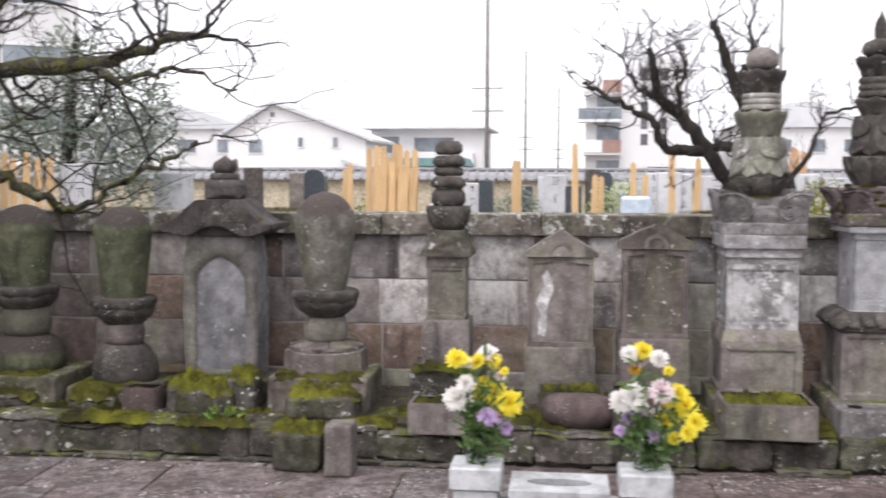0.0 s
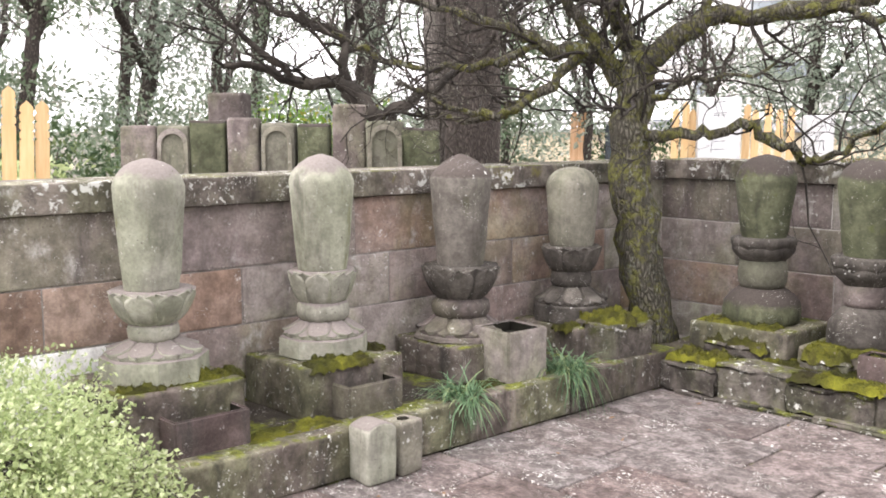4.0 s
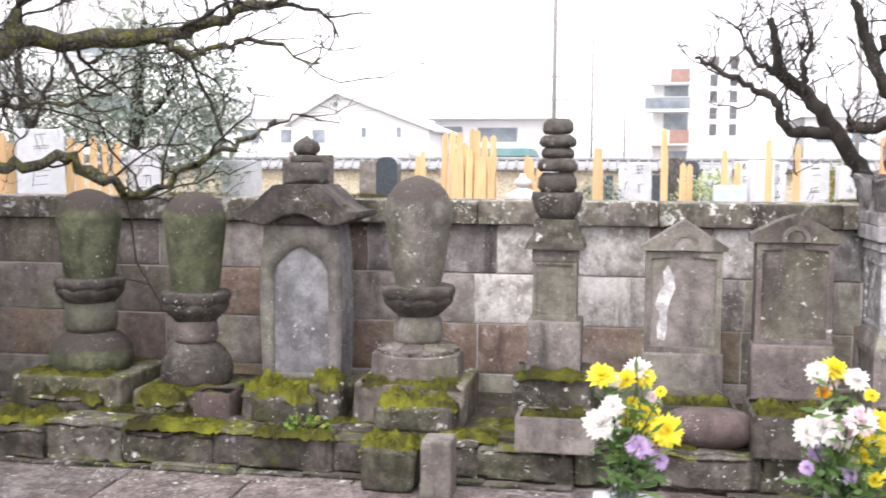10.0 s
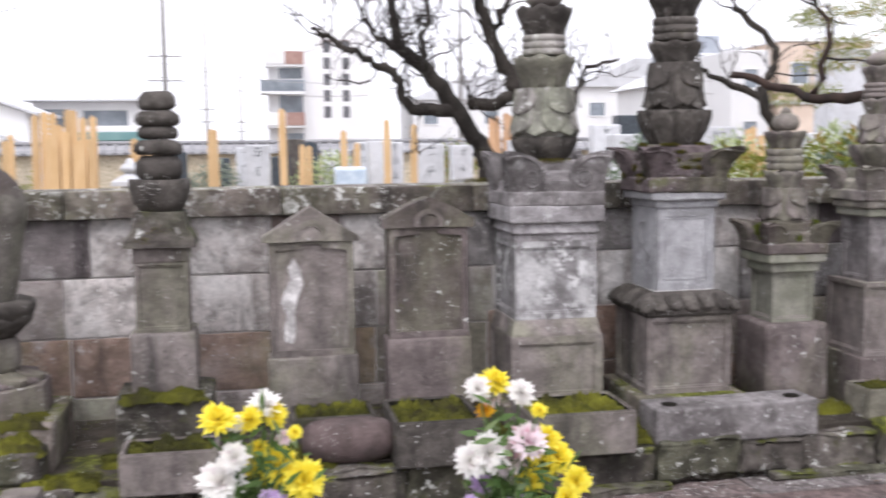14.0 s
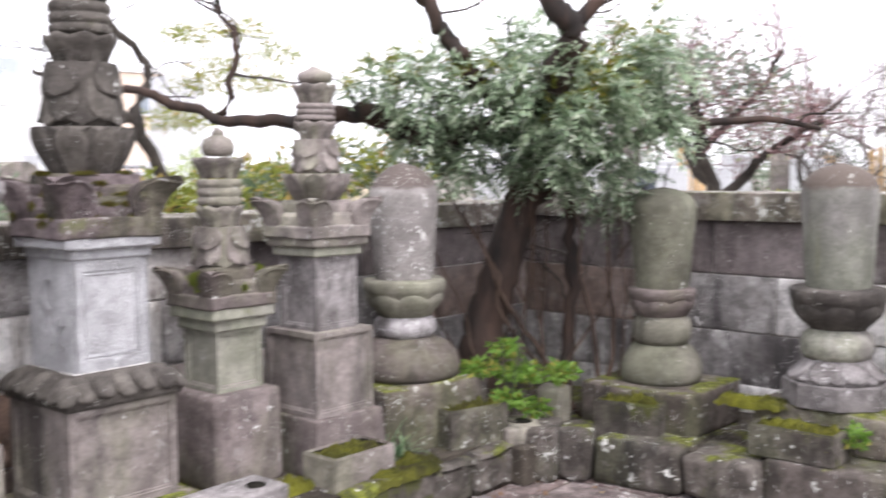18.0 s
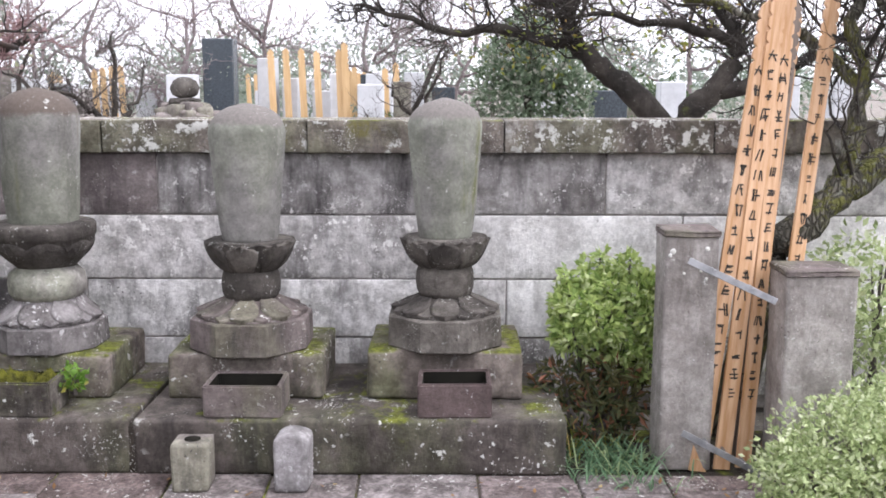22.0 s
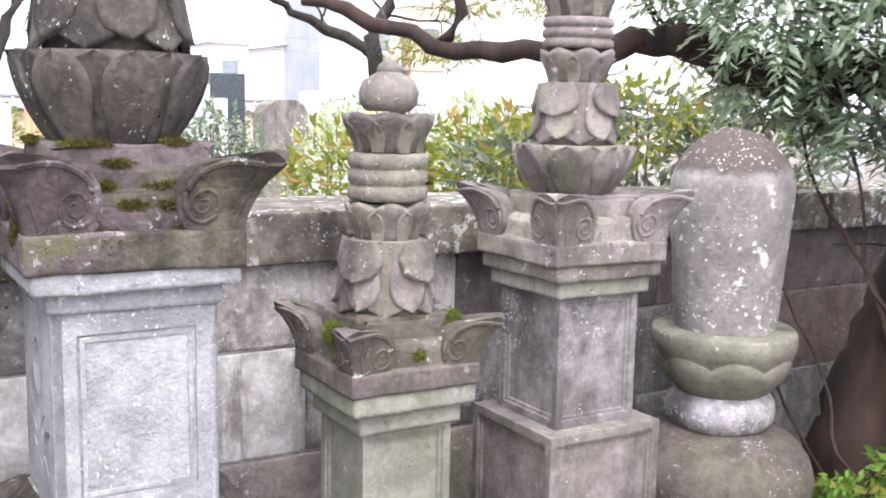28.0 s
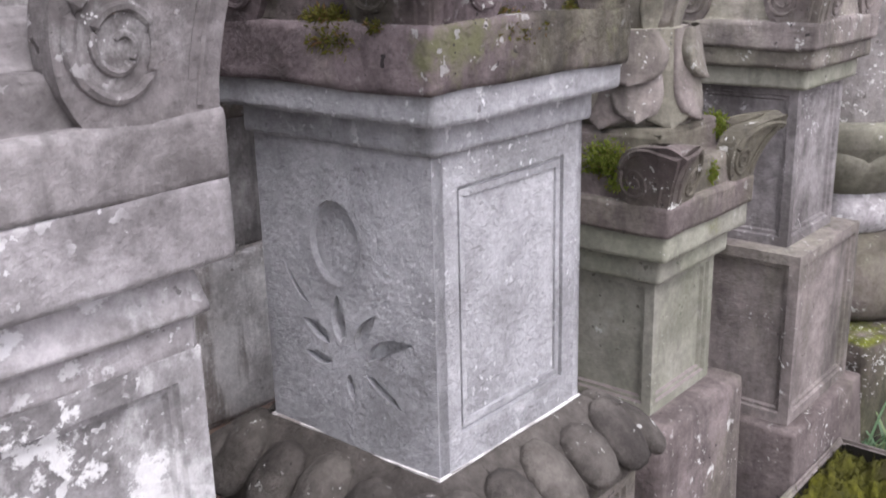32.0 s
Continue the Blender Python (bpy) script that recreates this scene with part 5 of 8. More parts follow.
def open_box(sx, sy, sz, wall=0.028, inner=0.08, seed=0.0):
    """A stone trough: outer block with a sunk rectangular basin."""
    bm = bmesh.new()
    bmesh.ops.create_cube(bm, size=1.0)
    for v in bm.verts:
        v.co = Vector((v.co.x * sx, v.co.y * sy, (v.co.z + .5) * sz))
    top = [f for f in bm.faces if f.normal.z > 0.5]
    bmesh.ops.inset_region(bm, faces=top, thickness=wall, depth=0)
    bmesh.ops.inset_region(bm, faces=top, thickness=0.004, depth=-inner)
    bmesh.ops.bevel(bm, geom=[e for e in bm.edges if e.calc_face_angle(0) > 0.5], offset=0.007, segments=2, affect='EDGES')
    return rough_up(bm, 0.003, 9, seed)


def offering_box(at, sx, sy, sz, mat, label, moss=False, seed=0.0, inner=0.08):
    t = thing("offering_trough", at, label, "stone trough", "offering troughs")
    tr_ = part("trough", open_box(sx, sy, sz, min(.026, sy * .14), inner, seed), mat, t)
    # inner faces take the near-black, so the hollow's shade is in their colour
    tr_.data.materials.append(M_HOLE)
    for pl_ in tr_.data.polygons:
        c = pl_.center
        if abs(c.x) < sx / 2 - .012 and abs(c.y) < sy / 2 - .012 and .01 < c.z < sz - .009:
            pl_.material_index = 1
    if moss:
        part("moss", moss_pad(sx * .94, sy * .9, .07, seed), M_MOSS, t, "cushion of green moss", at=pose(0, 0, sz - .045))
    else:
        part("basin_floor", block(sx - .06, sy - .06, .004, sz - inner + .003, 0), M_HOLE, t, "basin floor with its shade put into the colour")
    return t


def stone_post(at, w, h, label, mat, dome=0.0, hole=True, d=None):
    t = thing("flower_post", at, label, "stone post", "small stone flower posts")
    b = block(w, d or w, h, 0, 0.014, 0.004, 4, w + h)
    if dome:
        for v in b.verts:
            if v.co.z > h * .7:
                v.co.z += dome * (1 - (2 * v.co.x / w) ** 2)
    part("post", b, mat, t)
    if hole:
        # flat dark disc stands in for the shade of an open hole
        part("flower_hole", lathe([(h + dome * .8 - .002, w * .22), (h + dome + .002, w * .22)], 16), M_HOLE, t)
    return t


def moss_block(at, sx, sy, sz, label, seed=0.0, mat=None, mossh=.07):
    t = thing("mossy_block", at, label, "stone block", "moss-topped blocks")
    part("block", block(sx, sy, sz, 0, .025, .014, 4, seed), mat or M_ROUGH, t)
    part("moss", moss_pad(sx * .98, sy * .98, mossh, seed + .3), M_MOSS, t, "cushion of green moss", at=pose(0, 0, sz - .006))
    return t


# west row
offering_box(pose(-3.645, 2.12, .20, 0, 0, 90), .34, .17, .165, M_IRON, "purple-brown stone offering trough before a stupa", seed=1)
offering_box(pose(-3.645, 2.95, .20, 0, 0, 90), .31, .17, .155, M_BROWN, "brown stone offering trough before a stupa", seed=2)
offering_box(pose(-3.64, 3.90, .20, 0, 0, 88), .28, .27, .275, M_GREY, "cube-shaped grey stone water basin", seed=3, inner=.06)
stone_post(pose(-3.355, 2.76, 0, 0, 0, 86), .15, .235, "round-topped stone flower post against the kerb", M_GREEN, .03, False)
stone_post(pose(-3.355, 2.93, 0, 0, 0, 93), .125, .235, "square stone flower post against the kerb", M_GREY)
moss_block(pose(-3.62, 4.74, .19, 0, 0, 80), .34, .30, .22, "low stone block topped with bright moss by the plum tree", 4)
for i, (px, py, z, sx, sy) in enumerate(((-3.80, 2.12, .458, .30, .13), (-3.80, 2.90, .431, .28, .13), (-3.82, 4.74, .366, .3, .12))):
    tagged(part("moss_cushion", moss_pad(sx, sy, .05, 11 + i), M_MOSS, None, at=pose(px, py, z, 0, 0, 90)), "cushion of bright green moss on a pedestal", "moss", "moss cushions")
# north row
for i, (x0, x1, y, z, d) in enumerate(((-3.32, -2.92, 5.2, .27, .22), (-2.72, -2.45, 5.2, .27, .26), (-2.08, -1.74, 5.17, .33, .2), (-1.43, -1.04, 5.14, .33, .22), (-1.42, -1.16, 4.83, .205, .2))):
    moss_block(pose((x0 + x1) / 2, y + d / 2, 0 if y < 4.9 else .19, 0, 0, NTURN), x1 - x0, d, z - (0 if y < 4.9 else .19), "rough stone block covered with thick moss", 20 + i)
offering_box(pose(-2.28, 5.24, .19, 0, 0, NTURN), .2, .16, .15, M_IRON, "small dark stone offering trough", seed=5)
moss_block(pose(-2.05, 5.33, .19, 0, 0, NTURN), .2, .2, .16, "small mossy stone on the bed", 31)
moss_block(pose(-1.72, 5.32, .19, 0, 0, NTURN), .16, .2, .2, "upright mossy stone on the bed", 32)
stone_post(pose(-1.055, 4.86, 0, 0, 0, NTURN), .14, .265, "square pale stone post before the kerb", M_GREY, hole=False, d=.16)
offering_box(pose(-.545, 5.06, .19, 0, 0, NTURN), .36, .22, .165, M_GREY, "grey stone planter filled with moss", True, 6)
offering_box(pose(.50, 5.28, .19, 0, 0, NTURN), .36, .42, .19, M_DARK, "dark stone planter filled with moss", True, 7)
offering_box(pose(.10, 5.50, .19, 0, 0, NTURN), .36, .24, .15, M_DARK, "low stone bed filled with moss", True, 8)
offering_box(pose(1.11, 5.26, .19, 0, 0, NTURN), .46, .34, .185, M_GREY, "wide grey stone planter filled with brownish moss", True, 9)
lg = lathe([(-.19, .03), (-.18, .06), (-.15, .082), (-.08, .092), (0, .095), (.08, .092), (.15, .08), (.18, .055), (.19, .03)], 28, .006, 3)
tagged(part("rounded_stone", lg, M_IRON, None, at=pose(.145, 5.22, .285, 0, 90, 0)), "smooth dark purple-brown rounded stone lying on its side", "stone")
tr = thing("offering_trough", pose(1.86, 5.32, .17, 0, 0, 3), "long grey stone trough with two round holes", "stone trough", "offering troughs")
part("trough", block(.78, .20, .165, 0, .012, .004, 5, 3), M_LICHENR, tr)
for px in (-.30, .30):
    # dark discs again, painting the shade of the two holes
    part("flower_hole", lathe([(.158, .035), (.170, .035)], 18), M_HOLE, tr, at=pose(px, -.02, 0))
offering_box(pose(2.72, 5.42, .19, 0, 0, NTURN), .34, .2, .15, M_GREY, "mossy grey stone planter before a tower", True, 10)
for i, (px, py, z, sx, sy, h) in enumerate(((1.55, 5.42, .2, .3, .12, .04), (2.45, 5.50, .2, .3, .14, .05), (3.0, 5.35, .2, .35, .12, .05), (-.1, 5.3, .2, .4, .3, .05), (-2.4, 5.02, .21, .5, .12, .04), (-3.2, 5.06, .2, .4, .12, .05),
                                            (-1.8, 5.05, .2, .4, .12, .04), (2.9, 5.30, .21, .4, .12, .03))):
    tagged(part("moss_cushion", moss_pad(sx, sy, h, 41 + i), M_MOSS, None, at=pose(px, py, z, 0, 0, 3)), "patch of green moss on the earth bed", "moss", "moss cushions")
# corner
offering_box(pose(3.50, 5.46, .19, 0, 0, -12), .34, .24, .19, M_ROUGH, "mossy rough stone offering trough", True, 11)
offering_box(pose(4.12, 4.92, .19, 0, 0, -80), .32, .22, .18, M_ROUGH, "mossy stone trough before a stupa", True, 12)
stone_post(pose(4.0, 5.30, .19, 0, 0, 10), .13, .20, "short round-topped stone post under the tree", M_GREY, .02, False)
stone_post(pose(3.76, 5.33, 0, 0, 0, -28), .26, .262, "squat stone flower post at the kerb corner", M_GREY)
# east row
offering_box(pose(4.16, 4.12, .22, 0, 0, -90), .38, .20, .14, M_ROUGH, "pale-patched stone planter filled with yellowing moss", True, 13)
offering_box(pose(4.17, 3.185, .22, 0, 0, -90), .305, .22, .131, M_BROWN, "brown stone offering trough before a stupa", seed=14)
offering_box(pose(4.18, 2.36, .22, 0, 0, -90), .29, .22, .138, M_IRON, "dark stone offering trough with pale spots", seed=15)
stone_post(pose(3.93, 3.345, 0, 0, 0, -88), .14, .185, "square stone flower post before the plinth", M_GREY)
stone_post(pose(3.93, 2.965, 0, 0, 0, -92), .13, .20, "round-topped lichened stone post", M_LICHEN, .025, False)


# ---- granite flower stands, incense table and bouquets ----
def flower_stand(at):
    t = thing("flower_stand", at, "stepped pale grey granite flower stand", "flower stand", "granite flower stands")
    part("top_block", block(.185, .17, .085, .405, .007), M_GRANITE, t)
    part("middle_block", block(.16, .15, .06, .345, .005), M_GRANITE, t)
    part("shaft_block", block(.175, .165, .245, .10, .006), M_GRANITE, t)
    part("foot_block", block(.22, .21, .10, 0, .01), M_GRANITE, t)
    return t


STAND_Y, STAND_Z = 3.48, .491
flower_stand(pose(-.217, STAND_Y, 0, 0, 0, 1))
flower_stand(pose(.381, STAND_Y, 0, 0, 0, 1))
ti = thing("incense_table", pose(.08, 3.47, 0, 0, 0, 1), "low pale granite incense table with an oval basin", "incense table")
part("tabletop", plate([(-.175, -.12), (.175, -.12), (.175, .12), (-.175, .12)], [ellipse(0, 0, .115, .042)], -.43, -.385), M_GRANITE, ti, at=pose(0, 0, 0, -90, 0, 0))
# near-black fill paints the shade inside the oval opening
part("basin", lathe([(.37, .085), (.398, .108)], 24), M_HOLE, ti, "dark oval basin", at=Matrix.Diagonal((1.1, .42, 1, 1)))
for sx in (-.145, .145):
    part("leg", block(.05, .2, .386, 0, .005), M_GRANITE, ti, at=pose(sx, 0, 0))
part("base_slab", block(.31, .22, .05, 0, .004), M_GRANITE, ti)
for sx in (-.113, .275):
    tagged(part("granite_slip", block(.03, .17, .36, 0, .005), M_GRANITE, None, at=pose(sx, 3.48, 0)), "narrow granite slip between stand and table", "stone slip", "granite slips")


def glassy():
    m, nt, b = nodes_of("vase_glass")
    b.inputs["Transmission Weight"].default_value = 1.0
    b.inputs["Roughness"].default_value = 0.04
    b.inputs["IOR"].default_value = 1.35
    b.inputs["Base Color"].default_value = (0.86, 0.93, 0.88, 1)
    return m


M_GLASS = glassy()
M_STEM = leafy("stems_and_leaves", (0.06, 0.12, 0.03), (0.12, 0.20, 0.06), (0.20, 0.27, 0.12))
FLOWER = {
    "yellow": leafy("yellow_petals", (0.86, 0.74, 0.05), (0.92, 0.84, 0.12), (0.80, 0.62, 0.02)),
    "white": leafy("white_petals", (0.85, 0.84, 0.80), (0.88, 0.86, 0.84), (0.78, 0.72, 0.72)),
    "pink": leafy("pinkish_petals", (0.84, 0.72, 0.76), (0.86, 0.78, 0.80), (0.72, 0.45, 0.52)),
    "lilac": leafy("lilac_petals", (0.56, 0.40, 0.66), (0.66, 0.52, 0.74), (0.76, 0.66, 0.80)),
    "orange": leafy("orange_petals", (0.80, 0.42, 0.02), (0.85, 0.55, 0.03), (0.60, 0.25, 0.02)),
}


def bloom_mesh(r, colour, seed):
    """A many-petalled flower head, opening towards +z."""
    rnd = random.Random(seed)
    V, F = [], []
    for ring, (tilt, n, ln) in enumerate(((5, 16, 1.0), (25, 15, .95), (45, 13, .85), (65, 10, .7), (82, 6, .55))):
        for i in range(n):
            a = 2 * math.pi * (i + rnd.uniform(-.25, .25) + ring * .4) / n
            e = radians(tilt + rnd.uniform(-10, 10))
            d = Vector((math.cos(a) * math.cos(e), math.sin(a) * math.cos(e), math.sin(e)))
            side = Vector((-math.sin(a), math.cos(a), 0))
            up = d.cross(side) * -1
            L = r * ln * rnd.uniform(.85, 1.1)
            w = r * .2
            k = len(V)
            V += [tuple(d * L * .1), tuple(d * L * .6 + side * w + up * L * .05), tuple(d * L + up * L * .12), tuple(d * L * .6 - side * w + up * L * .05)]
            F.append((k, k + 1, k + 2, k + 3))
    return raw_mesh("flower", V, F, FLOWER[colour])


def bouquet(at, heads, seed, label):
    t = thing("flower_bouquet", at, label, "flowers", "bouquets in glass vases")
    part("vase", lathe([(0, .036), (.004, .040), (.09, .042), (.13, .046), (.128, .042), (.09, .038), (.010, .036)], 28), M_GLASS, t, "clear glass vase")
    rnd = random.Random(seed)
    V, F = [], []
    for k, (dx, dz, r, c) in enumerate(heads):
        dy = rnd.uniform(-.05, .05)
        top = Vector((dx, dy, dz))
        tube(V, F, [(rnd.uniform(-.02, .02), rnd.uniform(-.02, .02), .015), (dx * .25, dy * .3, dz * .45), tuple(top)], .0035, .0025, 5)
        ob = new("flower", bloom_mesh(r, c, seed * 50 + k))
        ob.parent = t
        tilt = rnd.uniform(25, 70)
        ob.matrix_basis = Matrix.Translation(top) @ pose(0, 0, 0, tilt, rnd.uniform(-35, 35), 0)
        tagged(ob, c + " chrysanthemum head")
    st = new("stem_mass", raw_mesh("stem_mass", V, F, M_STEM))
    st.parent = t
    tagged(st, kind="stuff")
    V, F = [], []
    for k in range(420):
        u = rnd.uniform(.12, 1)
        dx, dz, r, c = rnd.choice(heads)
        q = Vector((dx * u * rnd.uniform(.6, 1.1) + rnd.uniform(-.03, .03), rnd.uniform(-.06, .06), dz * u * rnd.uniform(.8, 1) + rnd.uniform(-.02, .02)))
        d = Vector((rnd.uniform(-1, 1), rnd.uniform(-1, 1), rnd.uniform(-.3, 1.2))).normalized()
        s = d.orthogonal().normalized() * rnd.uniform(.004, .011)
        L = rnd.uniform(.03, .075)
        b = len(V)
        V += [tuple(q), tuple(q + d * L * .5 + s), tuple(q + d * L), tuple(q + d * L * .5 - s)]
        F.append((b, b + 1, b + 2, b + 3))
    lf = new("leaf_mass", raw_mesh("leaf_mass", V, F, M_STEM))
    lf.parent = t
    tagged(lf, kind="stuff")
    return t


def head(px, py, cx, r, c):
    """Offsets of a flower head from the vase's middle."""
    return ((px - cx) * .00151, .380 - (py - 655) * .00151, r * 1.3, c)


bouquet(pose(-.217, STAND_Y, STAND_Z), [
    head(820, 655, 866, .036, "yellow"), head(868, 665, 866, .03, "yellow"), head(890, 650, 866, .036, "white"), head(905, 665, 866, .026, "yellow"), head(932, 680, 866, .016, "yellow"),
    head(845, 668, 866, .02, "white"), head(822, 752, 866, .050, "white"), head(842, 712, 866, .03, "white"), head(868, 745, 866, .034, "yellow"), head(905, 745, 866, .044, "yellow"),
    head(945, 760, 866, .044, "yellow"), head(925, 780, 866, .036, "yellow"), head(893, 792, 866, .034, "lilac"), head(928, 798, 866, .026, "lilac"), head(932, 822, 866, .024, "lilac"),
    head(858, 820, 866, .022, "yellow"), head(878, 715, 866, .02, "yellow"), head(918, 705, 866, .018, "pink")], 1, "bouquet of yellow, white and lilac chrysanthemums in a glass vase")
bouquet(pose(.381, STAND_Y, STAND_Z), [
    head(1262, 635, 1270, .036, "yellow"), head(1230, 640, 1270, .03, "white"), head(1298, 648, 1270, .032, "white"), head(1255, 660, 1270, .024, "pink"), head(1318, 668, 1270, .018, "yellow"), head(1245, 678, 1270, .02, "orange"),
    head(1240, 738, 1270, .046, "white"), head(1208, 745, 1270, .036, "white"), head(1276, 756, 1270, .042, "pink"), head(1302, 718, 1270, .04, "pink"), head(1320, 740, 1270, .03, "yellow"), head(1345, 735, 1270, .036, "yellow"),
    head(1362, 760, 1270, .038, "yellow"), head(1382, 788, 1270, .032, "yellow"), head(1342, 778, 1270, .034, "yellow"), head(1312, 795, 1270, .032, "yellow"), head(1232, 790, 1270, .026, "lilac"), head(1212, 814, 1270, .02, "lilac"),
    head(1290, 822, 1270, .026, "lilac"), head(1332, 828, 1270, .024, "yellow"), head(1365, 812, 1270, .028, "yellow")], 2, "bouquet of white, pink and yellow chrysanthemums in a glass vase")

# ---- grave boards held between two concrete posts ----
M_CONC = stone("weathered_concrete", (0.32, 0.29, 0.27), (0.46, 0.43, 0.405), dark=(0.12, 0.102, 0.093), stain=0.50, lichen=0.45, runs=0.5, runw=4.5, runc=(0.17, 0.155, 0.145))
M_LIME = plain("white_lichen", (0.62, 0.61, 0.57), (0.72, 0.71, 0.68), 40, .9)
M_WOOD = plain("fresh_cedar_board", (0.47, 0.255, 0.115), (0.66, 0.43, 0.27), 3.0, 0.6, stretch=(14, 14, 1.2))
M_WOODP = plain("pale_cedar_board", (0.62, 0.40, 0.19), (0.72, 0.50, 0.27), 3.0, 0.6, stretch=(14, 14, 1.2))
M_WOODG = plain("greyed_board", (0.16, 0.125, 0.105), (0.26, 0.21, 0.18), 3.0, 0.75, stretch=(14, 14, 1.2))
M_INK = plain("black_ink", (0.02, 0.018, 0.016), (0.05, 0.04, 0.03), 30, 0.7)
M_STEEL = plain("dull_steel", (0.22, 0.22, 0.23), (0.34, 0.34, 0.35), 20, 0.45, 0.9)


def stroke(bm, x0, z0, x1, z1, w, y):
    d = Vector((x1 - x0, z1 - z0))
    n = Vector((-d.y, d.x)).normalized() * w / 2
    q = [(x0 + n.x, z0 + n.y), (x1 + n.x, z1 + n.y), (x1 - n.x, z1 - n.y), (x0 - n.x, z0 - n.y)]
    bm.faces.new([bm.verts.new((x, y, z)) for x, z in q])


def brush_column(length, top, seed, size=.05, y=-.0075, first=True, n=None):
    """A column of brush characters; the first is the plain character for great, the rest bars."""
    rnd = random.Random(seed)
    bm = bmesh.new()
    z = top
    k = 0
    while z > top - length and (n is None or k < n):
        s = size * rnd.uniform(.8, 1.05)
        if k == 0 and first:
            stroke(bm, -s * .45, z, s * .45, z + s * .06, .006, y)
            stroke(bm, 0, z + s * .45, -s * .4, z - s * .5, .006, y)
            stroke(bm, s * .02, z, s * .42, z - s * .5, .007, y)
        else:
            for _ in range(rnd.randint(3, 5)):
                if rnd.random() < .55:
                    zz = z + rnd.uniform(-.45, .45) * s
                    stroke(bm, -s * rnd.uniform(.15, .42), zz, s * rnd.uniform(.15, .42), zz + s * .05, .0062, y)
                else:
                    xx = rnd.uniform(-.3, .3) * s
                    stroke(bm, xx, z + s * .45, xx + rnd.uniform(-.3, .3) * s, z - s * .45, .0062, y)
        z -= size * 1.55
        k += 1
    return bm


def grave_board(at, w, h, mat, label, seed, name="grave_board", parent=None, writing=True, group="wooden grave boards"):
    """A tall thin board with a notched, pointed head."""
    t = thing(name, at, label, "grave board", group)
    o = [(-w / 2, 0), (w / 2, 0)]
    for k in range(4):
        z = h - .08 - .055 * (3 - k)
        o += [(w / 2, z - .012), (w / 2 - .012, z), (w / 2, z + .012)]
    o += [(w * .42, h - .035), (0, h)]
    for x, z in o[-2:1:-1]:
        o.append((-x, z))
    b = plate(o, [], -.006, .006)
    part("board", b, mat, t)
    if writing:
        tagged(part("brush_writing", brush_column(h * .72, h * .85, seed, w * .72), M_INK, t), "column of black brush characters", kind="stuff")
    return t


def lean(foot, top, turn):
    """A pose standing at foot whose z runs to top, its face turned by the given yaw."""
    z = (Vector(top) - Vector(foot)).normalized()
    f = Vector((math.sin(radians(turn)), -math.cos(radians(turn)), 0))
    y = -(f - z * f.dot(z)).normalized()
    x = y.cross(z)
    m = Matrix((x, y, z)).transposed().to_4x4()
    m.translation = foot
    return m


p1 = thing("fence_post", pose(4.20, 1.455, 0, 0, 0, -90), "weathered square concrete fence post with lichen spots", "concrete post", "concrete fence posts")
part("post", block(.205, .195, .935, 0, .010, .004, 7, 1), M_CONC, p1)
part("cap_edge", block(.215, .205, .028, .928, .009, .004, 5, 2), M_BROWN, p1, "darkened worn top edge")
for k, (px, pz, r) in enumerate(((.055, .885, .010), (-.075, .875, .012), (.035, .80, .007), (.055, .77, .006), (-.03, .79, .006), (-.085, .86, .008))):
    part("lichen_spot", lathe([(0, r), (.002, r * .85), (.003, r * .3)], 12, .0008, k), M_LIME, p1, at=Matrix.Translation((px, -.0985, pz)) @ Matrix.Rotation(radians(90), 4, 'X'))
p2 = thing("fence_post", pose(4.11, .990, 0, 0, 0, -90), "broad weathered concrete fence post beside the grave boards", "concrete post", "concrete fence posts")
part("post", block(.262, .215, .80, 0, .010, .004, 7, 3), M_CONC, p2)
part("cap_edge", block(.272, .225, .028, .793, .009, .004, 5, 4), M_BROWN, p2, "darkened worn top edge")
for i, (f, tp, w, m) in enumerate((((4.10, 1.405, 0), (4.36, 1.135, 1.83), .080, M_WOOD), ((4.12, 1.305, 0), (4.37, 1.09, 1.90), .080, M_WOOD), ((4.14, 1.215, 0), (4.39, 1.045, 1.88), .075, M_WOOD),
                                   ((4.24, 1.22, 0), (4.46, 1.00, 1.84), .075, M_WOODG), ((4.28, 1.20, 0), (4.50, .985, 1.82), .08, M_WOOD), ((4.36, 1.04, 0), (4.62, .79, 1.89), .085, M_WOOD))):
    L = (Vector(tp) - Vector(f)).length
    grave_board(lean(f, tp, -78 + (i % 3) * 4), w * .88, L, m, "tall leaning cedar grave board with black brush characters", i + 3)
br = thing("steel_rack", pose(0, 0, 0), "thin steel rack holding the grave boards between the posts", "steel rack")
for za, zb in ((.845, .705), (.165, .020)):
    a, b = Vector((4.075, 1.475, za)), Vector((3.985, 1.165, zb))
    m = lean(a, b, -74)
    part("rail", block(.026, .006, (b - a).length, 0, .001), M_STEEL, br, at=m)
    for q in (.30, .52, .74):
        p = a.lerp(b, q)
        part("bracket", block(.012, .075, .004, 0, .001), M_STEEL, br, at=Matrix.Translation(p + Vector((.03, 0, .008))) @ Matrix.Rotation(radians(-90), 4, 'Z'))

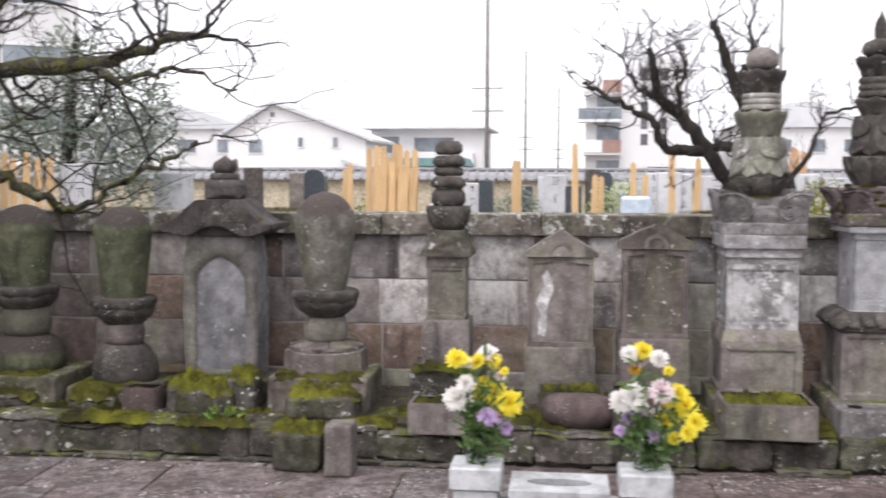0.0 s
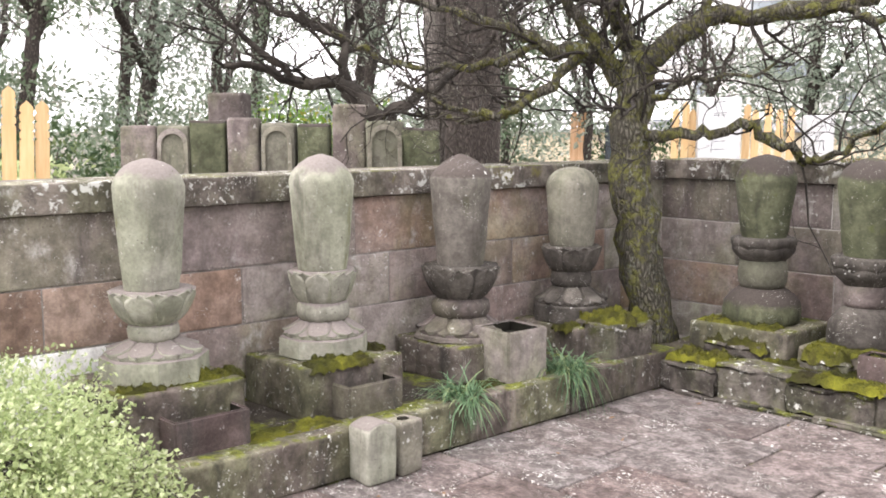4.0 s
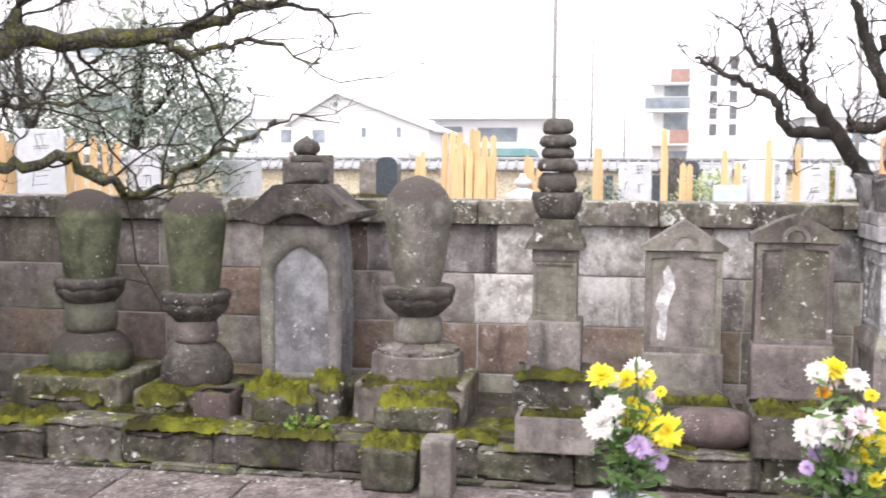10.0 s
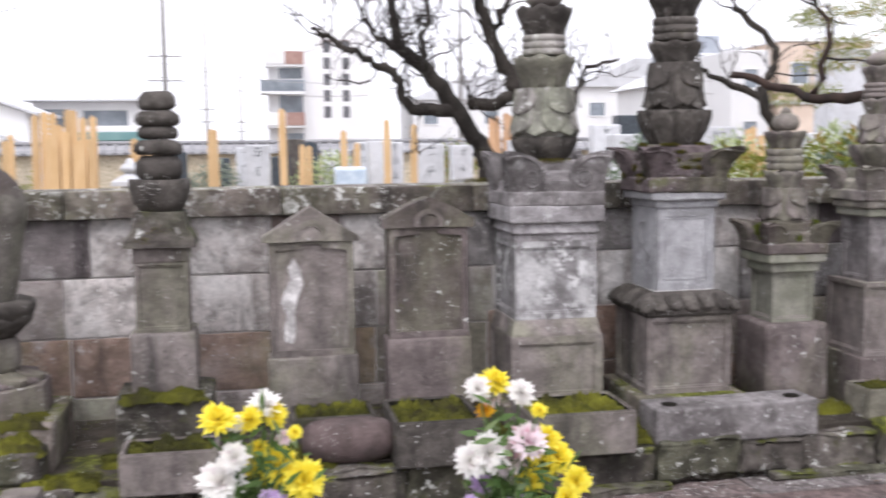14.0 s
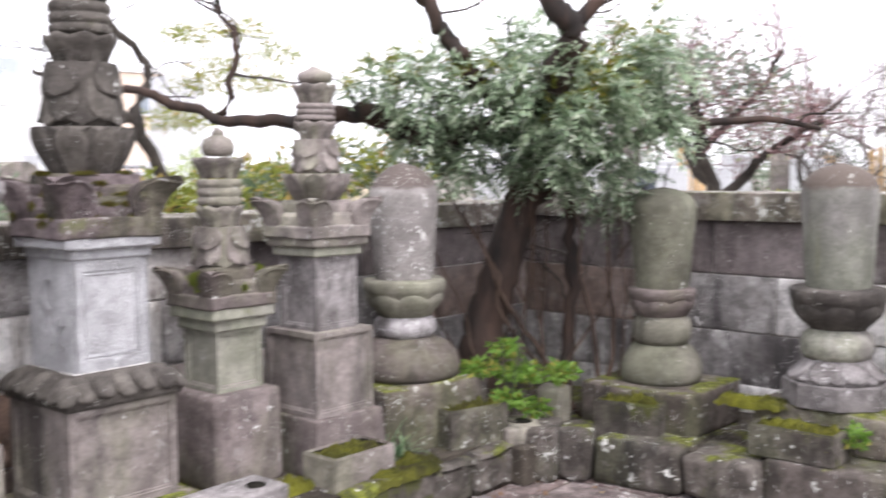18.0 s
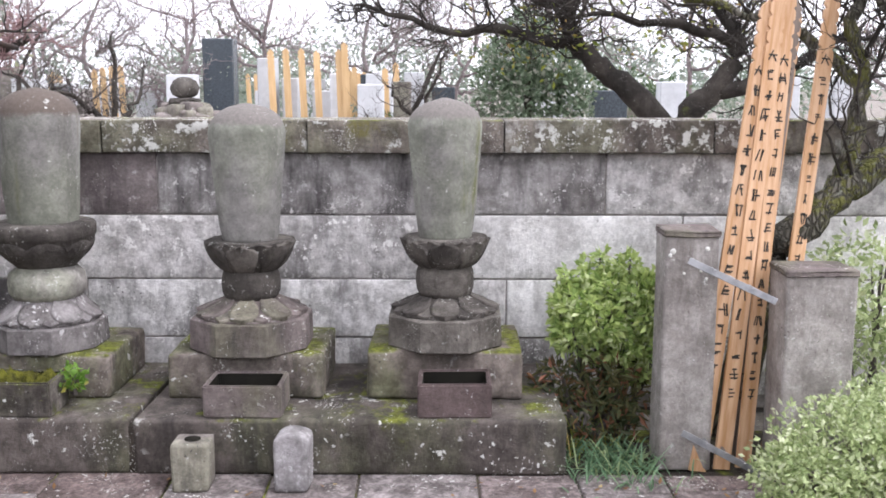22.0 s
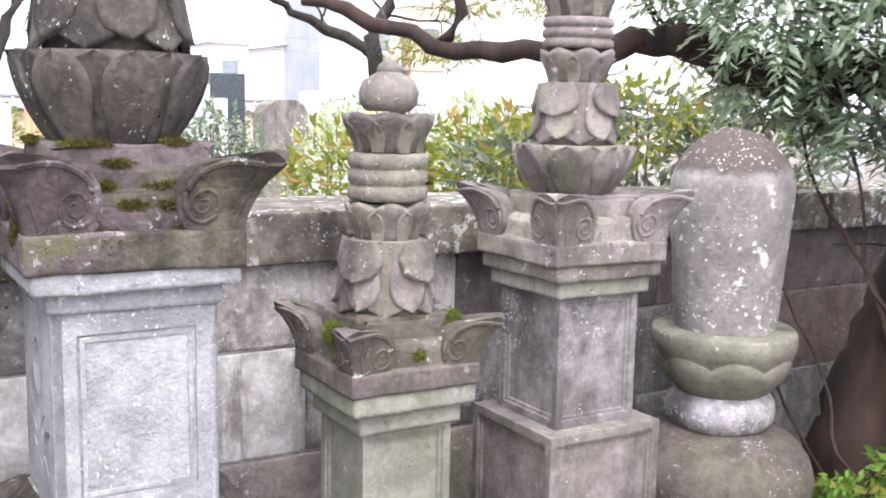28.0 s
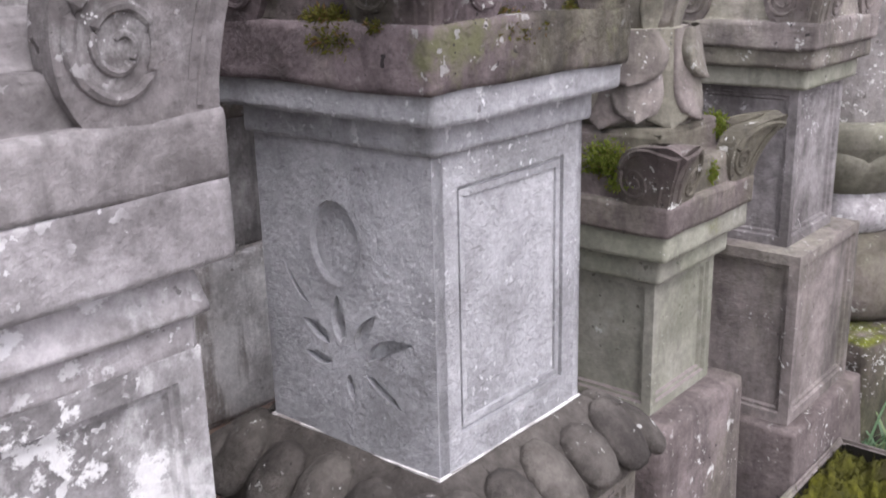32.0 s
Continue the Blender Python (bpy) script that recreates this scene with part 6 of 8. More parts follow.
# thick moss on the kerb and the bed of the north row
rnd = random.Random(88)
for i in range(26):
    px = -3.35 + 6.6 * (i + rnd.uniform(.1, .9)) / 26
    front = i % 9 == 0
    py = kerb_y(px) + (rnd.uniform(.06, .12) if front else rnd.uniform(.2, .34))
    if 1.3 < px < 2.5 and not front:
        continue
    tagged(part("moss_cushion", moss_pad(rnd.uniform(.16, .34), rnd.uniform(.10, .18), rnd.uniform(.02, .045), 141 + i, 22), M_MOSS, None, at=pose(px, py, .198, 0, 0, rnd.uniform(-12, 12))), "uneven cushion of moss on the kerb and bed", "moss", "moss cushions")
for i, (px, py, z, sx, sy, rz) in enumerate(((-3.16, 5.34, .362, .5, .16, 0), (-2.52, 5.34, .308, .4, .14, 0), (-1.30, 5.36, .40, .5, .16, 0), (-1.95, 5.48, .33, .5, .10, 0), (-3.78, 1.92, .457, .18, .12, 80), (-3.80, 2.28, .457, .2, .10, 95), (-3.74, 2.86, .430, .34, .13, 88), (-3.93, 3.14, .430, .3, .08, 10),
                                             (-3.80, 4.62, .365, .3, .12, 90), (-3.58, 3.62, .208, .3, .12, 90), (-3.60, 2.50, .205, .5, .14, 90), (-.60, 5.44, .45, .34, .08, 0), (4.30, 4.40, .40, .12, .3, 0))):
    tagged(part("moss_cushion", moss_pad(sx, sy, .035, 191 + i, 22), M_MOSS, None, at=pose(px, py, z, 0, 0, rz)), "thin mat of green moss on a pedestal", "moss", "moss cushions")

# ---- trees and plants ----
M_BARK = stone("dark_plum_bark", (0.030, 0.026, 0.023), (0.072, 0.062, 0.053), dark=(0.016, 0.014, 0.012), stain=0.4, lichen=0.15, moss=0.2, mossc=(0.08, 0.085, 0.028), bumps=1.2, bloom=0.15)
M_BARKM = bark("mossy_plum_bark", (0.086, 0.079, 0.064), (0.170, 0.158, 0.130), .80, (0.125, 0.125, 0.042))
M_BARKG = bark("grey_trunk_bark", (0.15, 0.132, 0.12), (0.25, 0.225, 0.205), .1)
M_BARKD = bark("dark_brown_trunk_bark", (0.085, 0.071, 0.064), (0.125, 0.106, 0.096), .12)
M_BARKR = stone("reddish_bark", (0.045, 0.030, 0.024), (0.10, 0.068, 0.052), dark=(0.03, 0.02, 0.016), stain=0.4, lichen=0.1, bumps=1.2)
M_TWIG = plain("grey_twig", (0.06, 0.05, 0.045), (0.11, 0.095, 0.085), 12, .9)
# paler than the near twigs: distance haze put into the colour
M_TWIGF = plain("hazed_far_twig", (0.19, 0.155, 0.155), (0.28, 0.235, 0.235), 12, .9)
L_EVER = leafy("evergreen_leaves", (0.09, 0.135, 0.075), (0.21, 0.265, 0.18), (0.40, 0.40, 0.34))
# lightest tone paints the sky's sheen on the leaves
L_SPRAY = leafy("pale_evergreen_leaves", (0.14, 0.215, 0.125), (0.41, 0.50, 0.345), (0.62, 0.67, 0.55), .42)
L_YELL = leafy("yellow_green_leaves", (0.15, 0.19, 0.03), (0.26, 0.28, 0.05), (0.36, 0.25, 0.08))
L_AZAL = leafy("azalea_leaves", (0.24, 0.31, 0.13), (0.52, 0.59, 0.32), (0.66, 0.70, 0.48))
L_BUSH = leafy("sunlit_azalea_leaves", (0.19, 0.29, 0.075), (0.56, 0.66, 0.25), (0.68, 0.74, 0.42))
L_UNDER = leafy("dry_undergrowth_leaves", (0.05, 0.07, 0.03), (0.13, 0.12, 0.05), (0.30, 0.13, 0.08))
L_PINK = leafy("pink_grey_buds", (0.30, 0.20, 0.20), (0.46, 0.34, 0.33), (0.34, 0.36, 0.22))
L_DARK = leafy("dark_shrub_leaves", (0.035, 0.065, 0.03), (0.08, 0.125, 0.05), (0.14, 0.18, 0.07))
L_FERN = leafy("bright_nandina_leaves", (0.11, 0.23, 0.03), (0.20, 0.34, 0.06), (0.30, 0.28, 0.06))
L_GRASS = leafy("blue_green_grass", (0.07, 0.14, 0.07), (0.19, 0.30, 0.17), (0.30, 0.36, 0.18))
# greyed, lightened green with the haze of distance in the colour
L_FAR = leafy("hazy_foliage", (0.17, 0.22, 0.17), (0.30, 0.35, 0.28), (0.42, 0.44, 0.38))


def curve(pts, rnd, crook, fine=4):
    """Smooths a line of points and makes it crooked."""
    P = [Vector(p) for p in pts]
    out = []
    for i in range(len(P) - 1):
        a, b, c, d = P[max(0, i - 1)], P[i], P[i + 1], P[min(len(P) - 1, i + 2)]
        for k in range(fine):
            u = k / fine
            q = 0.5 * ((2 * b) + (c - a) * u + (2 * a - 5 * b + 4 * c - d) * u * u + (3 * b - a - 3 * c + d) * u ** 3)
            if out:
                q = q + Vector((rnd.uniform(-1, 1), rnd.uniform(-1, 1), rnd.uniform(-1, 1))) * crook
            out.append(q)
    out.append(P[-1])
    return out


def sprout(V, F, rnd, line, count, length, r, depth, up=0.3, sides=5, start=0.15, bend=.55, sag=0.0):
    """Crooked twigs off a limb, twigs off those, and so on."""
    n = len(line)
    for _ in range(count):
        i = min(n - 2, int(n * rnd.uniform(start, 1)))
        p = line[i].lerp(line[i + 1], rnd.random())
        d = (line[i + 1] - line[i]).normalized()
        d = (d * .6 + Vector((rnd.uniform(-1, 1), rnd.uniform(-1, 1), rnd.uniform(-.8, 1) + up))).normalized()
        L = length * rnd.uniform(.45, 1.15)
        steps = 6
        pts = [p]
        for k in range(steps):
            d = (d + Vector((rnd.uniform(-1, 1), rnd.uniform(-1, 1), rnd.uniform(-.8, 1) + up * .4 - sag)) * bend).normalized()
            pts.append(pts[-1] + d * L / steps)
        tube(V, F, pts, r, r * .45, sides)
        if depth > 1:
            sprout(V, F, rnd, pts, max(2, count // 4 if count > 12 else 3), length * .55, r * .5, depth - 1, up, max(3, sides - 1), .3, bend, sag)


def bare_tree(label, limbs, seed, mat, twig_mat, count=14, length=.7, tr=.012, depth=3, up=.25, crook=.02, name="bare_tree", category="bare tree", sides=9, twig_from=0, rough=0.1, moss_leaf=None, sag=0.0):
    """limbs: (points, r0, r1). The first is the trunk."""
    rnd = random.Random(seed)
    foot = limbs[0][0][0]
    t = thing(name, pose(*foot), label, category, "trees")
    V, F, TV, TF = [], [], [], []
    off = Vector(foot)
    for k, (pts, r0, r1) in enumerate(limbs):
        line = curve([Vector(p) - off for p in pts], rnd, crook if k else crook * .6, 5)
        tube(V, F, line, r0, r1, sides)
        if k >= twig_from:
            sprout(TV, TF, rnd, line, count, length, min(tr, r1 * .8), depth, up, 5, .1 if k else .5, sag=sag)
    me = raw_mesh("trunk", V, F, mat, True)
    bm = bmesh.new()
    bm.from_mesh(me)
    for v in bm.verts:
        v.co += noise.noise_vector(v.co * 9) * rough * .12 + noise.noise_vector(v.co * 23) * rough * .05
    bm.to_mesh(me)
    bm.free()
    o = new("trunk", me)
    o.parent = t
    tw = new("twig_mass", raw_mesh("twig_mass", TV, TF, twig_mat, True))
    tw.parent = t
    tagged(tw, kind="stuff")
    return t


def leaf_cloud(blobs, n, size, seed, slim=.4, shell=.55, droop=0.0):
    """Vertices and faces of n leaves scattered through ellipsoids (x, y, z, rx, ry, rz)."""
    rng = np.random.default_rng(seed)
    B = np.array(blobs, float)
    vol = B[:, 3] * B[:, 4] * B[:, 5]
    pick = rng.choice(len(B), n, p=vol ** .7 / (vol ** .7).sum())
    d = rng.normal(size=(n, 3))
    d /= np.linalg.norm(d, axis=1)[:, None]
    rad = shell + (1 - shell) * rng.random(n) ** .7
    rad *= 1 + .22 * np.sin(d[:, 0] * 7 + pick) * np.cos(d[:, 2] * 6 + pick * 2)
    c = B[pick, :3] + d * B[pick, 3:] * rad[:, None]
    f = d * .7 + rng.normal(size=(n, 3)) * .8
    f[:, 2] -= droop
    f /= np.linalg.norm(f, axis=1)[:, None]
    s = np.cross(f, rng.normal(size=(n, 3)))
    s /= np.linalg.norm(s, axis=1)[:, None]
    L = size * (.6 + .8 * rng.random(n))[:, None]
    w = L * slim * .5
    nrm = np.cross(f, s) * L * .12
    v = np.stack([c, c + f * L * .5 + s * w + nrm, c + f * L, c + f * L * .5 - s * w + nrm], 1).reshape(-1, 3)
    fc = np.arange(n * 4).reshape(-1, 4)
    return v, fc


def sprays(blobs, n, length, seed, leaflets=22, slim=.3, droop=.5):
    """Feathery sprays: narrow leaflets in pairs along drooping stalks, through ellipsoids."""
    rng = np.random.default_rng(seed)
    B = np.array(blobs, float)
    vol = B[:, 3] * B[:, 4] * B[:, 5]
    pick = rng.choice(len(B), n, p=vol ** .7 / (vol ** .7).sum())
    d = rng.normal(size=(n, 3))
    d /= np.linalg.norm(d, axis=1)[:, None]
    c = B[pick, :3] + d * B[pick, 3:] * (rng.random(n) ** .5)[:, None]
    ax = d * np.array([1, 1, .5]) + rng.normal(size=(n, 3)) * .4
    ax[:, 2] -= droop
    ax /= np.linalg.norm(ax, axis=1)[:, None]
    up = np.array([0, 0, 1.0]) + rng.normal(size=(n, 3)) * .25
    sd = np.cross(ax, up)
    sd /= np.linalg.norm(sd, axis=1)[:, None]
    L = length * (.7 + .6 * rng.random(n))
    u = np.linspace(.1, 1, leaflets // 2)
    out = []
    for sign in (-1, 1):
        for k in u:
            o = c + ax * (L * k)[:, None] - np.array([0, 0, 1]) * (L * .25 * k * k)[:, None]
            f = ax * .6 + sd * sign * .75 + rng.normal(size=(n, 3)) * .25
            f[:, 2] -= .15
            f /= np.linalg.norm(f, axis=1)[:, None]
            ln = (L * .42 * (1.1 - .5 * k))[:, None]
            w = np.cross(f, up)
            w /= np.linalg.norm(w, axis=1)[:, None]
            w = w * ln * slim * .5
            out.append(np.stack([o, o + f * ln * .45 + w, o + f * ln, o + f * ln * .45 - w], 1))
    v = np.concatenate(out).reshape(-1, 3)
    return v, np.arange(len(v)).reshape(-1, 4)


def spray_crown(t, name, mat, *args, **kw):
    v, f = sprays(*args, **kw)
    me = bpy.data.meshes.new(name)
    me.from_pydata(v.tolist(), [], f.tolist())
    me.materials.append(mat)
    o = new(name, me)
    o.parent = t
    return tagged(o, kind="stuff")


def crown(t, blobs, n, size, seed, mat, slim=.4, shell=.55, name="crown", droop=0.0):
    v, f = leaf_cloud(blobs, n, size, seed, slim, shell, droop)
    me = bpy.data.meshes.new(name)
    me.from_pydata(v.tolist(), [], f.tolist())
    me.materials.append(mat)
    o = new(name, me)
    o.parent = t
    return o


def shrub(at, label, blobs, n, size, seed, mat, slim=.45, name="shrub", stems=5, category="shrub", group="shrubs"):
    t = thing(name, at, label, category, group)
    crown(t, blobs, n, size, seed, mat, slim, .5, "foliage")
    rnd = random.Random(seed)
    V, F = [], []
    for _ in range(stems):
        b = rnd.choice(blobs)
        tube(V, F, [(b[0] * .3 + rnd.uniform(-.05, .05), b[1] * .3 + rnd.uniform(-.05, .05), 0), (b[0] * .7, b[1] * .7, b[2] * .6), (b[0] + rnd.uniform(-.1, .1), b[1], b[2] + b[5] * .5)], .012, .005, 5)
    o = new("stem_mass", raw_mesh("stem_mass", V, F, M_TWIG))
    o.parent = t
    tagged(o, kind="stuff")
    return t


def tuft(at, label, n, length, seed, mat, name="grass_tuft", spread=.06, fall=.75):
    rnd = random.Random(seed)
    V, F = [], []
    for _ in range(n):
        a = rnd.uniform(0, 2 * math.pi)
        o = Vector((rnd.gauss(0, spread * .5), rnd.gauss(0, spread * .5), 0))
        d = Vector((math.cos(a), math.sin(a), 0))
        L = length * rnd.uniform(.6, 1.1)
        w = Vector((-d.y, d.x, 0)) * .0035
        h = rnd.uniform(.25, .95)
        drop = fall * rnd.uniform(.35, 1.0)
        line = [o + d * (L * u * (1.0 - .25 * h)) + Vector((0, 0, L * (h * 1.5 * u - drop * u * u * 1.3))) for u in (0, .3, .6, .85, 1)]
        k = len(V)
        for q, f in zip(line, (.8, 1, .85, .5, .08)):
            V += [tuple(q - w * f), tuple(q + w * f)]
        F += [(k + 2 * q, k + 2 * q + 1, k + 2 * q + 3, k + 2 * q + 2) for q in range(4)]
    ob = new(name, raw_mesh(name, V, F, mat))
    ob.matrix_basis = at
    return tagged(ob, label, "grass", "grass tufts")


# plum tree in the north-west corner
bare_tree("gnarled plum tree with a mossy trunk and bare crooked branches", (
    ([(-3.70, 5.27, .15), (-3.78, 5.20, .72), (-3.86, 5.18, 1.26), (-3.88, 5.22, 1.66), (-3.87, 5.28, 1.95)], .135, .11),
    ([(-3.87, 5.26, 1.86), (-3.63, 5.52, 2.12), (-3.27, 5.71, 2.17), (-2.89, 5.84, 2.20), (-2.55, 5.98, 2.30), (-2.2, 6.1, 2.42)], .075, .02),
    ([(-3.74, 5.17, 1.45), (-3.48, 5.38, 1.47), (-3.25, 5.55, 1.50), (-3.06, 5.70, 1.34), (-2.95, 5.72, 1.31), (-2.78, 5.70, 1.36), (-2.62, 5.70, 1.45), (-2.35, 5.78, 1.60), (-2.17, 5.85, 1.72)], .035, .010),
    ([(-3.88, 5.22, 1.74), (-4.1, 5.04, 1.96), (-4.31, 4.82, 2.0), (-4.51, 4.64, 2.16), (-4.94, 4.21, 2.3)], .06, .015),
    ([(-4.1, 5.04, 1.95), (-4.29, 4.8, 1.72), (-4.63, 4.72, 1.56), (-5.09, 4.53, 1.59)], .04, .012),
    ([(-3.87, 5.28, 1.90), (-3.98, 5.2, 2.16), (-4.04, 5.17, 2.5), (-4.2, 5.1, 2.8)], .075, .03),
    ([(-3.63, 5.52, 2.12), (-3.5, 5.6, 2.4), (-3.2, 5.6, 2.6)], .04, .012),
    ([(-4.04, 5.17, 2.4), (-4.4, 4.9, 2.5), (-4.9, 4.6, 2.5), (-5.2, 4.3, 2.35)], .035, .01),
    ([(-2.89, 5.84, 2.20), (-2.6, 5.75, 2.10), (-2.3, 5.8, 2.15), (-1.95, 5.9, 2.05)], .022, .007),
    ([(-3.9, 5.2, 1.8), (-4.05, 4.9, 2.15), (-4.0, 4.5, 2.4), (-4.1, 4.0, 2.5)], .045, .012),
    ([(-4.31, 4.82, 2.0), (-4.5, 4.5, 1.85), (-4.75, 4.1, 1.9), (-4.9, 3.7, 2.05)], .03, .01),
    ([(-3.84, 5.22, 1.60), (-3.6, 5.30, 1.75), (-3.4, 5.45, 1.78), (-3.1, 5.6, 1.9)], .03, .009),
    ([(-3.98, 5.2, 2.1), (-4.25, 5.35, 2.3), (-4.6, 5.3, 2.35), (-4.95, 5.45, 2.5)], .040, .012),
    ([(-4.04, 5.17, 2.3), (-3.85, 4.95, 2.5), (-3.6, 4.8, 2.55), (-3.35, 4.75, 2.7)], .038, .012),
    ([(-4.29, 4.8, 1.72), (-4.35, 4.5, 1.58), (-4.55, 4.25, 1.62), (-4.6, 3.95, 1.75)], .026, .009),
), 21, M_BARKM, M_BARK, 13, .70, .0155, 3, .06, .03, "plum_tree", "plum tree", sides=16, rough=.2, sag=.08)
# plum trees beyond the north wall
bare_tree("dark leaning plum tree with bare crooked branches behind the wall", (
    ([(1.36, 7.62, 0), (1.34, 7.62, 1.0), (1.29, 7.6, 1.28), (1.24, 7.6, 1.46), (1.09, 7.6, 1.69), (.89, 7.6, 1.95), (.72, 7.6, 2.09), (.68, 7.62, 2.25), (.64, 7.64, 2.47)], .085, .026),
    ([(1.09, 7.6, 1.69), (.92, 7.58, 1.71), (.75, 7.56, 1.73), (.67, 7.55, 1.92), (.50, 7.52, 2.02), (.30, 7.5, 2.13), (.15, 7.5, 2.2)], .045, .012),
    ([(.89, 7.6, 1.95), (.86, 7.66, 2.15), (.90, 7.7, 2.35)], .030, .010),
    ([(.72, 7.6, 2.09), (.55, 7.65, 2.2), (.42, 7.7, 2.42)], .026, .008),
), 33, M_BARK, M_BARK, 15, .46, .0075, 3, .3, .02, "plum_tree", "plum tree")
bare_tree("dark plum tree behind the stupa towers", (
    ([(1.62, 7.22, 0), (1.60, 7.22, 1.2), (1.50, 7.2, 1.62), (1.37, 7.2, 1.80), (1.32, 7.2, 1.92), (1.20, 7.2, 2.17), (1.11, 7.2, 2.40), (1.04, 7.2, 2.6)], .075, .024),
    ([(1.37, 7.2, 1.80), (1.24, 7.2, 1.73), (1.11, 7.2, 1.72), (1.08, 7.2, 1.74)], .042, .030),
    ([(1.20, 7.2, 2.17), (1.32, 7.25, 2.35), (1.30, 7.25, 2.6)], .030, .010),
    ([(1.55, 7.22, 1.45), (1.75, 7.25, 1.75), (1.85, 7.3, 1.95), (2.05, 7.3, 2.02)], .022, .007),
), 35, M_BARK, M_BARK, 10, .38, .0075, 3, .3, .02, "plum_tree", "plum tree")
# evergreen in the north-east corner
M_BARKE = plain("dark_reddish_bark", (0.014, 0.011, 0.010), (0.060, 0.036, 0.027), 9, .9, bumps=.5, stretch=(1, 1, .3))
ev = bare_tree("evergreen tree with a reddish trunk and drooping narrow leaves", (
    ([(3.93, 5.77, .15), (3.95, 5.75, .5), (4.0, 5.70, .78), (4.05, 5.65, 1.03), (4.10, 5.58, 1.3), (4.10, 5.48, 1.62), (3.90, 5.22, 1.90), (3.84, 5.08, 2.11), (3.77, 5.13, 2.22), (3.73, 5.17, 2.5)], .125, .05),
    ([(4.12, 5.52, 1.62), (4.02, 5.62, 1.68), (3.81, 5.80, 1.65), (3.66, 5.98, 1.68), (3.57, 6.05, 1.75), (3.48, 6.08, 1.78), (3.37, 6.22, 1.74), (3.17, 6.38, 1.72), (2.93, 6.57, 1.75), (2.6, 6.86, 1.88)], .085, .02),
    ([(4.27, 5.43, .15), (4.29, 5.41, .5), (4.30, 5.40, .85), (4.29, 5.41, 1.2), (4.30, 5.38, 1.6), (4.25, 5.40, 1.85)], .040, .026),
    ([(2.94, 6.56, 1.75), (3.03, 6.52, 2.05), (2.96, 6.6, 2.3)], .022, .01),
    ([(4.10, 5.56, 1.3), (4.5, 5.2, 1.62), (4.9, 4.9, 1.72), (5.3, 4.5, 1.68)], .045, .012),
    ([(3.98, 5.5, 1.7), (3.85, 5.7, 1.95), (3.79, 5.76, 2.08), (3.73, 5.82, 2.19), (3.66, 5.89, 2.37), (3.5, 6.05, 2.42), (3.36, 6.19, 2.42), (3.24, 6.31, 2.52), (3.1, 6.4, 2.66)], .055, .025),
    ([(3.66, 5.89, 2.37), (3.72, 5.83, 2.49), (3.7, 5.85, 2.7)], .04, .02),
    ([(3.84, 5.08, 2.12), (3.92, 4.98, 2.27), (4.05, 4.85, 2.4), (4.3, 4.7, 2.5)], .04, .015),
), 44, M_BARKE, M_BARK, 7, .45, .008, 2, .1, .02, "evergreen_tree", "evergreen tree")
off = Vector((3.93, 5.77, .15))
blobs = [(x - off.x, 9.5 - x + d - off.y, z - off.z, r, r, r * .55) for x, z, r, d in (
    (3.50, 1.90, .17, .0), (3.72, 1.97, .20, .1), (3.62, 1.80, .17, -.1), (3.85, 1.92, .20, -.15), (3.84, 1.72, .18, .1), (4.00, 1.70, .20, -.1), (4.00, 2.03, .20, .1), (4.20, 1.94, .22, -.05),
    (4.20, 1.70, .20, .1), (4.38, 1.97, .20, .1), (4.38, 1.72, .20, -.1), (4.52, 2.03, .18, .0), (4.52, 2.15, .15, .15), (4.52, 1.80, .17, .1), (4.04, 1.50, .16, .0), (4.23, 1.47, .17, -.1), (3.88, 1.54, .14, .1),
    (4.30, 1.33, .10, -.05), (3.70, 1.62, .14, .1), (4.15, 2.15, .18, .2), (3.86, 1.72, .17, -.45), (3.80, 1.88, .17, -.5), (4.05, 1.85, .18, -.4), (3.95, 1.60, .13, -.3), (3.80, 2.0, .15, -.5), (3.98, 1.45, .10, -.2))]
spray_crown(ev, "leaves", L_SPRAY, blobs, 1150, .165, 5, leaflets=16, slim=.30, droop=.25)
# lower sprays in a darker green, the crown's shade put into their colour
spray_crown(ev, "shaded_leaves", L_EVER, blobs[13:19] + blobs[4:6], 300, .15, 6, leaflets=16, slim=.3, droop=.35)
spray_crown(ev, "young_leaves", L_YELL, [(x, y, z + .06, a * .9, b * .9, c * .8) for x, y, z, a, b, c in (blobs[0], blobs[1], blobs[3], blobs[7], blobs[12], blobs[20], blobs[22], blobs[9])], 240, .10, 7, droop=.1)
rnd = random.Random(9)
for k in range(17):
    bx = rnd.uniform(3.86, 4.55)
    by = 9.66 - bx + rnd.uniform(-.14, .06)
    pts = [Vector((bx - off.x, by - 0.05 - off.y, 0.05))]
    drift = Vector((rnd.uniform(-.05, .05), rnd.uniform(-.04, .04), 0)) if k % 4 else Vector((.09, -.08, 0)) * rnd.choice((-1, 1))
    for j in range(7):
        pts.append(pts[-1] + drift * rnd.uniform(.2, 1.2) + Vector((rnd.uniform(-.03, .03), rnd.uniform(-.03, .03), rnd.uniform(.15, .22))))
    V, F = [], []
    tube(V, F, curve(pts, rnd, .006, 3), rnd.choice((.005, .006, .008, .011, .016)), .004, 7)
    o = new("hanging_stem", raw_mesh("hanging_stem", V, F, M_BARKR, True))
    o.parent = ev
